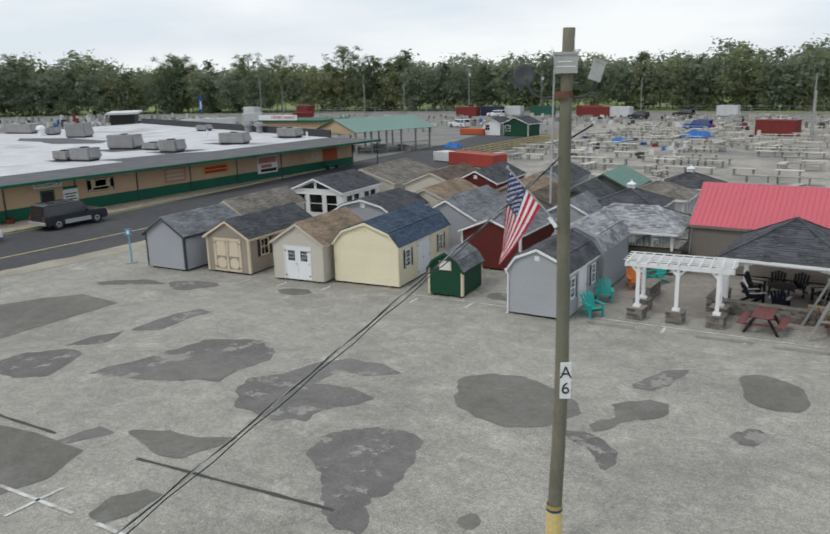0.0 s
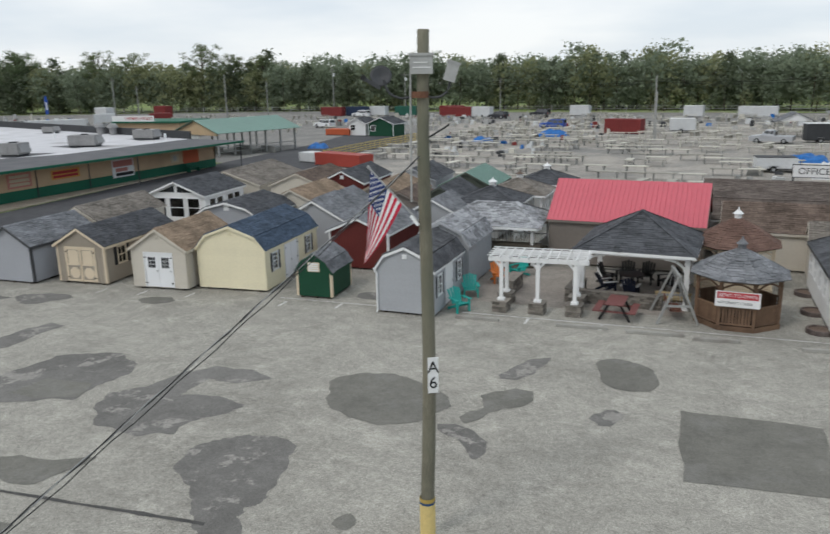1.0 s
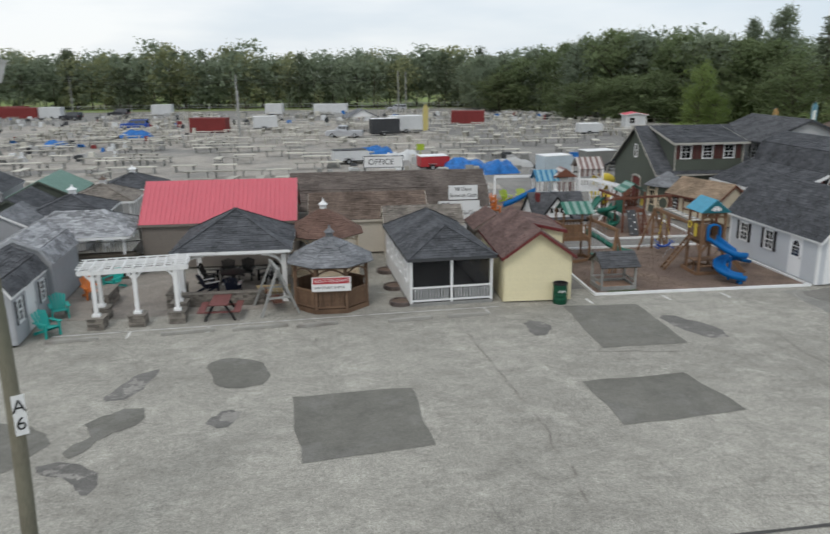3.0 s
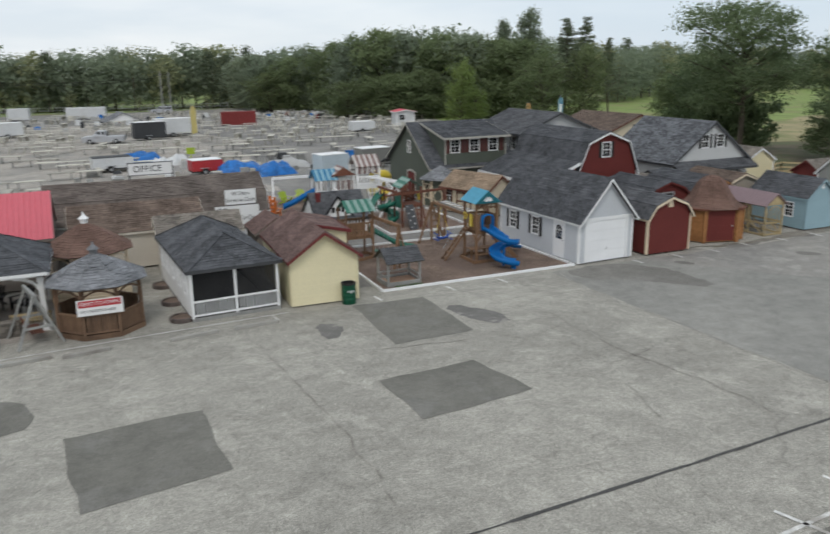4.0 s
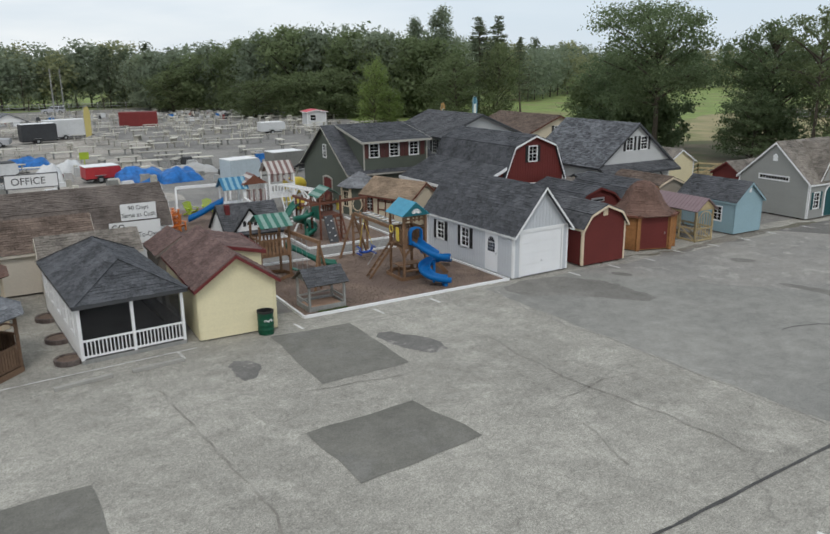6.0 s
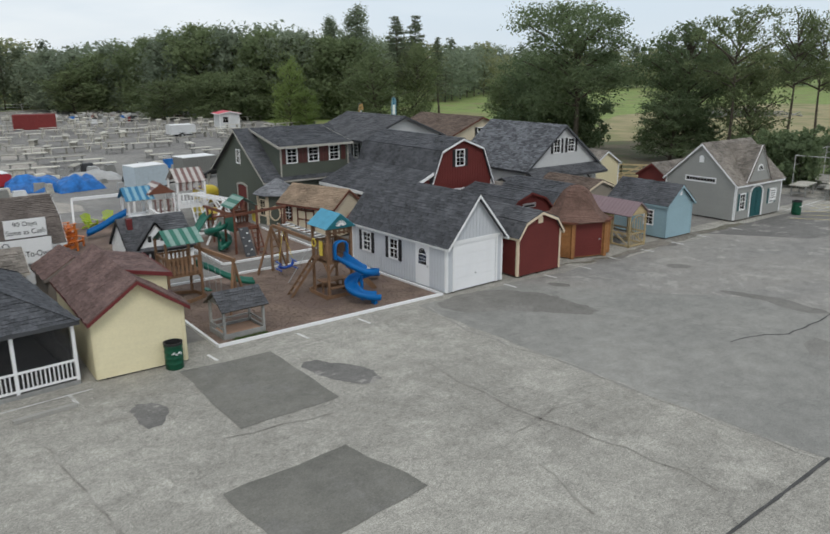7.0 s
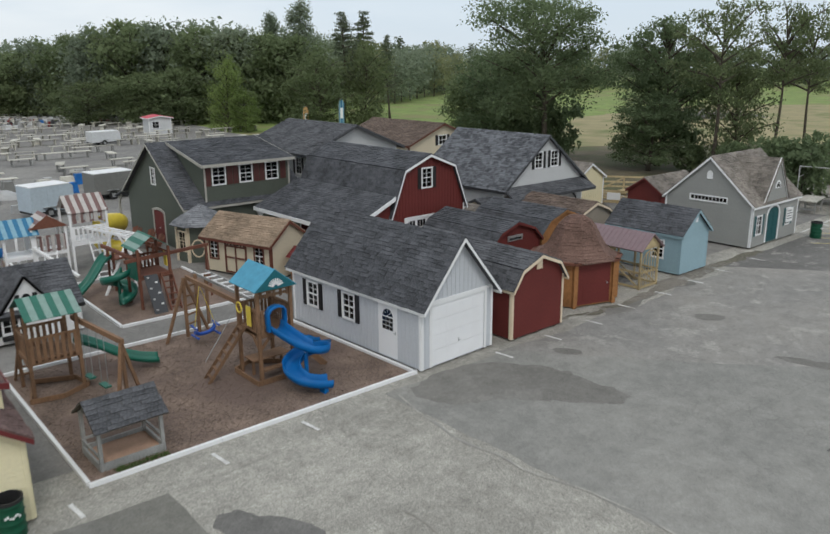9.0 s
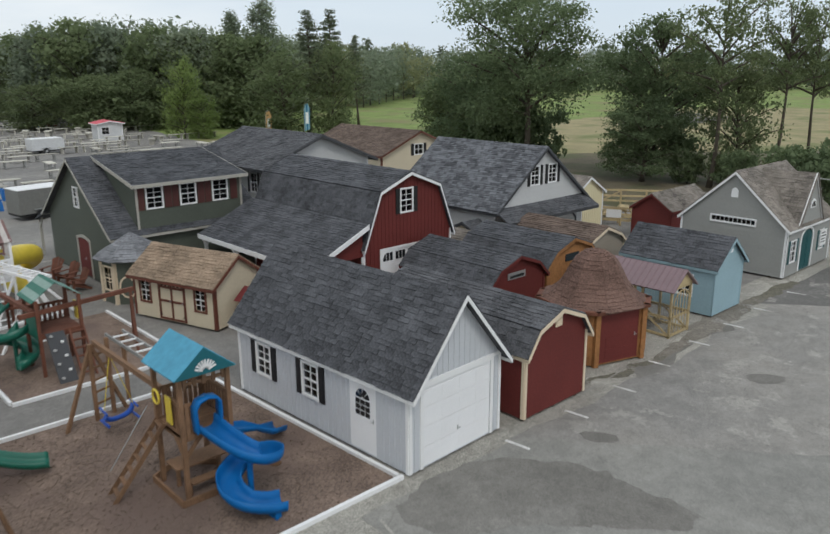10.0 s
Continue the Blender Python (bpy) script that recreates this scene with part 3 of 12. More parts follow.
def slope(parent, o, u, v, ring, mat, tab=(0.3, 0.145), single=0, thick=0.07, deck=None, seed=0):
    """One roof plane: a deck and its shingles. o: a corner at the eave; u along the eave, v up the slope (unit vectors);
    ring: the plane's outline in (u, v). single: how many shingles are objects of their own."""
    o, u, v = Vector(o), Vector(u).normalized(), Vector(v).normalized()
    n = u.cross(v).normalized()
    pt = lambda a, b, h=0.0: o + u * a + v * b + n * h  # noqa: E731
    s = Shape()
    s.prism([pt(a, b, -thick) for a, b in ring], n * thick)
    deck_ob = part("roof", s, deck or mat, parent)
    rnd = random.Random(seed * 13 + int(o.x * 10) + int(o.y * 7))
    top = max(b for _, b in ring)
    joined, b0, count = Shape(), 0.0, 0
    wt, ht = tab
    while b0 < top - 0.02:
        span = clip_u(ring, min(b0 + ht * 0.5, top - 0.01))
        if span:
            a = span[0] - rnd.random() * wt
            while a < span[1]:
                w = wt * rnd.choice((0.55, 0.8, 1.0, 1.2))
                a0, a1 = max(a, span[0]), min(a + w - 0.006, span[1])
                if a1 - a0 > 0.03:
                    low = b0 - (0.02 if rnd.random() < 0.4 else 0.0)
                    h = 0.03 if rnd.random() < 0.45 else 0.014
                    b1 = min(b0 + ht + 0.02, top)
                    if count < single:
                        key = (round(a1 - a0, 2), round(b1 - low, 2), h, mat.name)
                        if key not in TAB:
                            q = Shape().hexa([(0, 0, 0.001), (key[0], 0, 0.001), (key[0], key[1], 0.001), (0, key[1], 0.001), (0, 0, h), (key[0], 0, h), (key[0], key[1], 0.004), (0, key[1], 0.004)])
                            TAB[key] = q.mesh("shingle", mat)
                        ob = part("shingle", TAB[key], mat, deck_ob)
                        ob.matrix_basis = Matrix.Translation(pt(a0, low)) @ Matrix((u, v, n)).transposed().to_4x4()
                        count += 1
                    else:
                        joined.hexa([pt(a0, low, 0.001), pt(a1, low, 0.001), pt(a1, b1, 0.001), pt(a0, b1, 0.001), pt(a0, low, h), pt(a1, low, h), pt(a1, b1, 0.004), pt(a0, b1, 0.004)])
                a += w
        b0 += ht
    if joined.v:
        part("shingles", joined, mat, deck_ob, kind="stuff")
    return deck_ob


def ribs(parent, o, u, v, lu, lv, mat, step=0.24, thick=0.05, joined=False):
    """A metal roof plane with raised ribs."""
    o, u, v = Vector(o), Vector(u).normalized(), Vector(v).normalized()
    n = u.cross(v).normalized()
    s = Shape().prism([o, o + u * lu, o + u * lu + v * lv, o + v * lv], n * thick)
    top = part("roof", s, mat, parent)
    a, rest = 0.04, Shape()
    while a < lu:
        one = (rest if joined else Shape()).hexa([o + u * (a + k) + v * b + n * (thick + h) for h, inset in ((0.001, 0), (0.025, 0.012)) for k, b in ((inset, 0.0), (0.05 - inset, 0.0), (0.05 - inset, lv), (inset, lv))])
        if not joined:
            part("roof_rib", one, mat, top)
        a += step
    if joined:
        part("rib_ridges", rest, mat, top, kind="stuff")
    return top


def window(parent, face, u, z, w, h, shutters=None, grid=(2, 4), trim=None, sash=None, arch=False, double=True, box_below=None):
    """A framed window standing in its opening, with muntins, pane and, where given, shutters."""
    trim, sash = trim or WHITE, sash or WHITE
    s, t = Shape(), 0.07
    for a, b, c, d in ((u - t, z - t, u + w + t, z), (u - t, z + h, u + w + t, z + h + t), (u - t, z, u, z + h), (u + w, z, u + w + t, z + h)):
        face.slab(s, a, b, c, d, 0.0, 0.04)
    frame_ob = part("window", s, trim, parent)
    q = Shape()
    if double:
        face.slab(q, u, z + h / 2 - 0.02, u + w, z + h / 2 + 0.02, -0.03, 0.012)
    for i in range(1, grid[0]):
        face.slab(q, u + w * i / grid[0] - 0.008, z, u + w * i / grid[0] + 0.008, z + h, -0.025, 0.004)
    for i in range(1, grid[1]):
        face.slab(q, u, z + h * i / grid[1] - 0.008, u + w, z + h * i / grid[1] + 0.008, -0.022, 0.002)
    part("muntins", q, sash, frame_ob)
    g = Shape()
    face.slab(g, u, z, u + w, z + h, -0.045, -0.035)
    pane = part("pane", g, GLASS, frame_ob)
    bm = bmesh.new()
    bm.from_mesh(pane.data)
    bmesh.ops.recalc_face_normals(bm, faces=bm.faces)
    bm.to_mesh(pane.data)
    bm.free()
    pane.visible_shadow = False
    for side in (0, 1) if shutters else ():
        s = Shape()
        sw = max(0.18, w * 0.36)
        a = u - t - sw - 0.01 if side == 0 else u + w + t + 0.01
        face.slab(s, a, z - t, a + sw, z + h + t, 0.0, 0.035)
        for i in range(9):
            zz = z + (h - 0.1) * (i + 0.5) / 9
            face.slab(s, a + 0.04, zz, a + sw - 0.04, zz + h / 16, 0.036, 0.045)
        part("shutter", s, shutters, parent)
    return (u, z, u + w, z + h)


def handle(face, u, z, parent, mat=None):
    s = Shape()
    face.slab(s, u - 0.015, z - 0.06, u + 0.015, z + 0.06, 0.0, 0.012)
    s.tube([face.at(u, z, 0.01), face.at(u, z, 0.06)], 0.014, 6)
    s.tube([face.at(u - 0.05, z, 0.055), face.at(u + 0.05, z, 0.055)], 0.012, 6)
    part("handle", s, mat or STEEL, parent)


def leaf_door(parent, face, u, z, w, h, mat, trim=None, lites=None, panels=0, style=""):
    """A door leaf in its opening, a little back from the wall's face."""
    s = Shape()
    face.slab(s, u + 0.006, z, u + w - 0.006, z + h - 0.006, -0.05, -0.004)
    d = part("door", s, mat, parent)
    if panels:
        q = Shape()
        for i in range(panels):
            zz = z + 0.15 + (h * 0.45) * i / panels
            face.slab(q, u + w * 0.15, zz, u + w * 0.85, zz + h * 0.45 / panels - 0.08, -0.004, 0.006)
        part("panel", q, mat, d)
    if lites:
        cols, rows, z0, z1, round_top = lites
        q, b = Shape(), Shape()
        uw = w * 0.56
        ua = u + (w - uw) / 2
        for i in range(cols):
            for j in range(rows):
                face.slab(q, ua + uw * i / cols + 0.012, z + z0 + (z1 - z0) * j / rows + 0.012, ua + uw * (i + 1) / cols - 0.012, z + z0 + (z1 - z0) * (j + 1) / rows - 0.012, -0.006, 0.004)
        if round_top:
            r = uw / 2
            for k in range(4):
                a0, a1 = math.pi * (k + 0.08) / 4, math.pi * (k + 0.92) / 4
                ring = [(ua + r + rr * math.cos(a), z + z1 + 0.02 + rr * math.sin(a)) for rr, aa in ((0.05, (a0, a1)), (r - 0.015, (a1, (a0 + a1) / 2, a0))) for a in aa]
                q.prism([face.at(x, y, -0.006) for x, y in ring], face.n * 0.01)
        part("door_pane", q, BLACKGLASS, d)
    if style == "ovals":
        for k, (za, zb) in enumerate(((0.08, 0.42), (0.5, 0.93))):
            q = Shape()
            cx, cz, rx, rz = u + w / 2, z + h * (za + zb) / 2, w * 0.36, h * (zb - za) / 2
            if k == 0:
                ring = [(cx + rx * math.cos(math.tau * i / 8 + math.pi / 8) * 1.05, cz + rz * math.sin(math.tau * i / 8 + math.pi / 8) * 1.05) for i in range(8)]
            else:
                ring = [(cx - rx, cz - rz), (cx + rx, cz - rz), (cx + rx, cz + rz * 0.8), (cx + rx * 0.8, cz + rz), (cx - rx * 0.8, cz + rz), (cx - rx, cz + rz * 0.8)]
            q.prism([face.at(x, y, -0.003) for x, y in ring], face.n * 0.012)
            part("panel", q, trim, d)
    if not style == "nohandle":
        handle(face, u + w * 0.9, z + h * 0.48, d)
    return (u, z, u + w, z + h)


BLACKGLASS = material("dark_door_glass", (0.02, 0.022, 0.025), 0.06, 0.9, 1.1, 10, 1, 0.0, spec=0.6)


def outline(kind, w, eave, ridge, knee=None):
    """The front wall's top edge as [(u, z)...]."""
    if kind == "gable":
        return [(0, eave), (w / 2, ridge), (w, eave)]
    if kind == "gambrel":
        ku, kz = knee or (w * 0.13, eave + (ridge - eave) * 0.45)
        return [(0, eave), (ku, kz), (w / 2, ridge), (w - ku, kz), (w, eave)]
    return [(0, eave), (w, eave)]


class Shed:
    """A shed with its ridge along its own y axis; its front's left foot stands at the thing's origin."""

    def __init__(self, name, label, category, x, y, w, d, eave, ridge, walls, trim, roof, turn=0.0, kind="gable", siding="lap", over=0.15, side_over=0.14, knee=None, group="", openings=None, split=False, single=0,
                 skids=True, base=0.1, tab=(0.3, 0.145), corner=True, rake=None, deck=None, metal=False, step=0.15, back=True, thick=0.06):
        self.t = t = thing(name, label, category, x, y, 0.0, turn, group)
        self.w, self.d, self.eave, self.ridge = w, d, eave, ridge
        prof = outline(kind, w, eave, ridge, knee)
        self.prof = prof
        self.f = {"front": Face((0, 0, 0), (1, 0, 0), (0, -1, 0)), "right": Face((w, 0, 0), (0, 1, 0), (1, 0, 0)), "back": Face((w, d, 0), (-1, 0, 0), (0, 1, 0)), "left": Face((0, d, 0), (0, -1, 0), (-1, 0, 0))}
        flat = [(0, eave), (d, eave)]
        openings = openings or {}
        for side, face in self.f.items():
            pr = prof if side in ("front", "back") else flat
            holes = [fn(t, face) for fn in openings.get(side, ())]
            if side in ("left", "right"):
                pr = [(0.09, eave), (d - 0.09, eave)]
            wo = wall(face, pr, holes, walls, t, base=base)
            pads = [(a - 0.07, b - 0.07, c + 0.07, e + 0.07) for a, b, c, e in holes]
            full = prof if side in ("front", "back") else flat
            if siding == "lap":
                lap(face, full, pads, walls, wo, step=step, base=base, split=split)
            elif siding == "vert":
                battens(face, full, pads, walls, wo, base=base, split=split)
            if corner:
                part("corner_board", face.slab(Shape(), 0.0, base, 0.09, height_at(full, 0.05) - 0.02, 0.0, 0.03), trim, t)
                part("corner_board", face.slab(Shape(), full[-1][0] - 0.09, base, full[-1][0], height_at(full, full[-1][0] - 0.05) - 0.02, 0.0, 0.03), trim, t)
        if skids:
            for k in (0.12, 0.5, 0.88):
                part("skid", Shape().box(w * k - 0.06, 0.05, 0.0, w * k + 0.06, d - 0.05, base), WOOD_DARK, t)
            part("floor", Shape().box(0.09, 0.09, base, w - 0.09, d - 0.09, base + 0.05), WOOD_DARK, t)
        # roof planes, from each eave to the ridge
        pts = list(prof)
        half = len(pts) // 2
        for side in (0, 1):
            run = pts[: half + 1] if side == 0 else pts[::-1][: half + 1]
            for i, ((a, za), (b, zb)) in enumerate(zip(run, run[1:])):
                va = Vector((b - a, 0, zb - za))
                ln = va.length
                va.normalize()
                start = Vector((a, 0, za)) - (va * side_over if i == 0 else Vector((0, 0, 0)))
                lv = ln + (side_over if i == 0 else 0.0) + (0.015 if i == half - 1 else 0.0)
                lift = Vector((-va.z, 0, va.x)) if side == 0 else Vector((va.z, 0, -va.x))
                if side == 0:
                    o, u = start + Vector((0, d + over, 0)) + lift * thick, Vector((0, -1, 0))
                else:
                    o, u = start + Vector((0, -over, 0)) + lift * thick, Vector((0, 1, 0))
                lu = d + 2 * over
                if metal:
                    ribs(t, o - lift * thick, u, va, lu, lv, roof)
                else:
                    slope(t, o, u, va, [(0, 0), (lu, 0), (lu, lv), (0, lv)], roof, tab=tab, single=single if side == 0 and i == half - 1 else 0, thick=thick, deck=deck)
                for yy in (-over, d + over):
                    s = Shape()
                    e = start + va * lv
                    y0, y1 = (yy - 0.025, yy) if yy < 0 else (yy, yy + 0.025)
                    dn = Vector((0, 0, -0.13))
                    s.hexa([(start.x, y0, start.z - 0.085), (e.x, y0, e.z - 0.085), (e.x, y1, e.z - 0.085), (start.x, y1, start.z - 0.085), (start.x + lift.x * thick * 0.5, y0, start.z + lift.z * thick * 0.5), (e.x + lift.x * thick * 0.5, y0, e.z + lift.z * thick * 0.5), (e.x + lift.x * thick * 0.5, y1, e.z + lift.z * thick * 0.5), (start.x + lift.x * thick * 0.5, y1, start.z + lift.z * thick * 0.5)])
                    part("rake_board", s, rake or trim, t)
                if i == 0:
                    s = Shape()
                    sx = -0.022 if side == 0 else 0.022
                    s.box(min(start.x, start.x + sx), -over, start.z - 0.09, max(start.x, start.x + sx), d + over, start.z + 0.045)
                    part("fascia", s, rake or trim, t)
        if not metal:
            s = Shape()
            rz = prof[half][1] + thick * 1.25
            y, rnd = -over, random.Random(int(x * 31 + y * 7))
            while y < d + over - 0.02:
                y1 = min(y + 0.2, d + over)
                k = rz + rnd.uniform(0.012, 0.028)
                for sgn in (-1, 1):
                    va = Vector((pts[half - 1][0] - pts[half][0], 0, pts[half - 1][1] - pts[half][1])).normalized()
                    dx, dz = abs(va.x) * 0.15 * sgn, va.z * 0.15
                    s.hexa([(w / 2, y, rz), (w / 2 + dx, y, rz + dz), (w / 2 + dx, y1, rz + dz), (w / 2, y1, rz), (w / 2, y, k), (w / 2 + dx, y, k + dz), (w / 2 + dx, y1, k + dz), (w / 2, y1, k)])
                y = y1 + 0.004
            part("ridge_cap", s, roof, t, kind="stuff")


WOOD_DARK = material("treated_timber", (0.1, 0.085, 0.065), 0.85, 0.7, 1.2, 10, 1.2, 0.2)


def win(u, z, w, h, **k):
    return lambda t, f: window(t, f, u, z, w, h, **k)


def door(u, z, w, h, mat, **k):
    return lambda t, f: leaf_door(t, f, u, z, w, h, mat, **k)


def hole(u, z, w, h):
    return lambda t, f: (u, z, u + w, z + h)


def vent(t, face, u, z, w, h, mat):
    """A small louvred gable vent."""
    s = Shape()
    face.slab(s, u - w / 2, z, u + w / 2, z + h, 0.0, 0.035)
    for i in range(4):
        face.slab(s, u - w / 2 + 0.03, z + h * (0.12 + 0.2 * i), u + w / 2 - 0.03, z + h * (0.12 + 0.2 * i) + h * 0.09, 0.036, 0.05)
    part("gable_vent", s, mat, t)


def ragged(ring, seed, much=1.0):
    """A ring bent to and fro, as an old patch breaks away."""
    out = []
    for i, (x, y) in enumerate(ring):
        x1, y1 = ring[(i + 1) % len(ring)]
        n = max(1, int(math.hypot(x1 - x, y1 - y) / 0.06))
        for j in range(n):
            px, py = x + (x1 - x) * j / n, y + (y1 - y) * j / n
            d = Vector((0, 0, 0))
            for amp, fr in ((0.42, 0.55), (0.2, 1.5), (0.09, 3.4), (0.03, 8.0)):
                d += noise.noise_vector(Vector((px * fr, py * fr, seed * 7.3 + fr))) * amp * much
            out.append((px + d.x, py + d.y))
    return out


# ---- ground ----
BIG = 900.0
sheet("ground", [(-BIG, -BIG), (BIG, -BIG), (BIG, BIG), (-BIG, BIG)], -0.012, GRASS, "mown and rough grassland around the market", "ground")
sheet("parking_lot", [(-41.5, -60), (78, -60), (78, 30), (62, 58), (50, 60), (-44, 60), (-41.5, 40)], 0.0, OLD, "weathered pale grey asphalt parking lot with patches", "parking lot")
sheet("market_field", soften([(-47, 60.0), (62, 60.0), (60, 118), (66, 165), (40, 196), (-130, 204), (-240, 176), (-330, 130), (-330, 40), (-104.5, 40), (-104.5, 90), (-60, 76), (-46, 75)], 4, 1.2, 3, 0.1), 0.004, FIELD2, "grey worn field of a flea market", "market field")
sheet("gravel_area", soften([(-44, 62), (16, 62), (17, 84), (21, 110), (12, 150), (-38, 168), (-60, 150), (-42, 100)], 2.5, 2.2, 5, 0.15), 0.009, FIELD, "pale sandy gravel between the rows of tables", "gravel")
for k, ring in enumerate(([(-27, 98), (-12, 96), (-11, 101), (-26, 103)], [(-36, 80), (-22, 79), (-21, 82), (-35, 83)])):
    sheet("gravel_patch", soften(rounded(ring), 1.0, 0.8, 8 + k, 0.4), 0.0135, FIELD2, "darker worn track in the gravel", "gravel patch")
sheet("road", [(-41.0, -40), (-40.9, 26), (-41.4, 44), (-44.6, 72), (-47.5, 96), (-50, 118), (-66, 122), (-61, 100), (-58.6, 74), (-55.1, 55), (-52.6, 36), (-52.2, 26), (-52, -40)], 0.006, ROADTOP, "dark smooth asphalt access road", "road")
for a, b, c, d in (((-44.75, -20), (-44.6, -20), (-44.9, 33), (-45.05, 33)), ((-45.05, 33), (-44.9, 33), (-46.3, 52), (-46.45, 52))):
    sheet("road_line", [a, b, c, d], 0.0105, LINE_Y, "long faded yellow centre line", "road marking")
sheet("dirt_verge", ragged([(-41.7, 12), (-40.5, 12), (-40.1, 20), (-39.4, 26.5), (-39.3, 32), (-41.5, 40), (-41.25, 28)], 20, 0.5), 0.0145, DIRT, "sandy dirt washed along the road's edge", "dirt")
sheet("pavement", [(-52.35, -40), (-52.5, 26), (-52.9, 36), (-55.3, 55), (-56.9, 71), (-60, 76), (-64, 76), (-57.4, 71.4), (-56.2, 36), (-56.0, -40)][::-1], 0.12, PAVE, "tan concrete pavement along the market hall", "pavement", thick=0.12)

def asphalt_patch(k, m, edge, ring):
    """A poured patch by its outline on the plan; edge 0 is cut straight, 1 and 2 broken."""
    area = abs(sum(a[0] * b[1] - b[0] * a[1] for a, b in zip(ring, ring[1:] + ring[:1]))) / 2
    round_ = sum(math.hypot(b[0] - a[0], b[1] - a[1]) for a, b in zip(ring, ring[1:] + ring[:1]))
    much = min(1.0, 2.2 * area / round_)
    ring = ragged(rounded(list(ring), 1), k, much) if edge == 1 else ragged(list(ring), k, 0.75 * much) if edge else soften(list(ring), 0.4, 0.1, k, 0.8)
    sheet("asphalt_patch", ring, (0.0085 if m is PATCH else 0.0066 if m is STAINED else 0.0045) + 0.0003 * (k % 7), m, "dark asphalt repair patch in the lot" if m is PATCH else "worn grey asphalt patch with an uneven edge", "asphalt patch")


asphalt_patch(0, PATCH_OLD, 1, ((-12.9, 14.3), (-11.9, 16.3), (-10.1, 16.7), (-9.2, 15.0), (-8.9, 13.5), (-9.7, 12.9), (-8.6, 11.9), (-9.6, 11.7), (-11.1, 13.1)))
asphalt_patch(1, PATCH, 1, ((-10.6, 18.6), (-11.3, 21.0), (-10.1, 21.9), (-8.3, 21.5), (-7.0, 20.5), (-7.3, 19.1), (-8.4, 18.2)))
asphalt_patch(2, PATCH_OLD, 1, ((-6.3, 22.6), (-5.9, 24.7), (-4.9, 25.5), (-5.3, 23.0)))
asphalt_patch(3, PATCH, 1, ((-6.5, 21.4), (-4.9, 22.3), (-4.4, 21.2), (-5.5, 20.3), (-5.9, 19.0), (-6.3, 19.6), (-5.7, 20.6)))
asphalt_patch(4, PATCH_OLD, 1, ((-7.0, 18.7), (-6.0, 19.2), (-4.9, 18.2), (-5.2, 17.0), (-5.7, 18.1)))
asphalt_patch(5, PATCH, 1, ((-3.3, 25.5), (-2.4, 26.1), (-1.2, 25.0), (-1.6, 23.3), (-2.9, 23.4)))
asphalt_patch(6, PATCH_OLD, 1, ((-3.0, 21.0), (-2.1, 21.7), (-1.5, 21.3), (-2.3, 20.3)))
asphalt_patch(7, PATCH, 1, ((-7.15, 13.3), (-7.0, 13.85), (-6.55, 13.6), (-6.7, 13.1)))
asphalt_patch(8, PATCH, 0, ((-21.5, 10.4), (-20.1, 10.7), (-17.8, 10.8), (-17.2, 9.4), (-17.7, 7.4), (-21, 6)))
asphalt_patch(9, PATCH, 0, ((-0.3, 22.35), (3.45, 22.6), (3.75, 18.7), (0.1, 18.15)))
asphalt_patch(10, PATCH, 0, ((9.1, 22.3), (12.7, 22.55), (13.25, 19.6), (9.25, 19.15)))
asphalt_patch(11, PATCH, 0, ((10.9, 30.2), (14.1, 30.0), (14.15, 25.2), (10.8, 25.15)))
asphalt_patch(12, PATCH_OLD, 1, ((8.7, 28.5), (9.8, 28.3), (9.3, 26.7), (8.5, 26.9)))
asphalt_patch(13, PATCH_OLD, 1, ((14.4, 28.2), (15.2, 28.2), (16.3, 25.6), (15.3, 25.4), (14.4, 26.8)))
asphalt_patch(14, RESURF, 0, ((21.4, 30.95), (21.7, 20.2), (22.2, 14.4), (22.6, 4), (38, 4), (36, 14), (33, 19), (34.3, 22.2), (31.5, 25.2), (28.6, 28.7), (26.9, 30.9)))
asphalt_patch(15, STAINED, 1, ((21.7, 30.5), (23.2, 30.9), (24.6, 31.1), (25.9, 30.3), (26.9, 28.8), (27.4, 26.9), (26.6, 25.5), (25.4, 26.6), (24.2, 28.2), (22.7, 28.9)))
asphalt_patch(16, STAINED, 1, ((32.9, 24.4), (33.8, 24.0), (34.3, 22.6), (34.2, 19.8), (33.5, 20.2), (33.4, 22.4)))
asphalt_patch(35, STAINED, 2, ((29.6, 18.8), (30.7, 18.9), (30.8, 18.2), (29.3, 17.4), (28.9, 18.3)))
asphalt_patch(36, STAINED, 1, ((28.3, 30.0), (28.9, 29.3), (28.5, 28.9), (28.0, 29.5)))
asphalt_patch(37, STAINED, 2, ((32.6, 30.7), (33.2, 31.4), (34.5, 31.1), (35.6, 31.6), (36.9, 31.3), (38.4, 31.8), (39.9, 31.1), (39.2, 30.7), (37.7, 31.1), (35.6, 31.0), (33.8, 30.4)))
asphalt_patch(17, STAINED, 1, ((34.8, 28.1), (35.4, 28.6), (36.2, 27.8), (35.5, 27.4)))
asphalt_patch(18, PATCH_OLD, 0, ((43, 31.6), (53, 31.6), (58, 29), (57, 25.5), (46.5, 27)))
asphalt_patch(19, PATCH, 0, ((14.4, 10.6), (18.5, 10.9), (19, 5), (14.6, 5)))
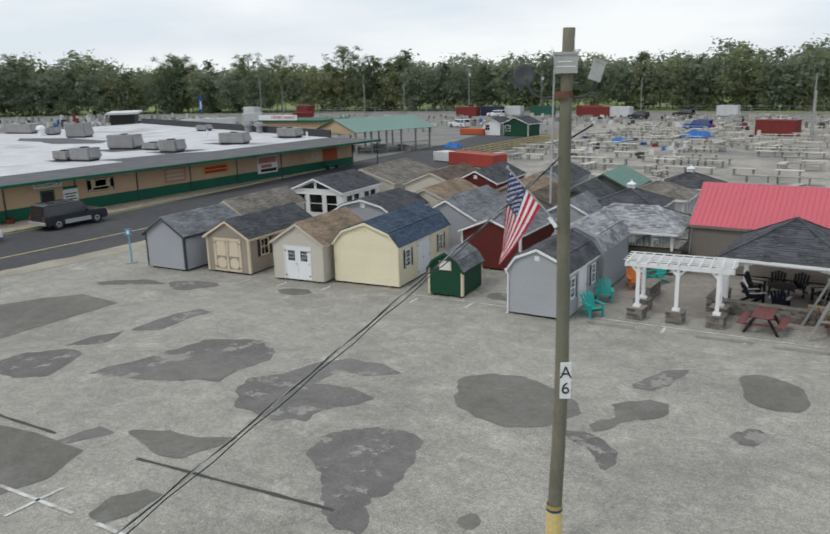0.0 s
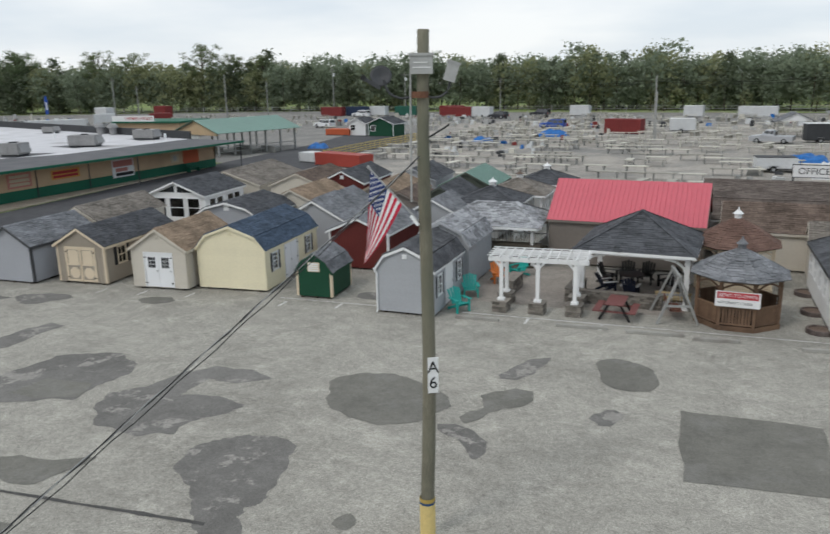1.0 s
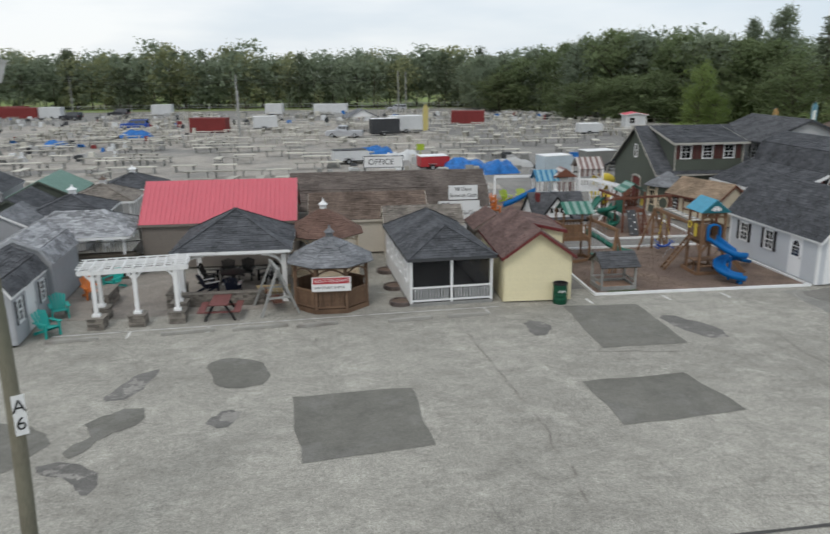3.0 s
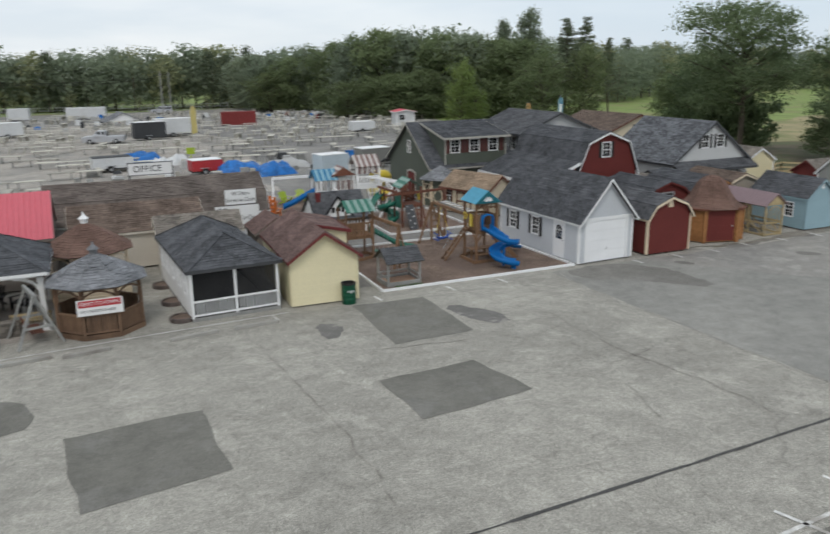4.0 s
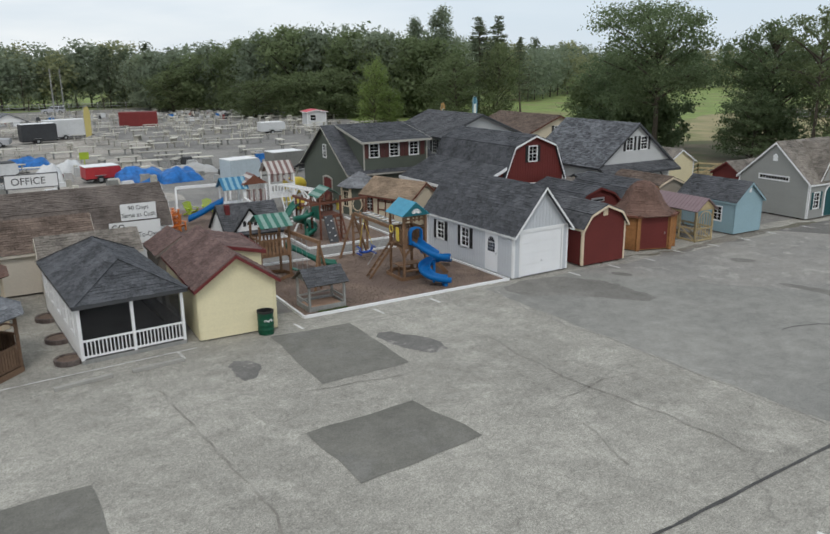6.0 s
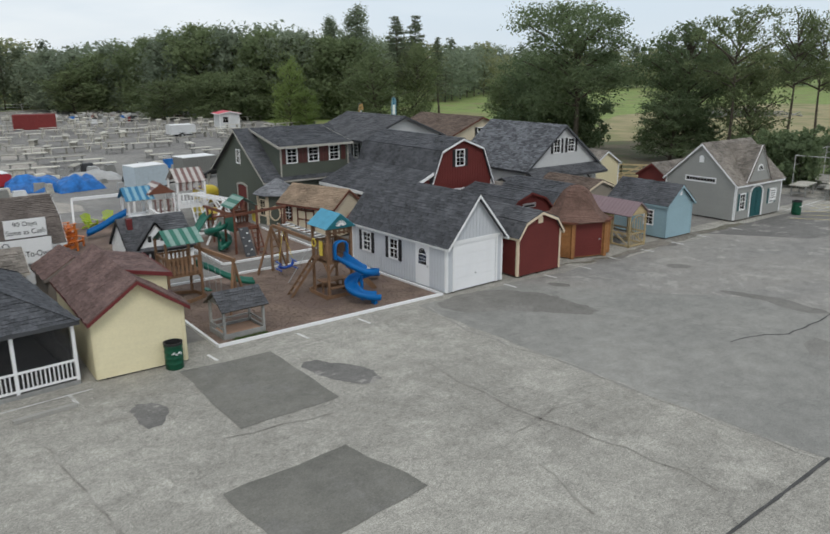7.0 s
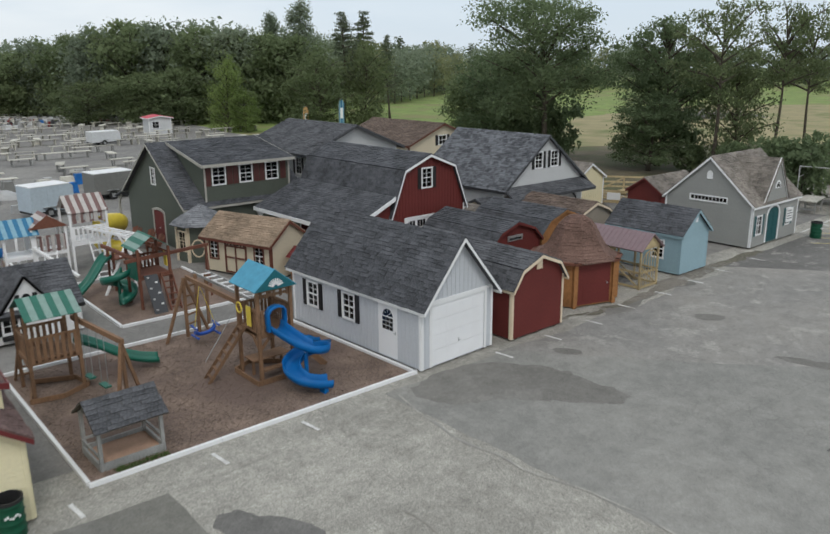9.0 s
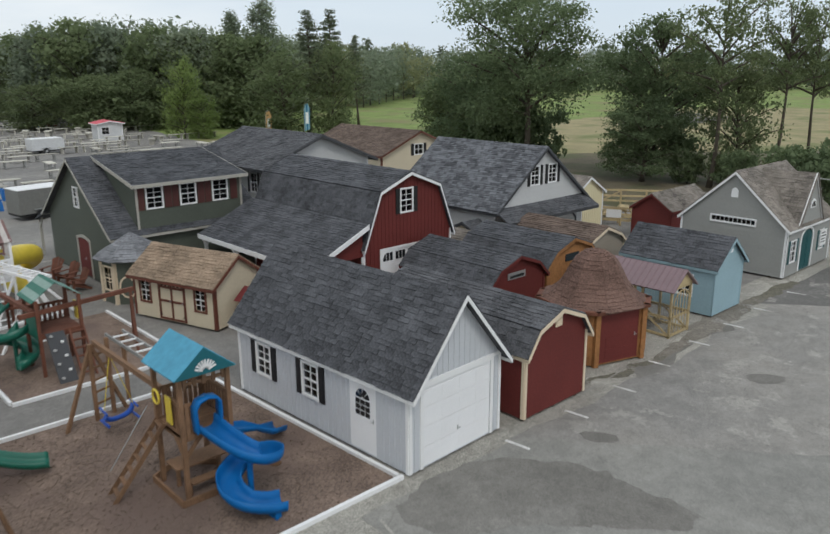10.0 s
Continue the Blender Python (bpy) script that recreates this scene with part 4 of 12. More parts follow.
asphalt_patch(20, PATCH_OLD, 1, ((-31.3, 24.3), (-29.0, 25.6), (-27.6, 24.6), (-29.6, 23.4)))
asphalt_patch(21, PATCH, 1, ((-24.9, 25.9), (-23.6, 26.7), (-22.8, 26.0), (-24.0, 25.2)))
asphalt_patch(22, PATCH_OLD, 1, ((-15.3, 29.2), (-13.6, 29.6), (-13.7, 31.0), (-15.3, 30.7)))
asphalt_patch(23, PATCH_OLD, 1, ((-34.5, 22.6), (-32, 24.2), (-30.5, 24.0), (-33.5, 21.9)))
asphalt_patch(24, PATCH, 0, ((-35.0, 17.0), (-34.0, 19.1), (-32.9, 20.5), (-29.9, 20.5), (-29.8, 14.8), (-30.2, 14.0)))
asphalt_patch(25, PATCH_OLD, 2, ((-27.3, 12.9), (-27.2, 14.3), (-26.2, 15.4), (-24.9, 15.7), (-24.2, 13.5), (-24.9, 12.8), (-26.5, 12.6)))
asphalt_patch(26, PATCH_OLD, 2, ((-23.0, 14.4), (-23.0, 15.4), (-22.3, 16.7), (-22.2, 18.9), (-21.3, 19.6), (-20.2, 20.0), (-18.7, 19.5), (-18.4, 17.8), (-18.2, 16.1), (-20.0, 15.6), (-22.2, 14.6)))
asphalt_patch(27, PATCH, 2, ((-21.0, 15.9), (-20.7, 17.2), (-18.9, 17.4), (-18.4, 16.4), (-19.9, 15.8)))
asphalt_patch(28, PATCH_OLD, 2, ((-17.5, 16.2), (-17.7, 17.1), (-16.8, 18.1), (-16.4, 19.7), (-15.5, 19.5), (-15.4, 17.8), (-14.1, 18.0), (-12.8, 17.9), (-13.6, 16.3), (-13.6, 15.5), (-14.7, 14.9), (-16.4, 15.2)))
asphalt_patch(29, PATCH_OLD, 2, ((-16.4, 19.6), (-15.7, 20.3), (-14.3, 20.4), (-13.3, 20.0), (-14.3, 19.2), (-15.4, 19.3)))
asphalt_patch(30, PATCH_OLD, 2, ((-25.9, 18.1), (-26.1, 19.1), (-26.0, 20.6), (-25.7, 21.9), (-25.0, 21.8), (-24.7, 19.1)))
asphalt_patch(31, PATCH_OLD, 2, ((-26.5, 15.5), (-26.7, 16.9), (-26.0, 17.9), (-25.4, 16.8), (-25.8, 16.2)))
asphalt_patch(32, PATCH, 2, ((-17.7, 12.1), (-16.8, 13.0), (-15.7, 13.2), (-14.7, 13.6), (-15.0, 12.0), (-15.5, 11.8), (-17.0, 11.9)))
asphalt_patch(33, PATCH_OLD, 2, ((-19.1, 10.8), (-19.1, 11.5), (-18.9, 12.1), (-18.1, 12.0), (-18.6, 10.9)))
asphalt_patch(34, PATCH, 2, ((-14.8, 9.1), (-15.0, 9.8), (-14.5, 10.4), (-13.9, 10.4), (-13.9, 9.5), (-14.2, 8.9)))

sheet("asphalt_patch", soften([(26.5, 30.9), (46, 31.2), (52, 27), (44, 22.5), (38, 20), (34, 15), (31, 19), (27, 26)], 0.8, 0.7, 44, 0.4), 0.0028, MIDLOT, "broad greyer stretch of worn asphalt", "asphalt patch")


def seam(pts, width, mat, label, category, seed, rough=0.12, z=0.0115):
    """A narrow uneven line on the ground."""
    left, right = [], []
    for (x0, y0), (x1, y1) in zip(pts, pts[1:]):
        n = max(2, int(math.hypot(x1 - x0, y1 - y0) / 0.4))
        nx, ny = -(y1 - y0), x1 - x0
        ln = math.hypot(nx, ny)
        for i in range(n + 1):
            x, y = x0 + (x1 - x0) * i / n, y0 + (y1 - y0) * i / n
            o = noise.noise(Vector((x * 0.9, y * 0.9, seed))) * rough
            h = width / 2 * (1 + 0.7 * noise.noise(Vector((x * 3, y * 3, seed + 5))) * (rough > 0))
            left.append((x + nx / ln * (o + h), y + ny / ln * (o + h), z))
            right.append((x + nx / ln * (o - h), y + ny / ln * (o - h), z))
    return solo("asphalt_seam" if mat is CRACK else "painted_line", Shape().strip([right, left]), mat, label, category, kind="structure")


seam([(9.0, 13.75), (15.7, 14.05), (22.3, 14.4)], 0.1, CRACK, "straight tar seam across the lot", "seam", 1, 0.03)
seam([(-4, 13.2), (9.0, 13.75)], 0.06, CRACK, "thin tar seam across the lot", "seam", 2, 0.03)
seam([(-16.1, 11.3), (-9.8, 12.15)], 0.11, CRACK, "straight tar seam across the lot", "seam", 3, 0.03)
seam([(-23.5, 10.7), (-19.5, 11.0)], 0.1, CRACK, "straight tar seam across the lot", "seam", 4, 0.03)
JOINT = material("worn_joint", (0.22, 0.205, 0.18), 0.9, 0.6, 1.3, 14, 2, 0.3, stain=(0.33, 0.315, 0.28), stain_at=0.5)
CRUMB = material("crumbled_edge", (0.37, 0.355, 0.315), 0.95, 0.6, 1.2, 16, 2, 0.3, stain=(0.27, 0.26, 0.24), stain_at=0.5)
for k, pts in enumerate((((17.9, 25.8), (17.8, 23.6), (18.0, 20.8), (18.4, 18.8), (18.7, 15.3)), ((16.6, 20.3), (18.8, 20.6), (20.3, 20.5)), ((16.2, 18.8), (15.5, 16.4)), ((10.2, 24.9), (13.6, 24.4)), ((6.2, 27.6), (6.9, 20.2), (7.0, 15.2)))):
    seam(pts, 0.055, JOINT, "worn joint line across the old asphalt", "seam", 20 + k, 0.25, 0.0105)
seam([(21.6, 30.6), (21.15, 27.8), (21.3, 25.2), (21.7, 22.9), (21.8, 20.4), (21.85, 17.2), (22.1, 14.6)], 0.07, CRUMB, "pale crumbled edge of the resurfaced asphalt", "seam", 30, 0.18, 0.0112)
seam([(27.9, 20.6), (30.4, 19.8), (34, 19.8)], 0.06, CRACK, "hairline crack in the lot", "seam", 7, 0.4)
for k, (a, b) in enumerate((((13.6, 10.85), (19.5, 11.3)), ((-18.6, 8.45), (-15.1, 8.75)), ((-16.4, 7.8), (-16.4, 9.3)), ((-14.2, 8.8), (-13.2, 8.85)), ((15.0, 10.4), (14.6, 11.6)), ((17.2, 10.9), (16.9, 12.2)))):
    seam([a, b], 0.11, LINE, "short faded white parking line", "parking line", 40 + k, 0.0, 0.0165)
for k, x in enumerate((12.2, 15.75, 18.5, 26.45, 29.05, 31.55, 34.15, 36.9, 39.6, 42.3, 45.6)):
    y = 31.05 if x < 33 else 31.35
    seam([(x, y), (x + 0.08, y - 0.75)], 0.11, LINE, "short white parking stall mark", "parking line", 60 + k, 0.0, 0.0165)
for k, (x, y) in enumerate(((-6.9, 29.3), (-3.9, 29.6), (7.5, 30.4), (-27.6, 26.7), (-25.4, 27.1), (-22.9, 27.6), (-17.9, 27.9), (-15.3, 28.5), (-40.0, 15.4))):
    seam([(x, y), (x + 0.05, y - 0.75)], 0.11, LINE, "short white parking stall mark", "parking line", 80 + k, 0.0, 0.0165)
seam([(-18.5, 28.35), (-13.6, 28.75)], 0.07, LINE, "faded white edge line", "parking line", 95, 0.0, 0.0165)
seam([(-9.8, 29.15), (2.8, 30.15), (8.2, 30.5)], 0.07, LINE, "faded white edge line", "parking line", 96, 0.0, 0.0165)
seam([(30.3, 31.35), (32.6, 31.5)], 0.05, CRUMB, "faded pale edge line", "parking line", 97, 0.0, 0.0165)
for k in range(5):
    x = 51.3 + 1.5 * k
    seam([(x, 30.7 + 0.3 * k), (x + 2.2, 27.9 + 0.3 * k)], 0.1, LINE_Y, "faded yellow hatching line", "parking line", 100 + k, 0.0, 0.0165)
seam([(53.5, 32.2), (70, 33.2)], 0.1, LINE, "faded white parking line", "parking line", 110, 0.0, 0.0165)
seam([(55.5, 30.9), (72, 31.8)], 0.1, LINE, "faded white parking line", "parking line", 111, 0.0, 0.0165)
for k in range(4):
    seam([(56 + 2.6 * k, 31.0 + 0.14 * k), (57 + 2.6 * k, 32.4 + 0.14 * k)], 0.1, LINE, "faded white parking line", "parking line", 115 + k, 0.0, 0.0165)

# two dark ragged strips on the asphalt along the shed feet
for k, ring in enumerate(([(29.8, 31.9), (34.6, 31.5), (39.5, 31.9), (47.5, 32.0), (47.4, 31.55), (41, 31.3), (36.5, 31.15), (32.2, 31.3)], [(37.6, 32.2), (42.8, 32.4), (42.9, 31.7), (37.8, 31.5)])):
    sheet("dirt_strip", ragged(ring, 90 + k), 0.0128 + 0.0004 * k, DARKSTRIP, "dark dirt and weeds gathered along the shed feet", "dirt")

sheet("display_yard", soften([(9.6, 32.6), (60, 33.2), (58, 59.5), (9.6, 59.5)], 1.5, 0.25, 71, 0.2), 0.0024, YARD, "darker grey asphalt yard under the display sheds", "yard")

# playground beds with white timber edging
sheet("mulch_bed", soften([(12.85, 31.6), (23.1, 31.6), (22.75, 40.1), (12.85, 40.1)], 0.5, 0.03, 1), 0.022, MULCH, "brown wood mulch under the play sets", "mulch bed")
sheet("mulch_bed", soften([(17.55, 42.4), (22.9, 42.4), (22.9, 49.2), (17.55, 49.2)], 0.5, 0.03, 2), 0.022, MULCH, "dark wood mulch under a play set", "mulch bed")
sheet("mulch_bed", soften([(11.2, 47.8), (16.6, 47.8), (16.6, 58), (11.2, 58)], 0.5, 0.03, 3), 0.022, MULCH, "dark wood mulch under a play set", "mulch bed")
sheet("bank", soften([(58, 46), (66, 47), (78, 40), (100, 28), (112, 44), (96, 58), (84, 68), (72, 74), (60, 64)], 2.0, 1.6, 31, 0.15), 0.006, BANK, "bare brown bank with dry grass under the trees", "bank")
sheet("dry_meadow", soften([(79, 70), (78, 54), (84, 40), (104, 26), (150, 16), (200, 60), (176, 104), (120, 100), (92, 84)], 2.5, 2.5, 33, 0.15), 0.003, DRYGRASS, "straw-coloured dry meadow behind the trees", "meadow")
rnd = random.Random(4)
chips = Shape()
for _ in range(5200):
    x, y = rnd.uniform(12.95, 22.6), rnd.uniform(31.7, 40.0)
    a, l, w = rnd.uniform(0, math.tau), rnd.uniform(0.014, 0.036), rnd.uniform(0.006, 0.013)
    c, s = math.cos(a), math.sin(a)
    z = 0.024 + rnd.uniform(0, 0.02)
    chips.hexa([(x + c * i * l - s * j * w, y + s * i * l + c * j * w, z + k * 0.008 + i * rnd.uniform(-0.01, 0.01)) for k in (0, 1) for i, j in ((-1, -1), (1, -1), (1, 1), (-1, 1))])
solo("mulch_chips", chips, material("mulch_chip", (0.175, 0.132, 0.105), 0.95, 0.8, 1.2, 30, 2, 0.2, spread=0.3), "loose brown wood chips on the mulch bed", "wood chips", kind="stuff")


def edging(runs, group):
    for a, b in runs:
        n = max(1, round(math.hypot(b[0] - a[0], b[1] - a[1]) / 3.6))
        for i in range(n):
            p, q = ([a[k] + (b[k] - a[k]) * (i + e) / n for k in (0, 1)] for e in (0.0, 0.997))
            solo("timber_edging", Shape().beam((*p, 0.055), (*q, 0.055), 0.1, 0.11), WHITE, "white painted landscape timber edging the mulch", "edging", group=group)


edging((((12.78, 31.5), (23.2, 31.52)), ((12.8, 31.6), (12.8, 40.15)), ((12.8, 40.2), (22.8, 40.2)), ((23.12, 31.62), (22.75, 40.1))), "timbers round the front play bed")
edging((((17.5, 42.33), (22.9, 42.36)), ((17.5, 42.45), (17.5, 49.2)), ((22.95, 42.45), (22.95, 49.2))), "timbers round the middle play bed")
edging((((11.15, 47.75), (16.65, 47.75)), ((16.65, 47.85), (16.65, 58)), ((11.15, 47.85), (11.15, 58))), "timbers round the back play bed")
for k, (x0, y0, x1, y1) in enumerate(((-9.8, 28.4, -7.95, 28.6), (-5.6, 28.75, -3.6, 29.05), (-2.9, 28.95, -0.75, 29.2), (3.3, 29.1, 5.1, 29.35), (5.75, 29.35, 7.5, 29.5), (-0.4, 28.95, 1.2, 29.2))):
    s = Shape().beam((x0, y0, 0.06), (x1, y1, 0.06), 0.16, 0.11)
    solo("parking_stop", s, CONC, "low weathered concrete wheel stop on the asphalt", "wheel stop", group="wheel stops along the display row")


# ---- the front row of sheds, from the right ----
def garage_door(u, z, w, h, mat=None, rows=4, cols=4, lites=False, arch=False):
    def fn(t, face):
        mat_ = mat or WHITE_D
        s = Shape()
        face.slab(s, u + 0.01, z, u + w - 0.01, z + h, -0.07, -0.055)
        d = part("garage_door", s, mat_, t)
        for i in range(rows):
            q = Shape()
            face.slab(q, u + 0.01, z + h * i / rows + 0.004, u + w - 0.01, z + h * (i + 1) / rows - 0.004, -0.055, -0.012)
            part("door_section", q, mat_, d)
        for i in range(rows):
            for j in range(cols):
                top = lites and i == rows - 1
                q = Shape()
                a0, b0 = u + w * (j + 0.1) / cols, z + h * (i + 0.2) / rows
                if top:
                    for k in range(3):
                        face.slab(q, a0 + w / cols * 0.27 * k, b0, a0 + w / cols * (0.27 * k + 0.22), b0 + h / rows * 0.6, -0.014, -0.004)
                    part("door_pane", q, BLACKGLASS, d)
                else:
                    face.slab(q, a0, b0, a0 + w / cols * 0.8, b0 + h / rows * 0.6, -0.014, -0.007)
                    part("panel", q, mat_, d)
        handle(face, u + w / 2, z + h * 0.3, d)
        q, tw = Shape(), 0.1
        for a, b, c, e in ((u - tw, 0.06, u, z + h), (u + w, 0.06, u + w + tw, z + h), (u - tw, z + h, u + w + tw, z + h + tw)):
            face.slab(q, a, b, c, e, 0.0, 0.03)
        if arch:
            k = w * 0.14
            for uu, sg in ((u, 1), (u + w, -1)):
                q.prism([face.at(x, y, -0.005) for x, y in ((uu, z + h), (uu, z + h - k * 1.1), (uu + sg * k * 0.35, z + h - k * 0.4), (uu + sg * k * 1.1, z + h))][::sg], face.n * 0.03)
        part("door_casing", q, WHITE, t)
        return (u, z, u + w, z + h)
    return fn


def garage():
    s = Shed("garage", "pale grey panelled garage with white overhead door and charcoal roof", "garage", 23.34, 31.45, 3.44, 7.3, 2.24, 4.26, P_GARAGE, WHITE, R_CHAR, turn=2.3, siding="vert", over=0.3, side_over=0.18, split=True, single=300, base=0.06,
             openings={"front": [garage_door(0.47, 0.08, 2.56, 2.1)],
                       "left": [door(5.14, 0.1, 1.0, 1.93, WHITE_D, lites=(3, 3, 0.95, 1.42, True)), win(1.0, 0.92, 0.62, 0.88, shutters=BLACK, grid=(2, 4)), win(3.2, 0.94, 0.62, 0.9, shutters=BLACK, grid=(2, 4))]})
    f = s.f["front"]
    q = Shape()
    f.bar(q, (0.02, 2.3), (3.42, 2.3), 0.09, 0.0, 0.034)
    part("band_board", q, WHITE, s.t)


def red_barn_shed():
    s = Shed("gambrel_shed", "barn red gambrel shed with cream trim and dark shingle roof", "shed", 27.6, 31.4, 2.88, 6.2, 2.02, 3.02, P_RED, CREAM_T, R_DARK, kind="gambrel", siding="none", over=0.18, side_over=0.12, knee=(0.42, 2.62), base=0.08)
    vent(s.t, s.f["front"], 1.44, 2.5, 0.3, 0.34, CREAM_T)


def octagon_roof(t, cx, cy, rings, mat, sides=8, phase=math.pi / 8, deck=None):
    """A roof of turned courses between rings of (radius, z)."""
    for k in range(sides):
        a0, a1 = phase + math.tau * k / sides, phase + math.tau * (k + 1) / sides
        for (r0, z0), (r1, z1) in zip(rings, rings[1:]):
            p0, p1 = (Vector((cx + r0 * math.cos(a), cy + r0 * math.sin(a), z0)) for a in (a0, a1))
            q0, q1 = (Vector((cx + r1 * math.cos(a), cy + r1 * math.sin(a), z1)) for a in (a0, a1))
            u = (p1 - p0).normalized()
            mid0, mid1 = (p0 + p1) / 2, (q0 + q1) / 2
            v = (mid1 - mid0).normalized()
            lw, lt, lv = (p1 - p0).length, (q1 - q0).length, (mid1 - mid0).length
            ring = [(0, 0), (lw, 0), ((lw + lt) / 2, lv), ((lw - lt) / 2, lv)] if lt > 0.02 else [(0, 0), (lw, 0), (lw / 2, lv)]
            slope(t, p0, u, v, ring, mat, thick=0.04, seed=k, deck=deck)


def bell_shed():
    t = thing("octagonal_shed", "eight-sided log-sided shed with a flared cedar shingle roof and red door", "shed", 33.7, 33.35, 0, -17)
    r, h = 1.5, 1.95
    hx, hy, c = 1.55, 1.42, 0.58
    pts = [(hx, hy - c), (hx - c, hy), (c - hx, hy), (-hx, hy - c), (-hx, c - hy), (c - hx, -hy), (hx - c, -hy), (hx, c - hy)]
    for k in range(8):
        a, b = Vector((*pts[k], 0)), Vector((*pts[(k + 1) % 8], 0))
        u = (b - a).normalized()
        face = Face(a, u, Vector((u.y, -u.x, 0)))
        w = (b - a).length
        prof = [(0, h), (w, h)]
        holes = []
        if k == 5:
            holes = [leaf_door(t, face, 0.17, 0.1, w - 0.34, 1.76, P_RED, panels=2)]
        elif k == 7:
            holes = [window(t, face, w / 2 - 0.3, 0.8, 0.6, 0.72, grid=(2, 3), trim=WOOD_O, sash=WOOD_O)]
        wo = wall(face, prof, holes, WOOD_O, t, base=0.06)
        lap(face, prof, [(p - 0.07, q - 0.07, e + 0.07, g + 0.07) for p, q, e, g in holes], WOOD_O, wo, step=0.13, base=0.06, split=True)
        part("corner_post", Shape().beam((*pts[k], 0.02), (*pts[k], h), 0.17, 0.17), WOOD_O, t)
        s = Shape()
        face.slab(s, -0.12, h - 0.1, w + 0.12, h, 0.02, 0.2)
        part("soffit", s, WOOD_R, t)
    octagon_roof(t, 0, 0, [(1.86, 1.92), (1.6, 2.04), (1.36, 2.24), (1.16, 2.5), (1.0, 2.8), (0.84, 3.1), (0.66, 3.34), (0.42, 3.52), (0.02, 3.64)], R_CEDAR)


def coop():
    """An open pine pen with a mauve metal roof."""
    t = thing("chicken_coop", "raw pine framed chicken run with wire sides and mauve metal roof", "coop", 36.57, 31.95, 0, 0)
    w, d, h, top = 1.42, 3.5, 1.88, 2.42
    for x in (0.04, w - 0.04):
        for y in (0.04, 1.2, 2.3, d - 0.04):
            part("post", Shape().beam((x, y, 0), (x, y, h), 0.08, 0.08), WOOD_Y, t)
        for z in (0.08, 0.75, h - 0.05):
            part("rail", Shape().beam((x, 0, z), (x, d, z), 0.05, 0.09), WOOD_Y, t)
        for y in (0.04, 1.2, 2.3):
            part("brace", Shape().beam((x, y + 0.05, 0.1), (x, y + 1.0, 0.72), 0.04, 0.07), WOOD_Y, t)
    for z in (0.08, 0.75, h - 0.05):
        part("rail", Shape().beam((0, 0.04, z), (w, 0.04, z), 0.05, 0.09), WOOD_Y, t)
    s = Shape()
    f = Face((0, 0, 0), (1, 0, 0), (0, -1, 0))
    s.prism([f.at(u, z, -0.06) for u, z in ((0, h), (w, h), (w / 2, top))], (0, -0.06, 0))
    part("gable", s, WOOD_Y, t)
    s = Shape()
    for k in range(6):
        f.bar(s, (w * (0.12 + 0.15 * k), 0.12), (w * (0.12 + 0.15 * k), 1.2 + 0.5 * math.sin(math.pi * (0.12 + 0.15 * k))), 0.035, 0.0, 0.02)
    n = 10
    for k in range(n):
        a0, a1 = math.pi * k / n, math.pi * (k + 1) / n
        f.bar(s, (w / 2 - 0.58 * math.cos(a0), 1.2 + 0.52 * math.sin(a0)), (w / 2 - 0.58 * math.cos(a1), 1.2 + 0.52 * math.sin(a1)), 0.05, 0.0, 0.025)
    part("arched_gate", s, WOOD_Y, t)
    wire = Shape()
    for y in [0.12 * k for k in range(1, 29)]:
        wire.tube([(0.02, y, 0.1), (0.02, y, h)], 0.003, 3, False)
    for z in [0.12 * k for k in range(1, 16)]:
        wire.tube([(0.02, 0.05, z), (0.02, d, z)], 0.003, 3, False)
    part("wire_mesh", wire, STEEL, t, kind="stuff")
    part("hen_house", Shape().box(0.1, 2.3, 0.45, w - 0.1, d - 0.1, 1.5), WOOD_Y, t)
    for side in (0, 1):
        a, b = (Vector((-0.16, 0, h - 0.12)), Vector((w / 2, 0, top + 0.02))) if side == 0 else (Vector((w + 0.16, 0, h - 0.12)), Vector((w / 2, 0, top + 0.02)))
        v = b - a
        ln = v.length
        o, u = (a + Vector((0, d + 0.15, 0)), (0, -1, 0)) if side == 0 else (a + Vector((0, -0.15, 0)), (0, 1, 0))
        ribs(t, o, u, v, d + 0.3, ln, R_MAUVE)


def blue_shed():
    s = Shed("blue_shed", "powder blue lap-sided shed with dark grey shingle roof", "shed", 39.87, 32.0, 2.42, 4.0, 2.0, 3.0, P_BLUE, P_BLUE, R_CHAR, over=0.16, split=True, base=0.08, step=0.14,
             openings={"left": [win(2.55, 0.75, 0.55, 0.8, grid=(2, 4))]})
    vent(s.t, s.f["front"], 1.21, 2.45, 0.2, 0.3, WHITE)


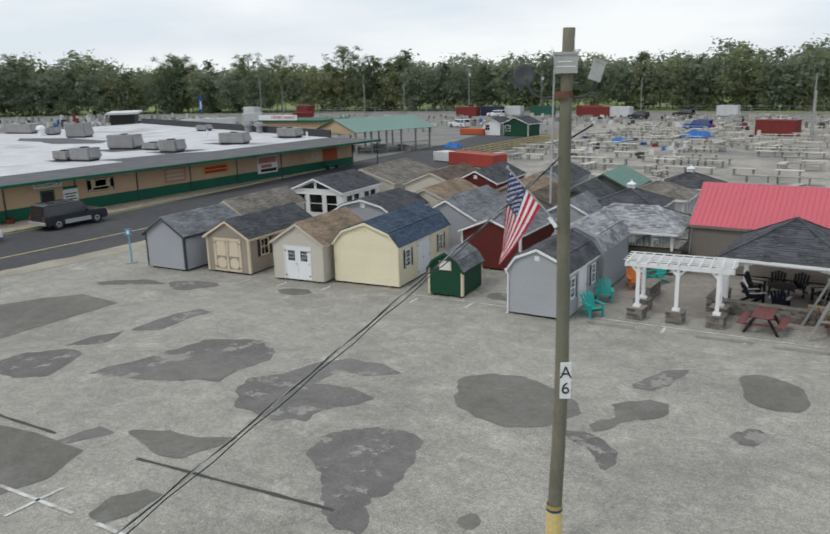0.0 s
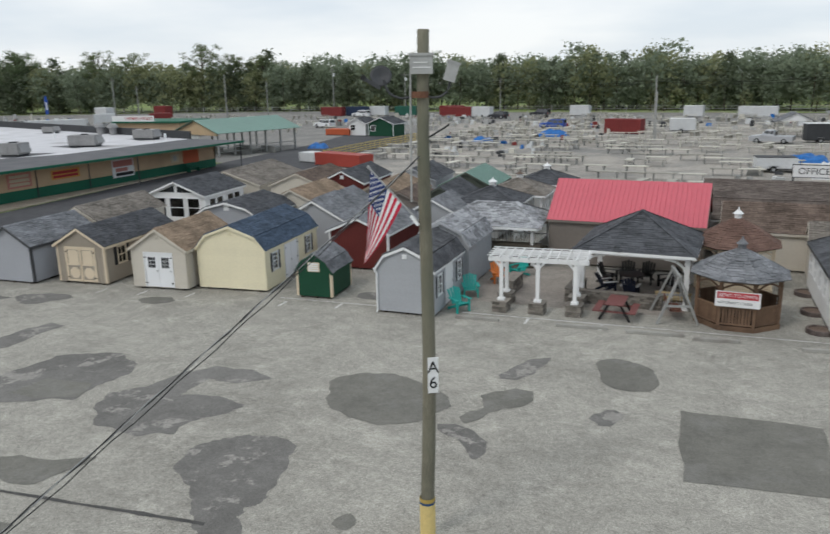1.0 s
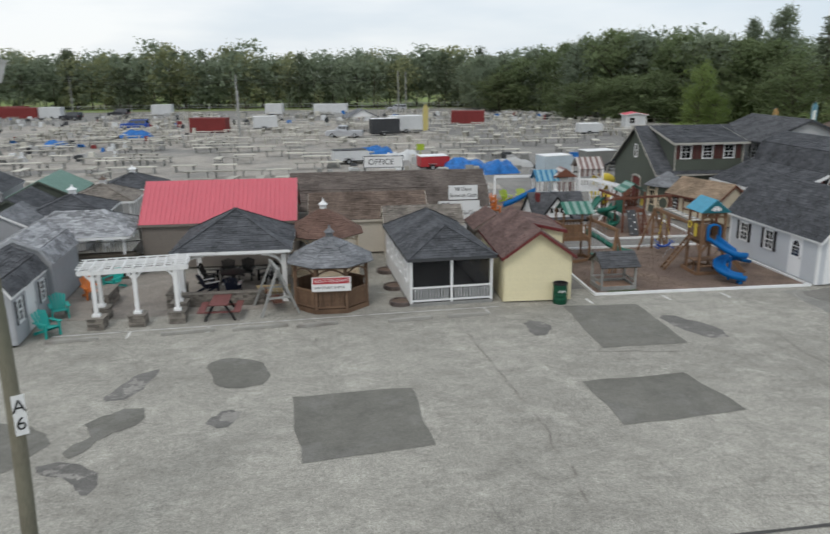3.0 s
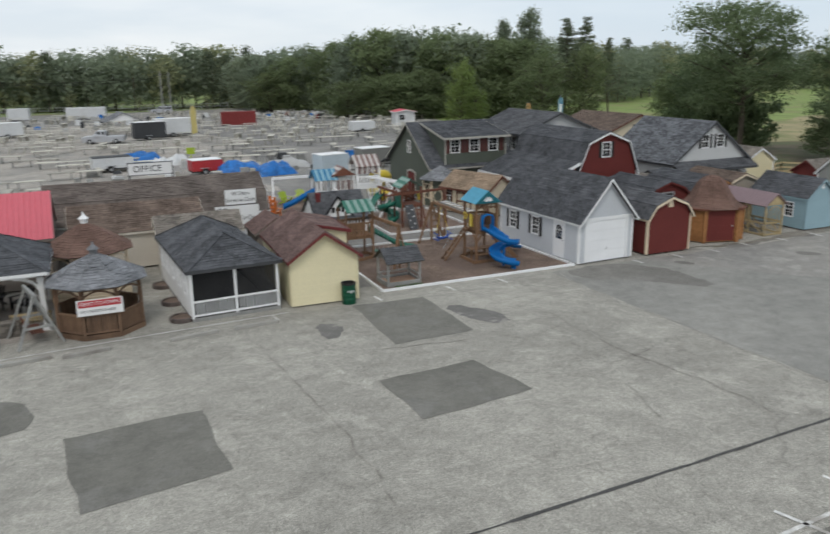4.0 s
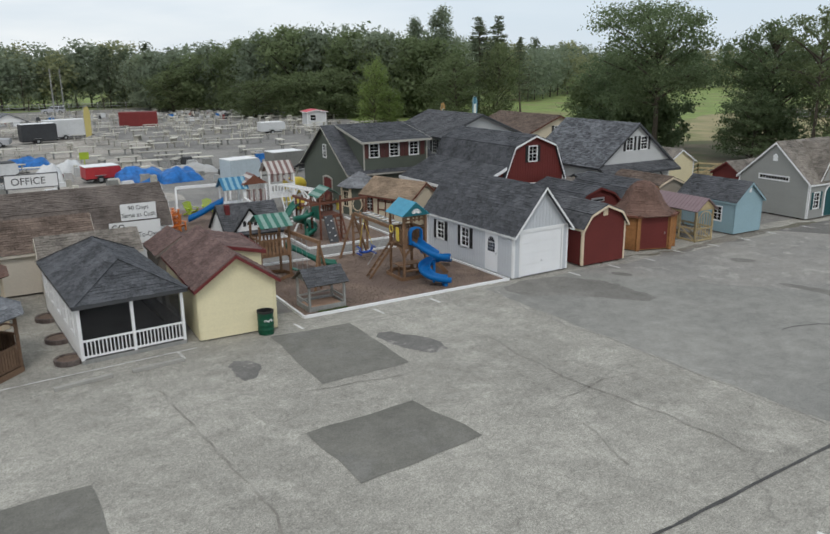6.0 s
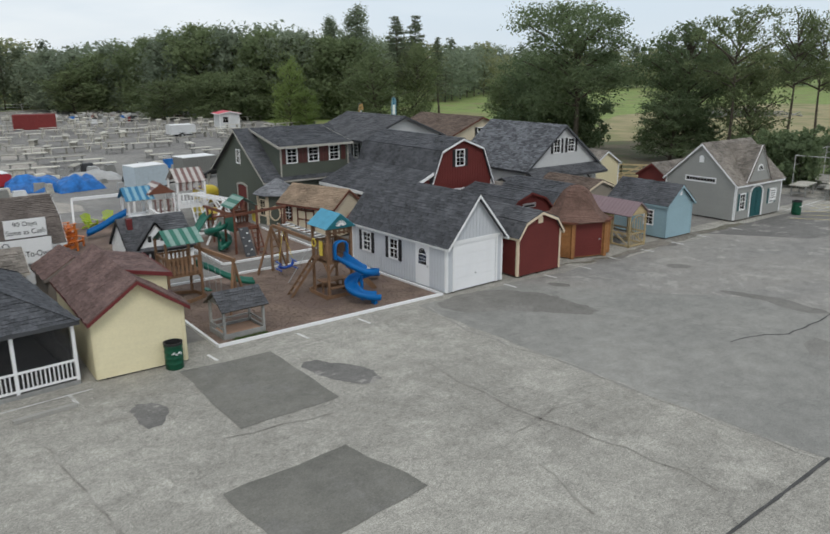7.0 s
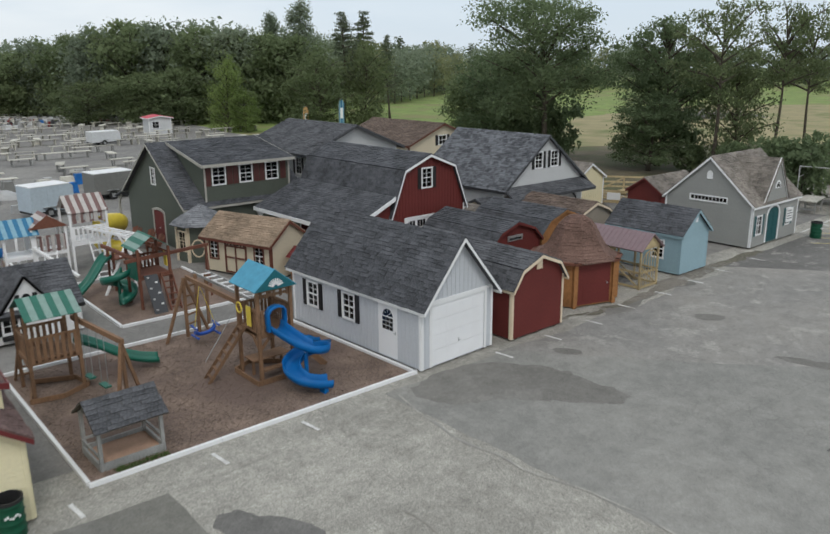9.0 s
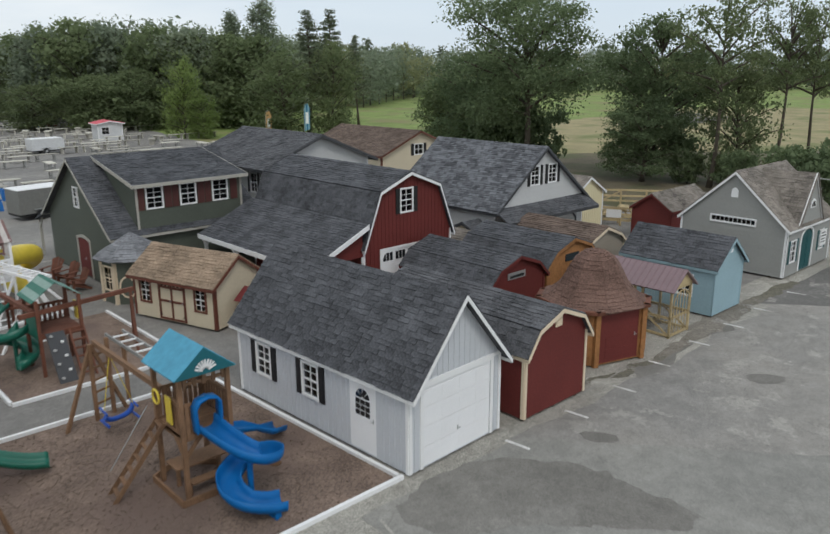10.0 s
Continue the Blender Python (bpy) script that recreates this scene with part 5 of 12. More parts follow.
def grey_cottage():
    """The long grey cottage: its ridge runs across, a steep gable stands over the arched door."""
    w, d, e, r = 5.15, 5.45, 2.4, 4.72
    s = Shed("grey_cottage", "warm grey cottage shed with arched teal doors and a front gable", "cottage shed", 47.3, 37.4, w, d, e, r, P_GREYH, WHITE, R_TAUPE, turn=-90, over=0.14, side_over=0.18, split=False, base=0.1, step=0.17,
             openings={"front": [win(1.55, 2.35, 2.1, 0.22, grid=(10, 1), double=False)],
                       "right": [win(0.55, 0.75, 0.55, 0.95, shutters=TEAL_D, grid=(2, 4)), hole(1.75, 0.12, 1.35, 1.9), win(4.0, 0.85, 0.5, 0.85, shutters=TEAL_D, grid=(2, 4))]})
    # front of the cottage faces the lot: the shed's right side
    f = s.f["right"]
    q = Shape()
    for k in (0, 1):
        f.slab(q, 1.76 + 0.68 * k, 0.12, 2.41 + 0.68 * k, 2.0, -0.05, -0.01)
    dd = part("double_door", q, TEAL_D, s.t)
    for k in (0, 1):
        for z0, z1 in ((0.25, 0.85), (0.95, 1.75)):
            p = Shape()
            f.slab(p, 1.86 + 0.68 * k, z0, 2.31 + 0.68 * k, z1, -0.01, 0.004)
            part("panel", p, TEAL_D, dd)
    q, n = Shape(), 12
    for k in range(n):
        a0, a1 = math.pi * k / n, math.pi * (k + 1) / n
        f.bar(q, (2.425 - 0.74 * math.cos(a0), 1.6 + 0.55 * math.sin(a0)), (2.425 - 0.74 * math.cos(a1), 1.6 + 0.55 * math.sin(a1)), 0.11, 0.0, 0.035)
    f.bar(q, (1.69, 0.12), (1.69, 1.62), 0.11, 0.0, 0.035)
    f.bar(q, (3.16, 0.12), (3.16, 1.62), 0.11, 0.0, 0.035)
    part("arch_casing", q, WHITE, s.t)
    for uu, sg in ((1.75, 1), (3.1, -1)):
        q = Shape()
        pts = [(uu, 2.02), (uu, 1.6)] + [(2.425 - sg * 0.68 * math.cos(a), 1.6 + 0.5 * math.sin(a)) for a in (0.35, 0.7, 1.05, 1.4)] + [(2.425, 2.02)]
        q.prism([f.at(a, b, -0.02) for a, b in (pts if sg < 0 else pts[::-1])], f.n * 0.022)
        part("arch_filler", q, P_GREYH, s.t)
    sign = Shape()
    f.slab(sign, 3.95, 0.95, 4.75, 1.75, 0.06, 0.09)
    tab = part("notice_board", sign, SIGN_W, s.t)
    q = Shape()
    for k in range(4):
        f.slab(q, 4.05, 1.12 + 0.15 * k, 4.65 - 0.1 * (k % 2), 1.17 + 0.15 * k, 0.091, 0.095)
    part("print_bars", q, INK, tab)
    # steep gable over the door
    gx0, gx1, gm, gz = 1.05, 3.75, 2.4, 4.62
    gf = Face(f.o + Vector((0.06, 0, 0)), f.u, f.n)
    wo = wall(gf, [(gx0, 2.5), (gm, gz), (gx1, 2.5)], [], P_GREYH, s.t, base=2.42)
    lap(gf, [(gx0, 2.5), (gm, gz), (gx1, 2.5)], [], P_GREYH, wo, step=0.17, base=2.45, split=False)
    q = Shape()
    gf.bar(q, (gx0 - 0.05, 2.42), (gm, gz + 0.08), 0.12, 0.03, 0.07)
    gf.bar(q, (gm, gz + 0.08), (gx1 + 0.05, 2.42), 0.12, 0.03, 0.07)
    part("rake_board", q, WHITE, s.t)
    q = Shape()
    q.prism([gf.at(2.4 + 0.33 * math.cos(math.pi * k / 10), 3.1 + 0.42 * math.sin(math.pi * k / 10), 0.03) for k in range(11)], gf.n * 0.035)
    hw = part("half_round_window", q, WHITE, s.t)
    q = Shape()
    for k in range(4):
        a0, a1 = math.pi * (k + 0.12) / 4, math.pi * (k + 0.88) / 4
        q.prism([gf.at(2.4 + rr * math.cos(a), 3.13 + rr * 1.2 * math.sin(a), 0.06) for rr, aa in ((0.06, (a0, a1)), (0.25, (a1, a0))) for a in aa], gf.n * 0.012)
    part("pane", q, BLACKGLASS, hw)
    for side in (0, 1):
        a, b = gf.at(gx0 - 0.1 if side == 0 else gx1 + 0.1, 2.36, 0.12), gf.at(gm, gz + 0.1, 0.12)
        v = (b - a).normalized()
        ln = (b - a).length
        back = -gf.n
        if side == 0:
            slope(s.t, a + back * 2.65, gf.n, v, [(2.65 - 0.0, 0), (2.65, ln), (0.0, ln)], R_TAUPE, thick=0.05)
        else:
            slope(s.t, a, back, v, [(0, 0), (2.65, ln), (0, ln)], R_TAUPE, thick=0.05)
    q = Shape()
    ff = s.f["front"]
    q.prism([ff.at(2.58 + du, 3.55 + dz, 0.025) for du, dz in ((-0.16, 0), (0.16, 0), (0.16, 0.32), (0.08, 0.43), (0, 0.46), (-0.08, 0.43), (-0.16, 0.32))], ff.n * 0.03)
    part("gable_vent", q, WHITE, s.t)


garage()
red_barn_shed()
bell_shed()
coop()
blue_shed()
grey_cottage()


# ---- the rest of the front row and the sheds behind it ----
def double_door(u, z, w, h, mat, **k):
    def fn(t, face):
        for i in (0, 1):
            leaf_door(t, face, u + w / 2 * i, z, w / 2, h, mat, **k)
        q = Shape()
        for a, b, c, e in ((u - 0.06, z, u, z + h), (u + w, z, u + w + 0.06, z + h), (u - 0.06, z + h, u + w + 0.06, z + h + 0.07)):
            face.slab(q, a, b, c, e, 0.0, 0.03)
        part("door_casing", q, k.get("trim") or WHITE, t)
        for uu in (u + 0.03, u + w - 0.03):
            for zz in (z + 0.2, z + h - 0.2):
                part("hinge", face.slab(Shape(), uu - 0.06, zz - 0.025, uu + 0.06, zz + 0.025, 0.031, 0.04), INK, t)
        return (u, z, u + w, z + h)
    return fn


def cream_sheds():
    s = Shed("cream_shed", "cream vinyl-sided shed with maroon trim and shingles", "shed", 8.48, 31.02, 2.97, 5.5, 2.13, 3.18, P_CREAM, P_CREAM, R_MAROON, turn=-1.5, over=0.3, side_over=0.16, split=True, base=0.06, step=0.115, rake=MAROON, single=120)
    vent(s.t, s.f["front"], 1.48, 2.66, 0.2, 0.18, P_CREAM)
    # low dormer on the far slope
    lo, hi = Vector((3.0, 1.05, 2.91)), Vector((1.46, 1.05, 3.25))
    slope(s.t, lo, (0, 1, 0), hi - lo, [(0, 0), (3.6, 0), (3.6, (hi - lo).length), (0, (hi - lo).length)], R_MAROON, thick=0.05)
    part("dormer_cheek", Shape().prism([(2.87, 1.2, 2.26), (2.87, 1.2, 2.87), (1.58, 1.2, 3.16)], (0, 0.05, 0)), P_CREAM, s.t)
    part("dormer_wall", Shape().box(2.82, 1.25, 2.2, 2.87, 4.5, 2.87), P_CREAM, s.t)
    part("fascia", Shape().hexa([(3.0, 1.02, 2.81), (3.0, 1.049, 2.81), (1.46, 1.049, 3.17), (1.46, 1.02, 3.17), (3.0, 1.02, 2.96), (3.0, 1.049, 2.96), (1.46, 1.049, 3.3), (1.46, 1.02, 3.3)]), MAROON, s.t)
    part("fascia", Shape().box(3.0, 1.02, 2.81, 3.03, 4.65, 2.95), MAROON, s.t)
    Shed("brown_shed", "small brown-roofed shed standing behind the cream shed", "shed", 8.6, 38.1, 2.1, 2.4, 1.85, 2.5, P_BROWNW, P_BROWNW, R_MAROON, base=0.06)


def hip_roof(t, x0, y0, x1, y1, z0, z1, mat, over=0.3, ridge=0.0, along="y", deck=None, fascia=None):
    """A hipped roof over a rectangle; ridge: its ridge's length."""
    a, b, c, d = x0 - over, y0 - over, x1 + over, y1 + over
    cx, cy = (a + c) / 2, (b + d) / 2
    r0, r1 = (Vector((cx, cy - ridge / 2, z1)), Vector((cx, cy + ridge / 2, z1))) if along == "y" else (Vector((cx - ridge / 2, cy, z1)), Vector((cx + ridge / 2, cy, z1)))
    low = [Vector((a, b, z0)), Vector((c, b, z0)), Vector((c, d, z0)), Vector((a, d, z0))]
    tops = [(r0, r0), (r0, r1), (r1, r1), (r1, r0)] if along == "y" else [(r0, r1), (r1, r1), (r1, r0), (r0, r0)]
    for k in range(4):
        p, q = low[k], low[(k + 1) % 4]
        s, e = tops[k]
        u = (q - p).normalized()
        m0 = s - p
        v = (m0 - u * m0.dot(u)).normalized()
        ring = [(0, 0), ((q - p).length, 0), ((e - p).dot(u), (e - p).dot(v))]
        if (e - s).length > 0.01:
            ring.append(((s - p).dot(u), (s - p).dot(v)))
        slope(t, p, u, v, ring, mat, thick=0.05, seed=k, deck=deck)
        n = Vector((u.y, -u.x, 0))
        part("fascia", Shape().hexa([p - Vector((0, 0, 0.13)), q - Vector((0, 0, 0.13)), q - Vector((0, 0, 0.13)) - n * 0.03, p - Vector((0, 0, 0.13)) - n * 0.03, p, q, q - n * 0.03, p - n * 0.03]), fascia or WHITE, t)
        # hip cap
        cap = Shape()
        top = tops[k][0]
        n_c = max(2, int((top - p).length / 0.3))
        for i in range(n_c):
            g0, g1 = p.lerp(top, i / n_c), p.lerp(top, (i + 0.97) / n_c)
            cap.beam(g0 + Vector((0, 0, 0.015)), g1 + Vector((0, 0, 0.015)), 0.2, 0.018)
        part("hip_cap", cap, mat, t, kind="stuff")


def balustrade(t, a, b, z0, z1, mat, step=0.12, posts=True):
    """Rails and balusters between two points."""
    a, b = Vector((*a, 0)), Vector((*b, 0))
    for z in (z0, z1):
        part("rail", Shape().beam(a + Vector((0, 0, z)), b + Vector((0, 0, z)), 0.05, 0.07), mat, t)
    n = max(2, int((b - a).length / step))
    for i in range(1, n):
        p = a.lerp(b, i / n)
        part("baluster", Shape().beam(p + Vector((0, 0, z0)), p + Vector((0, 0, z1)), 0.035, 0.035), mat, t)


def screen_house():
    t = thing("screen_house", "white screened porch house with dark hip roof and low railing", "screen house", 4.38, 30.95, 0, 3.8)
    w, d, h = 3.66, 7.27, 2.15
    part("floor", Shape().box(0, 0, 0.0, w, d, 0.14), WOOD_G, t)
    for x in (0.06, w / 2, w - 0.06):
        for y in ((0.06, d - 0.06) if x == w / 2 else (0.06, d / 3, d * 2 / 3, d - 0.06)):
            part("post", Shape().beam((x, y, 0.14), (x, y, h), 0.1, 0.1), WHITE, t)
    part("beam", Shape().box(0, 0.01, h - 0.12, w, 0.11, h), WHITE, t)
    part("beam", Shape().box(0, d - 0.11, h - 0.12, w, d - 0.01, h), WHITE, t)
    part("beam", Shape().box(0.01, 0.11, h - 0.12, 0.11, d - 0.11, h), WHITE, t)
    part("beam", Shape().box(w - 0.11, 0.11, h - 0.12, w - 0.01, d - 0.11, h), WHITE, t)
    balustrade(t, (0.1, 0.05), (w / 2 - 0.05, 0.05), 0.24, 0.82, WHITE)
    balustrade(t, (w / 2 + 0.05, 0.05), (w - 0.1, 0.05), 0.24, 0.82, WHITE)
    balustrade(t, (w - 0.06, 0.1), (w - 0.06, d - 0.1), 0.24, 0.82, WHITE, 0.2)
    for a, b in (((0.12, 0.14), (w - 0.12, 0.14)), ((w - 0.14, 0.14), (w - 0.14, d - 0.14))):
        s = Shape()
        s.hexa([(a[0], a[1], 0.16), (b[0], b[1], 0.16), (b[0] + 0.006, b[1] + 0.006, 0.16), (a[0] + 0.006, a[1] + 0.006, 0.16), (a[0], a[1], h - 0.12), (b[0], b[1], h - 0.12), (b[0] + 0.006, b[1] + 0.006, h - 0.12), (a[0] + 0.006, a[1] + 0.006, h - 0.12)])
        part("insect_screen", s, MESH, t)
    face = Face((0, d, 0), (0, -1, 0), (-1, 0, 0))
    holes = [window(t, face, 0.55 + 1.34 * k, 0.95, 0.62, 0.8, grid=(2, 2), shutters=None) for k in range(5)]
    wo = wall(face, [(0.0, h - 0.12), (d, h - 0.12)], holes, P_WHITEW, t, base=0.14)
    battens(face, [(0.0, h - 0.12), (d, h - 0.12)], [(a - 0.1, b - 0.1, c + 0.1, e + 0.1) for a, b, c, e in holes], P_WHITEW, wo, step=0.3, base=0.14, split=False)
    bf = Face((w, d, 0), (-1, 0, 0), (0, 1, 0))
    wall(bf, [(0, h - 0.12), (w, h - 0.12)], [], P_WHITEW, t, base=0.14)
    part("ceiling", Shape().box(0.1, 0.1, h - 0.13, w - 0.1, d - 0.1, h - 0.121), SCREEN_M, t)
    hip_roof(t, 0, 0, w, d, h, 3.25, R_CHAR, over=0.14, ridge=4.2, along="y", fascia=DKGREY_T)


MESH = material("dark_mesh_screen", (0.03, 0.03, 0.032), 0.8, 0.8, 1.2, 40, 1, 0.0)


def see_through(m, amount):
    n, l = m.node_tree.nodes, m.node_tree.links
    tr, mx = n.new("ShaderNodeBsdfTransparent"), n.new("ShaderNodeMixShader")
    mx.inputs["Fac"].default_value = amount
    l.new(n["Principled BSDF"].outputs["BSDF"], mx.inputs[1])
    l.new(tr.outputs["BSDF"], mx.inputs[2])
    l.new(mx.outputs["Shader"], n["Material Output"].inputs["Surface"])


see_through(MESH, 0.62)


def gazebo(name, label, x, y, r, eave, apex, roof, frame, turn=0.0, solid=True, sign=False, cup=True):
    """An eight-sided summer house with a turned roof."""
    t = thing(name, label, "gazebo", x, y, 0, turn)
    pts = [Vector((r * math.cos(math.pi / 8 + math.tau * k / 8), r * math.sin(math.pi / 8 + math.tau * k / 8), 0)) for k in range(8)]
    part("floor", Shape().prism([(p.x * 1.03, p.y * 1.03, 0.02) for p in pts], (0, 0, 0.16)), frame, t)
    for k in range(8):
        a, b = pts[k], pts[(k + 1) % 8]
        part("post", Shape().beam(a + Vector((0, 0, 0.16)), a + Vector((0, 0, eave)), 0.11, 0.11), frame, t)
        u = (b - a).normalized()
        w = (b - a).length
        face = Face(a, u, Vector((u.y, -u.x, 0)))
        part("skirt", face.slab(Shape(), -0.04, 0.0, w + 0.04, 0.2, 0.02, 0.06), frame, t)
        part("header", face.slab(Shape(), 0, eave - 0.14, w, eave, -0.05, 0.02), frame, t)
        q = Shape()
        for k2 in range(5):
            c0, c1 = k2 / 5, (k2 + 1) / 5
            for sg in (0, 1):
                f0, f1 = ((c0, c1) if sg == 0 else (1 - c0, 1 - c1))
                face.bar(q, (w * (0.5 * c0 if sg == 0 else 1 - 0.5 * c0), eave - 0.42 + 0.26 * math.sin(c0 * math.pi / 2)), (w * (0.5 * c1 if sg == 0 else 1 - 0.5 * c1), eave - 0.42 + 0.26 * math.sin(c1 * math.pi / 2)), 0.07, -0.02, 0.02)
        part("bracket", q, frame, t)
        if k == 1 and solid:
            continue
        part("rail", face.slab(Shape(), 0.05, 0.92, w - 0.05, 1.0, -0.05, 0.03), frame, t)
        part("rail", face.slab(Shape(), 0.05, 0.24, w - 0.05, 0.31, -0.03, 0.02), frame, t)
        n = max(4, int(w / 0.13))
        for i in range(n):
            uu = 0.1 + (w - 0.2) * (i + 0.5) / n
            part("baluster", face.slab(Shape(), uu - (0.045 if solid else 0.02), 0.31, uu + (0.045 if solid else 0.02), 0.92, -0.02, 0.012), frame, t)
        if solid and k in (4, 5, 6):
            part("bench", Shape().hexa([a * 0.97 + Vector((0, 0, 0.5)), b * 0.97 + Vector((0, 0, 0.5)), b * 0.7 + Vector((0, 0, 0.5)), a * 0.7 + Vector((0, 0, 0.5)), a * 0.97 + Vector((0, 0, 0.55)), b * 0.97 + Vector((0, 0, 0.55)), b * 0.7 + Vector((0, 0, 0.55)), a * 0.7 + Vector((0, 0, 0.55))]), frame, t)
    octagon_roof(t, 0, 0, [(r + 0.3, eave), (r * 0.5, eave + (apex - eave) * 0.62), (0.02, apex)], roof)
    if cup:
        part("cupola", Shape().lathe([(0.16, apex - 0.12), (0.16, apex + 0.12), (0.24, apex + 0.14), (0.05, apex + 0.32), (0.02, apex + 0.45), (0.001, apex + 0.46)], 8), WHITE if cup == 2 else roof, t)
    return t


def banner(parent_thing, face, u, z, w, h, rows, back=None):
    """A printed board with bars for the lines of print."""
    t = part("banner", face.slab(Shape(), u, z, u + w, z + h, 0.06, 0.075), back or SIGN_W, parent_thing)
    for u0, z0, u1, z1, m in rows:
        part("print", face.slab(Shape(), u + w * u0, z + h * z0, u + w * u1, z + h * z1, 0.0755, 0.079), m, t)
    return t


def front_gazebo():
    t = gazebo("gazebo", "brown eight-sided wooden gazebo with grey shingle roof", 1.02, 32.1, 1.66, 2.05, 3.05, R_GREY, WOOD_B, cup=1)
    face = Face((-0.72, -1.62, 0), (1, 0, 0), (0, -1, 0))
    b = banner(t, face, -0.08, 1.02, 1.62, 0.62, ((0.04, 0.52, 0.96, 0.94, SIGN_R),))
    words("rent_to_own", "RENT-TO-OWN", 0.19, SIGN_W, b, face.at(0.73, 1.47, 0.084), width=1.36)
    words("credit_line", "NO CREDIT CHECK", 0.13, INK, b, face.at(0.66, 1.18, 0.08), width=1.25)
    gazebo("gazebo", "brown-roofed gazebo with white arched trim and a small cupola", 0.75, 37.3, 1.75, 2.15, 3.35, R_CEDAR, CREAM_T, solid=False, cup=2)


WOOD_B = material("brown_stained_wood", (0.15, 0.092, 0.058), 0.75, 0.6, 1.35, 6, 1.2, 0.2, spread=0.35, stretch=(5, 5, 1))


def pavilion():
    t = thing("pavilion", "white-posted pavilion with dark hip roof over patio furniture", "pavilion", -5.5, 32.6, 0, 0)
    w, d, h = 4.6, 4.6, 2.42
    for x in (0.1, w - 0.1):
        for y in (0.1, d - 0.1):
            part("post", Shape().beam((x, y, 0.0), (x, y, h), 0.2, 0.2), VINYL, t)
            part("post_base", Shape().box(x - 0.14, y - 0.14, 0, x + 0.14, y + 0.14, 0.2), VINYL, t)
            part("capital", Shape().box(x - 0.13, y - 0.13, h - 0.42, x + 0.13, y + 0.13, h - 0.34), VINYL, t)
    for a, b, c, e in ((0, 0, w, 0.18), (0, d - 0.18, w, d)):
        part("beam", Shape().box(a, b, h - 0.24, c, e, h), VINYL, t)
    for a, b, c, e in ((0, 0.18, 0.18, d - 0.18), (w - 0.18, 0.18, w, d - 0.18)):
        part("beam", Shape().box(a, b, h - 0.24, c, e, h), VINYL, t)
    f = Face((0, 0, 0), (1, 0, 0), (0, -1, 0))
    for sg in (0, 1):
        q = Shape()
        for k in range(5):
            c0, c1 = k / 5 * math.pi / 2, (k + 1) / 5 * math.pi / 2
            p0, p1 = ((0.2 + 0.85 * (1 - math.cos(c)), h - 0.75 + 0.5 * math.sin(c)) for c in (c0, c1))
            if sg:
                p0, p1 = (w - p0[0], p0[1]), (w - p1[0], p1[1])
            f.bar(q, p0, p1, 0.1, -0.15, -0.05)
        part("bracket", q, VINYL, t)
    part("ceiling", Shape().box(0.18, 0.18, h - 0.02, w - 0.18, d - 0.18, h - 0.005), WOOD_B, t)
    hip_roof(t, 0, 0, w, d, h, 3.85, R_CHAR, over=0.28, fascia=WHITE)


def pergola():
    t = thing("pergola", "white vinyl pergola on square posts", "pergola", -8.3, 30.02, 0, 7)
    xs = (0.0, 1.55, 3.1)
    for y in (0.0, 1.3):
        for x in xs if y == 0 else (0.0, 3.1):
            z0 = 0.5
            part("post", Shape().beam((x, y, z0), (x, y, 2.21), 0.15, 0.15), VINYL, t)
            part("post_base", Shape().box(x - 0.15, y - 0.15, z0, x + 0.15, y + 0.15, z0 + 0.09), VINYL, t)
            q = Shape()
            for sg in (-1, 1):
                q.beam((x, y, 1.92), (x + sg * 0.26, y, 2.2), 0.07, 0.09)
            part("brace", q, VINYL, t)
        for off in (-0.1, 0.1):
            part("beam", Shape().beam((-0.55, y + off, 2.3), (3.65, y + off, 2.3), 0.05, 0.16), VINYL, t)
    for k in range(11):
        x = -0.45 + 4.0 * k / 10
        part("rafter", Shape().beam((x, -0.32, 2.425), (x, 1.62, 2.425), 0.04, 0.09), VINYL, t)
    for k in range(5):
        part("slat", Shape().beam((-0.6, -0.1 + 0.38 * k, 2.49), (3.7, -0.1 + 0.38 * k, 2.49), 0.045, 0.035), VINYL, t)
    rnd2 = random.Random(6)
    for y in (0.0, 1.3):
        for x in xs if y == 0 else (0.0, 3.1):
            stone_block(-8.3 + 0.9925 * x - 0.122 * y, 30.02 + 0.122 * x + 0.9925 * y, 0.33, 0.33, 0.5, rnd2, "square stacked stone pier under a pergola post")


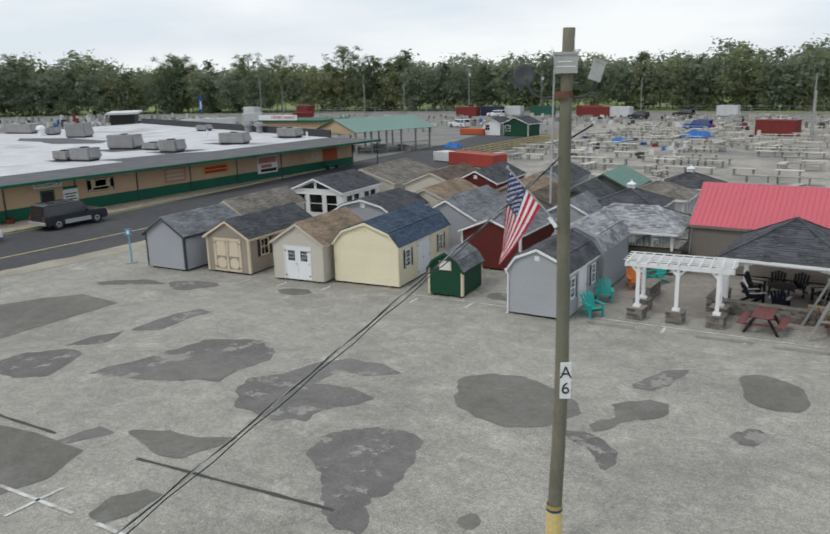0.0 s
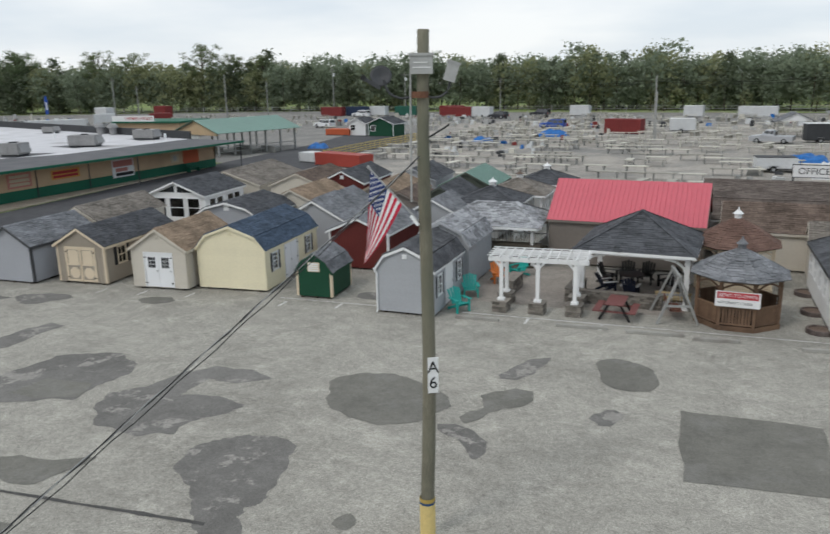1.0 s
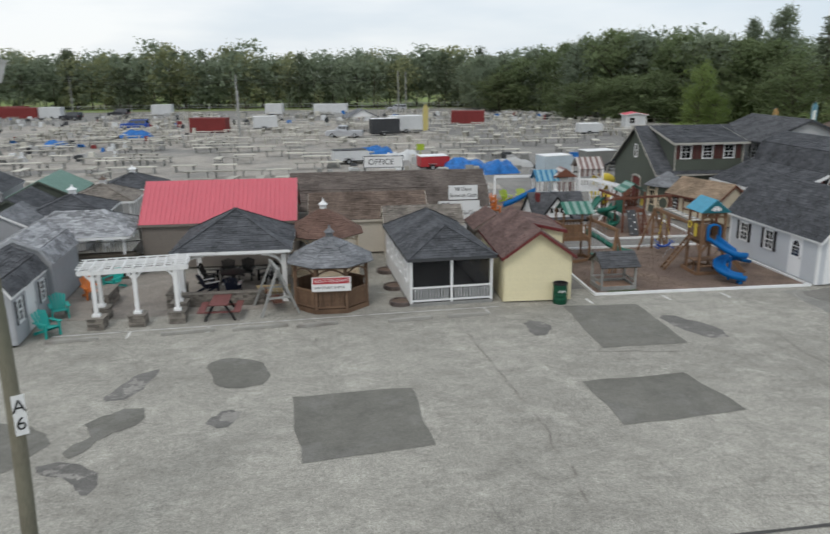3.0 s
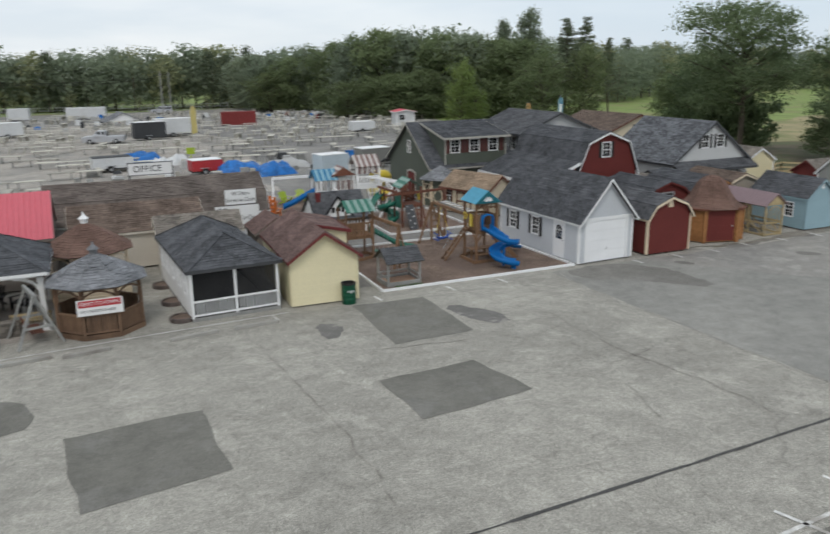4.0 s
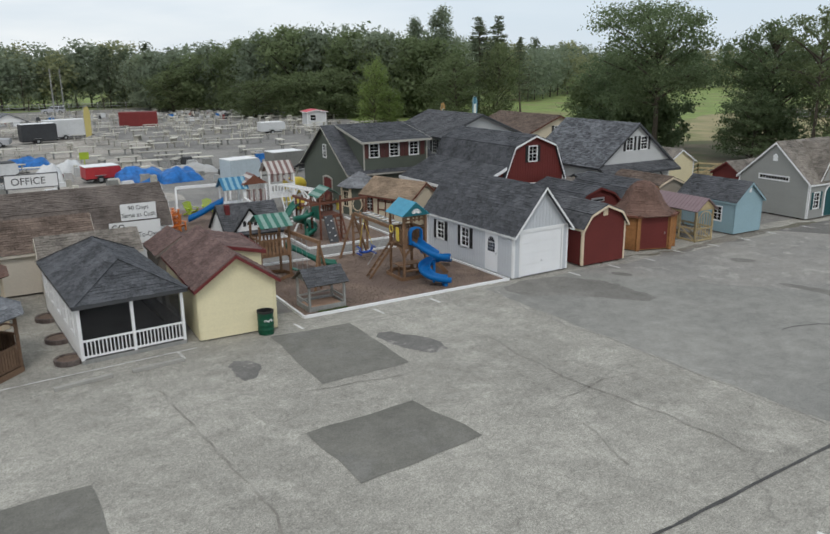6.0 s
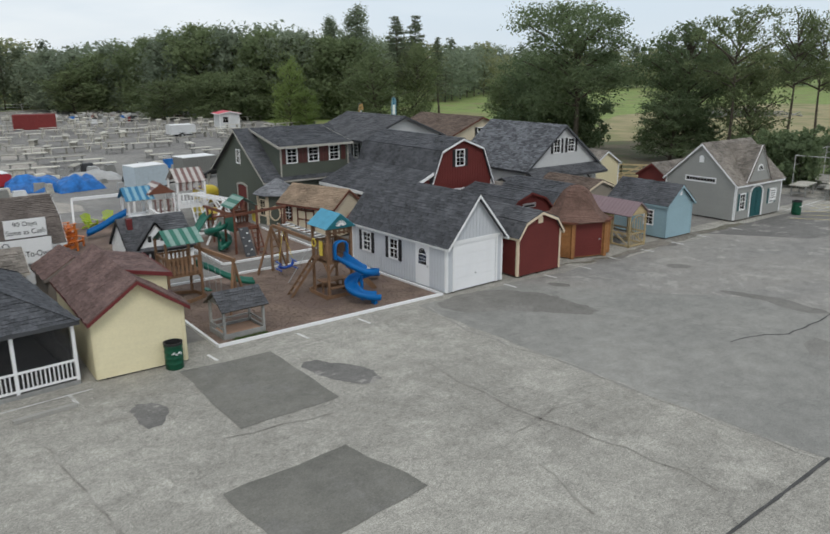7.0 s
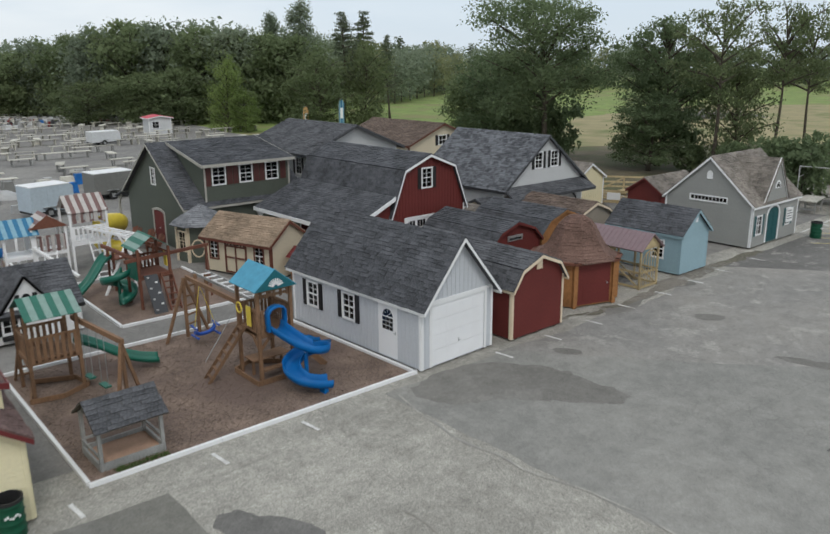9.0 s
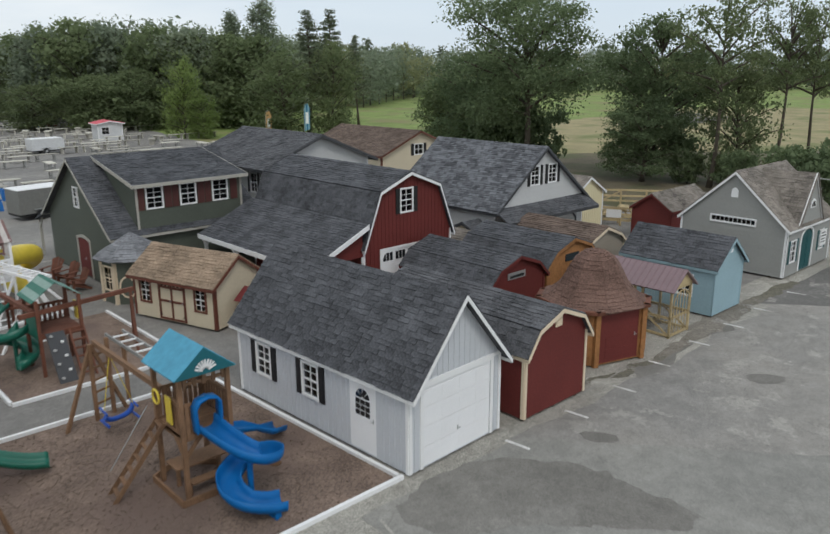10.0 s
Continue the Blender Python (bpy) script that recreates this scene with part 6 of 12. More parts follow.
def stone_block(x, y, hx, hy, h, rnd2, label, name="stone_pier", group="stone piers under the pergola"):
    """Rough stones laid in courses round a core."""
    t = thing(name, label, "stone pier" if name == "stone_pier" else "garden wall", x, y, 0, 0, group)
    part("core", Shape().box(-hx + 0.06, -hy + 0.06, 0, hx - 0.06, hy - 0.06, h - 0.01), STONE, t)
    z = 0.0
    while z < h - 0.03:
        ch = min(rnd2.uniform(0.09, 0.15), h - z)
        for axis in (0, 1):
            L_, O_ = (hx, hy) if axis == 0 else (hy, hx)
            for sg in (-1, 1):
                a = -L_ + (0.0 if axis == 0 else 0.08)
                end = L_ - (0.0 if axis == 0 else 0.08)
                while a < end - 0.02:
                    b = min(end, a + rnd2.uniform(0.16, 0.34))
                    o = O_ - rnd2.uniform(0, 0.025)
                    i0, i1 = (O_ - 0.09) * sg, o * sg
                    lo, hi = min(i0, i1), max(i0, i1)
                    if axis == 0:
                        part("stone", Shape().box(a + 0.005, lo, z + 0.005, b - 0.005, hi, z + ch - 0.005), STONE, t)
                    else:
                        part("stone", Shape().box(lo, a + 0.005, z + 0.005, hi, b - 0.005, z + ch - 0.005), STONE, t)
                    a = b
        z += ch
    part("cap_stone", Shape().box(-hx - 0.02, -hy - 0.02, h - 0.03, hx + 0.02, hy + 0.02, h), STONE, t)
    return t


def adirondack(x, y, turn, mat, label, group="", arms=None):
    """A slatted garden chair with a fanned back and broad arms."""
    t = thing("garden_chair", label, "chair", x, y, 0, turn, group)
    for k in range(5):
        xx = -0.24 + 0.12 * k
        top = 1.0 - 0.05 * abs(k - 2)
        part("back_slat", Shape().beam((xx * 0.85, 0.22, 0.3), (xx * 1.15, 0.52, top), 0.1, 0.025, up=(0, 1, 0)), mat, t)
    for k in range(5):
        part("seat_slat", Shape().box(-0.28, -0.3 + 0.11 * k, 0.385 - 0.018 * k, 0.28, -0.2 + 0.11 * k, 0.405 - 0.018 * k), mat, t)
    for sg in (-1, 1):
        part("arm", Shape().box(sg * 0.33 - 0.07, -0.36, 0.56, sg * 0.33 + 0.07, 0.36, 0.585), arms or mat, t)
        part("leg", Shape().box(sg * 0.31 - 0.03, -0.3, 0, sg * 0.31 + 0.03, -0.2, 0.56), mat, t)
        part("leg", Shape().beam((sg * 0.27, -0.28, 0.36), (sg * 0.27, 0.55, 0.05), 0.03, 0.11), mat, t)
    return t


def picnic_table(x, y, turn, mat, label, group="", w=1.8, legs=None):
    t = thing("picnic_table", label, "picnic table", x, y, 0, turn, group)
    for k in range(5):
        part("top_plank", Shape().box(-w / 2, -0.37 + 0.15 * k, 0.72, w / 2, -0.23 + 0.15 * k, 0.76), mat, t)
    for sg in (-1, 1):
        part("bench", Shape().box(-w / 2, sg * 0.72 - 0.14, 0.42, w / 2, sg * 0.72 + 0.14, 0.46), mat, t)
        xx = sg * w * 0.34
        for s2 in (-1, 1):
            part("leg", Shape().beam((xx, s2 * 0.2, 0.72), (xx, s2 * 0.62, 0.0), 0.04, 0.1), legs or mat, t)
        part("cross_beam", Shape().box(xx - 0.02, -0.82, 0.34, xx + 0.02, 0.82, 0.42), mat, t)
        part("cross_beam", Shape().box(xx + 0.021, -0.36, 0.64, xx + 0.06, 0.36, 0.72), mat, t)
    return t


def a_frame_swing(x, y):
    t = thing("swing_bench", "weathered grey timber A-frame holding a brown bench swing", "swing", x, y, 0, 105)
    for xx in (-0.85, 0.85):
        for sg in (-1, 1):
            part("leg", Shape().beam((xx * 0.85, 0, 1.95), (xx * 1.05, sg * 0.8, 0), 0.09, 0.09), WOOD_G, t)
        part("cross_rail", Shape().beam((xx * 0.98, -0.5, 0.75), (xx * 0.98, 0.5, 0.75), 0.05, 0.09), WOOD_G, t)
    part("top_beam", Shape().beam((-0.95, 0, 1.95), (0.95, 0, 1.95), 0.1, 0.12), WOOD_G, t)
    for k in range(4):
        part("seat_slat", Shape().box(-0.6, -0.24 + 0.12 * k, 0.44, 0.6, -0.14 + 0.12 * k, 0.465), WOOD_R, t)
    for k in range(8):
        part("back_slat", Shape().beam((-0.55 + 0.157 * k, 0.24, 0.46), (-0.55 + 0.157 * k, 0.36, 0.92), 0.08, 0.02), WOOD_R, t)
    for xx in (-0.55, 0.55):
        for yy in (-0.2, 0.3):
            part("chain", Shape().tube([(xx, yy, 0.46), (xx, 0, 1.92)], 0.012, 5), STEEL, t)


def patio():
    rnd2 = random.Random(9)
    sheet("paver_patio", soften([(-12.6, 31.6), (-9.2, 31.0), (-0.9, 31.6), (-0.9, 38.2), (-12.6, 38.2)], 1, 0.1, 4), 0.013, YARD_P, "grey-brown gravelly yard around the pergola", "patio")
    wall_label = "low brown stacked stone garden wall before the pavilion"
    for x, y, hx, hy, h in ((-3.65, 32.42, 1.75, 0.2, 0.6), (-5.75, 33.2, 0.3, 1.0, 0.64), (-8.75, 33.2, 0.28, 0.85, 0.7), (-10.6, 37.0, 1.1, 0.25, 1.0)):
        stone_block(x, y, hx, hy, h, rnd2, wall_label, "garden_wall", "stone walls of the patio")
    picnic_table(-3.55, 30.75, 90, MAROON_P, "maroon plastic picnic table standing on the asphalt", w=1.5, legs=INK)
    a_frame_swing(-1.35, 31.5)
    for x, y, turn in ((-10.25, 31.55, 25), (-9.95, 29.35, 55)):
        adirondack(x, y, turn, TEAL_P, "turquoise plastic garden chair beside the grey shed")
    adirondack(-9.75, 34.3, 35, ORANGE_P, "orange plastic garden chair beside the pergola")
    adirondack(-9.2, 35.7, -30, TEAL_P, "turquoise plastic garden chair behind the pergola")
    for x, y, turn in ((-4.55, 34.4, 125), (-3.45, 34.0, 175)):
        adirondack(x, y, turn, NAVY, "navy garden chair with white arms under the pavilion", "chairs under the pavilion", VINYL)
    for x, y, turn in ((-4.75, 36.1, 80), (-3.95, 36.45, 5), (-3.1, 36.55, -8), (-2.1, 36.0, -60)):
        adirondack(x, y, turn, INK, "dark slatted garden chair under the pavilion", "chairs under the pavilion")
    part_t = thing("dining_table", "round dark patio table under the pavilion", "table", -3.6, 35.25, 0, 0)
    part("tabletop", Shape().lathe([(0.001, 0.72), (0.6, 0.72), (0.6, 0.75), (0.001, 0.75)], 20), INK, part_t)
    part("pedestal", Shape().lathe([(0.3, 0.0), (0.3, 0.04), (0.05, 0.08), (0.05, 0.72)], 12), INK, part_t)
    t = thing("wooden_bench", "raw pine slatted bench before the pavilion", "bench", -1.55, 33.1, 0, 0)
    for k in range(3):
        part("slat", Shape().box(-0.75, 0.05, 0.2 + 0.16 * k, 0.75, 0.09, 0.31 + 0.16 * k), WOOD_Y, t)
    part("seat", Shape().box(-0.75, -0.35, 0.4, 0.75, 0.04, 0.44), WOOD_Y, t)
    for x in (-0.68, 0.68):
        part("leg", Shape().box(x - 0.04, -0.33, 0, x + 0.04, 0.09, 0.4), WOOD_Y, t)
    for k in range(3):
        q = thing("lumber_stack", "stack of weathered boards behind the pergola", "lumber", -10.2 + 0.15 * k, 37.75 + 0.9 * k, 0, 4)
        for i in range(7 - 2 * k):
            for j in range(3):
                part("board", Shape().box(-1.3 + 0.05 * j, -0.4 + 0.27 * j, 0.3 + 0.14 * i, 1.3 + 0.05 * i, -0.17 + 0.27 * j, 0.4 + 0.14 * i), WOOD_DARK, q)
        part("bearer", Shape().box(-1.0, -0.4, 0, -0.85, 0.4, 0.3), WOOD_DARK, q)
        part("bearer", Shape().box(0.85, -0.4, 0, 1.0, 0.4, 0.3), WOOD_DARK, q)
    for k, (x, y, r) in enumerate(((4.02, 31.5, 0.5), (3.96, 34.0, 0.52), (3.84, 36.9, 0.52))):
        t = thing("planter_ring", "low round brown brick planter ring filled with mulch", "planter", x, y, 0, 20 * k, "planter rings beside the screen house")
        part("soil", Shape().lathe([(0.001, 0.12), (r - 0.08, 0.12), (r - 0.08, 0.02)], 14), MULCH, t)
        for i in range(14):
            a0, a1 = math.tau * (i + 0.04) / 14, math.tau * (i + 0.96) / 14
            part("brick", Shape().prism([(rr * math.cos(a), rr * math.sin(a), 0.0) for rr, aa in ((r, (a0, a1)), (r - 0.1, (a1, a0))) for a in aa], (0, 0, 0.17)), BRICK_B, t)


BRICK_B = material("brown_ring_brick", (0.13, 0.105, 0.095), 0.9, 0.6, 1.35, 15, 3, 0.3, spread=0.6)
MAROON_P = material("maroon_plastic", (0.19, 0.075, 0.07), 0.6, 0.85, 1.12, 6, 1.2, 0.05, spread=0.15)
YARD_P = lot("gravelly_yard", (0.28, 0.25, 0.22), 71.0, crack=0.0, tone2=(0.33, 0.3, 0.265), grain=0.6)
NAVY = material("navy_plastic", (0.012, 0.016, 0.035), 0.8, 0.8, 1.2, 10, 2, 0.1)


def trash_barrel(x, y, label):
    t = thing("trash_barrel", label, "barrel", x, y, 0, 0)
    prof = [(0.29, 0.0), (0.3, 0.02)]
    for k in range(4):
        z = 0.2 * (k + 1)
        prof += [(0.3, z - 0.025), (0.315, z), (0.3, z + 0.025)]
    prof += [(0.3, 0.9), (0.315, 0.92), (0.29, 0.92), (0.285, 0.05), (0.001, 0.05)]
    part("drum", Shape().lathe(prof, 20), BARREL, t, smooth=True)
    part("liner", Shape().lathe([(0.32, 0.86), (0.325, 0.93), (0.28, 0.935), (0.27, 0.5), (0.001, 0.45)], 18), CABLE, t)
    s = Shape()
    for k in range(7):
        a0, a1 = math.radians(-118 + 9 * k), math.radians(-111 + 9 * k)
        z = 0.56 + 0.03 * math.sin(k * 1.7)
        s.hexa([(rr * math.cos(a), rr * math.sin(a), zz) for zz in (z, z + 0.05) for rr, a in ((0.301, a0), (0.301, a1), (0.3185, a1), (0.3185, a0))])
    part("scrawl", s, SIGN_W, t)


BARREL = material("green_drum_paint", (0.006, 0.075, 0.038), 0.5, 0.75, 1.15, 10, 1.5, 0.1)


def left_row():
    dd = dict(trim=CREAM_T, style="ovals")
    Shed("blue_grey_shed", "plain blue-grey panel shed with dark trim and grey shingles", "shed", -34.75, 25.83, 2.9, 4.7, 2.0, 2.9, P_BLUEGREY, DKGREY_T, R_GREY, turn=5.5, siding="none", over=0.12)
    s = Shed("taupe_shed", "taupe panel shed with cream double doors and dark roof", "shed", -30.9, 26.85, 2.88, 6.0, 2.03, 2.86, P_TAN, CREAM_T, R_CHAR, turn=7, siding="vert", over=0.12,
             openings={"front": [double_door(0.55, 0.14, 1.72, 1.72, P_TAN, **dd)], "right": [win(1.0, 0.95, 0.6, 0.8, shutters=INK, trim=CREAM_T, sash=CREAM_T, grid=(2, 2))]})
    q = Shape()
    f = s.f["front"]
    for k in (0, 1):
        for a, b in (((0.57 + 0.86 * k, 0.16), (0.57 + 0.86 * k, 1.84)), ((1.37 + 0.86 * k, 0.16), (1.37 + 0.86 * k, 1.84)), ((0.55 + 0.86 * k, 1.0), (1.41 + 0.86 * k, 1.0)), ((0.55 + 0.86 * k, 0.18), (1.41 + 0.86 * k, 0.18)), ((0.55 + 0.86 * k, 1.82), (1.41 + 0.86 * k, 1.82))):
            f.bar(q, a, b, 0.09, 0.001, 0.02)
    part("door_trim", q, CREAM_T, s.t)
    s = Shed("beige_shed", "beige vinyl shed with white glazed double doors and tan roof", "shed", -26.42, 27.37, 3.0, 4.8, 2.05, 3.0, P_BEIGE, P_BEIGE, R_TAN, turn=8.5, over=0.12, split=True, step=0.13,
             openings={"front": [double_door(0.72, 0.12, 1.5, 1.68, WHITE_D, lites=(3, 3, 0.95, 1.5, False))]})
    vent(s.t, s.f["front"], 1.5, 2.5, 0.2, 0.2, P_BEIGE)
    s = Shed("yellow_gambrel_shed", "pale yellow gambrel shed with slate blue roof and white door", "shed", -23.2, 28.4, 3.62, 6.1, 2.08, 3.16, P_YELLOW, P_YELLOW, R_BLUE, turn=8, kind="gambrel", knee=(0.5, 2.68), over=0.1, side_over=0.08, split=True, step=0.115, rake=P_YELLOW,
             openings={"right": [win(0.75, 0.95, 0.5, 0.78, shutters=DKGREY_T, grid=(2, 4)), double_door(2.1, 0.14, 1.5, 1.78, WHITE_D), win(4.75, 0.95, 0.5, 0.78, shutters=DKGREY_T, grid=(2, 4))]})
    vent(s.t, s.f["front"], 1.81, 2.72, 0.2, 0.2, P_YELLOW)
    s = Shed("green_shed", "small dark green gambrel shed with cream corner boards", "shed", -17.8, 28.73, 1.76, 2.35, 1.3, 2.1, P_GREEN, CREAM_T, R_GREY, turn=7, kind="gambrel", knee=(0.28, 1.72), over=0.1, side_over=0.06, siding="none", rake=P_GREEN)
    f = s.f["front"]
    v = part("louvre_vent", f.slab(Shape(), 0.58, 1.28, 1.18, 1.72, 0.0, 0.03), CREAM_T, s.t)
    for k in range(4):
        part("louvre", f.slab(Shape(), 0.63, 1.32 + 0.1 * k, 1.13, 1.38 + 0.1 * k, 0.031, 0.045), WHITE, v)
    s = Shed("grey_gambrel_shed", "grey vinyl gambrel shed with a white side door", "shed", -13.25, 28.0, 2.6, 4.1, 2.03, 2.95, P_GREY, P_GREY, R_DARK, turn=3, kind="gambrel", knee=(0.36, 2.55), over=0.1, side_over=0.08, split=True, step=0.115, rake=WHITE,
             openings={"right": [win(0.45, 0.85, 0.5, 0.8, shutters=DKGREY_T, grid=(2, 4)), door(1.5, 0.14, 1.1, 1.78, WHITE_D), win(3.2, 0.85, 0.5, 0.8, shutters=DKGREY_T, grid=(2, 4))]})
    vent(s.t, s.f["front"], 1.3, 2.45, 0.2, 0.2, WHITE)
    part("downspout", Shape().tube([(-0.1, -0.12, 2.0), (-0.04, -0.1, 1.85), (0.02, -0.06, 1.75), (0.02, -0.06, 0.15), (0.02, -0.18, 0.05)], 0.04, 6), WHITE, s.t)
    Shed("grey_shed", "long grey panel shed with a pale grey shingle roof", "shed", -13.4, 32.4, 2.7, 4.0, 2.15, 3.2, P_GREY, P_GREY, R_LGREY, turn=3, kind="gambrel", knee=(0.36, 2.75), siding="vert", over=0.1, side_over=0.08)


def inner_rows():
    """The sheds of the rows behind, of which mostly the roofs show."""
    mk = lambda label, x, y, w, d, e, r, wm, tm, rm, turn=7, **k: Shed("display_shed", label, "shed", x, y, w, d, e, r, wm, tm, rm, turn=turn, group="sheds in the rows behind", **k)  # noqa: E731
    mk("shed with a grey-brown shingle roof beside the road", -36.2, 31.6, 3.0, 6.2, 2.05, 2.9, P_BEIGE, P_BEIGE, R_TAUPE, siding="none")
    s = mk("white sunroom cottage with tall windows and dark roof", -37.6, 40.6, 4.6, 5.2, 2.25, 3.15, P_WHITEW, WHITE, R_CHAR, siding="none", over=0.25,
           openings={"front": [win(0.5, 0.7, 0.9, 1.3, grid=(1, 2)), win(1.75, 0.7, 1.1, 1.3, grid=(1, 2)), win(3.2, 0.7, 0.9, 1.3, grid=(1, 2))], "right": [win(0.5, 0.8, 0.8, 1.1, grid=(1, 2)), win(1.45, 0.8, 0.8, 1.1, grid=(1, 2)), win(2.9, 0.8, 0.8, 1.1, grid=(1, 2)), win(3.85, 0.8, 0.8, 1.1, grid=(1, 2))]})
    for sg in (0, 1):
        f = s.f["front"]
        ring = [(2.18, 2.42), (0.95, 2.42), (2.18, 2.9)] if sg == 0 else [(2.42, 2.42), (3.65, 2.42), (2.42, 2.9)]
        part("gable_window", Shape().prism([f.at(u, z, 0.003) for u, z in (ring if sg else ring[::-1])], f.n * 0.02), BLACKGLASS, s.t)
    s = mk("blue-grey gambrel shed with white rake boards", -29.6, 36.1, 4.2, 4.6, 2.0, 2.8, P_BLUEGREY, P_BLUEGREY, R_CHAR, kind="gambrel", knee=(0.7, 2.45), siding="none", over=0.2, rake=WHITE)
    vent(s.t, s.f["front"], 2.1, 2.3, 0.35, 0.4, WHITE)
    mk("beige shed with a brown-grey roof at the row's end", -38.6, 46.6, 5.6, 8.6, 2.1, 3.1, P_BEIGE, P_BEIGE, R_TAUPE, turn=10)
    mk("beige shed with a brown shingle roof", -32.2, 47.8, 4.4, 6.4, 2.1, 3.0, P_BEIGE, P_BEIGE, R_BROWN)
    mk("beige shed with a tan shingle roof", -28.1, 41.3, 3.7, 5.6, 2.0, 2.85, P_BEIGE, P_BEIGE, R_TAN)
    s = mk("barn red shed with a dark roof and white vent", -29.3, 50.4, 3.5, 6.4, 2.1, 2.95, P_RED, P_RED, R_CHAR, rake=WHITE, siding="vert")
    vent(s.t, s.f["front"], 1.75, 2.35, 0.28, 0.28, WHITE)
    mk("blue-grey shed with weathered roof and white rakes", -23.5, 36.5, 3.7, 6.0, 2.1, 3.1, P_BLUEGREY, P_BLUEGREY, R_GREY, rake=WHITE, siding="none", turn=6)
    mk("barn red shed with a weathered grey roof", -19.2, 34.2, 3.4, 5.2, 2.05, 2.75, P_RED, WHITE, R_GREY, siding="vert", turn=4)
    mk("weathered grey roofed shed behind the red one", -17.4, 40.2, 3.3, 3.6, 2.05, 2.9, P_GREY, WHITE, R_GREY, turn=4, siding="none")
    mk("shed with a tan shingle roof in the middle row", -24.0, 45.9, 4.0, 5.2, 2.0, 2.9, P_TAN, P_TAN, R_TAN)
    mk("shed with a brown shingle roof in the middle row", -21.0, 43.4, 3.2, 4.4, 1.95, 2.7, P_BROWNW, P_BROWNW, R_BROWN)
    mk("shed with a charcoal shingle roof in the middle row", -18.8, 45.2, 3.0, 4.8, 2.0, 2.85, P_SAGE, P_SAGE, R_CHAR, turn=5)
    mk("olive shed with a sea green metal roof", -19.6, 51.0, 4.0, 5.6, 2.1, 3.1, P_SAGE, P_SAGE, R_GREENM, metal=True, siding="none", turn=5)
    mk("shed with a charcoal roof in the back row", -24.6, 53.2, 3.6, 5.6, 2.1, 2.95, P_GREY, P_GREY, R_CHAR)
    mk("shed with a weathered grey roof in the back row", -24.9, 40.6, 1.9, 3.2, 1.9, 2.5, P_GREY, WHITE, R_GREY, siding="none")
    # hip-roofed porch houses
    t = thing("porch_house", "grey hip-roofed summer house with a white railing", "summer house", -13.9, 37.2, 0, 3)
    part("deck", Shape().box(0.0, 0.0, 0.0, 5.0, 4.4, 0.15), WOOD_DARK, t)
    for x in (0.1, 2.5, 4.9):
        for y in (0.1, 4.3):
            part("post", Shape().beam((x, y, 0.15), (x, y, 2.2), 0.11, 0.11), WHITE, t)
    balustrade(t, (0.1, 4.3), (4.9, 4.3), 0.25, 1.0, WHITE, 0.16)
    balustrade(t, (4.9, 0.1), (4.9, 4.3), 0.25, 1.0, WHITE, 0.16)
    hip_roof(t, 0, 0, 5.0, 4.4, 2.2, 3.15, R_LGREY, over=0.25, ridge=2.2, along="x")
    for k, (x, y, rm) in enumerate(((-15.4, 43.2, R_CHAR), (-14.8, 47.2, R_TAUPE), (-14.2, 52.2, R_CHAR))):
        t = thing("porch_house", "dark hip-roofed summer house with white posts and cupola", "summer house", x, y, 0, 3)
        part("wall", Shape().box(0.2, 0.4, 0.1, 2.6, 3.2, 2.3), P_LIGHT, t)
        for yy in (0.1, 1.2, 2.3, 3.4):
            part("post", Shape().beam((3.7, yy, 0), (3.7, yy, 2.3), 0.12, 0.12), WHITE, t)
            part("post", Shape().beam((0.1, yy, 0), (0.1, yy, 2.3), 0.12, 0.12), WHITE, t)
        balustrade(t, (3.7, 0.1), (3.7, 3.4), 0.3, 0.95, WHITE, 0.18)
        part("beam", Shape().box(3.62, 0.0, 2.12, 3.78, 3.5, 2.3), WHITE, t)
        hip_roof(t, 0, 0, 3.8, 3.5, 2.3, 3.2, rm, over=0.25, ridge=0.5)
        part("cupola", Shape().box(1.72, 1.57, 3.1, 2.08, 1.93, 3.42), WHITE, t)
        part("cupola_roof", Shape().lathe([(0.32, 3.42), (0.06, 3.58), (0.02, 3.7), (0.001, 3.71)], 8, (1.9, 1.75, 0)), (WHITE, R_BROWN, WHITE)[k], t)
    # the row behind the pavilion
    s = Shed("red_roof_shed", "long grey-brown building with a bright red metal roof", "shed", -0.75, 39.0, 4.8, 7.7, 2.5, 4.22, P_BROWNW, P_BROWNW, R_RED, turn=90, siding="lap", metal=True, over=0.12, side_over=0.2)
    Shed("brown_long_shed", "long shed with brown shingle roof and beige walls", "shed", 6.35, 41.0, 3.1, 6.3, 2.05, 3.15, P_BEIGE, P_BEIGE, R_BROWN, turn=90, side_over=0.2)
    Shed("grey_roof_shed", "pale shed with a weathered taupe shingle roof", "shed", 8.0, 39.1, 1.85, 4.0, 2.05, 2.75, P_BEIGE, P_BEIGE, R_TAUPE, turn=90, side_over=0.15)
    s = Shed("sales_office", "long brown gambrel-roofed sales office with signs", "office", 10.5, 44.2, 4.6, 11.65, 2.0, 3.78, P_LIGHT, WHITE, R_OFFICE, turn=90, kind="gambrel", knee=(0.7, 2.98), side_over=0.15)
    f = s.f["left"]
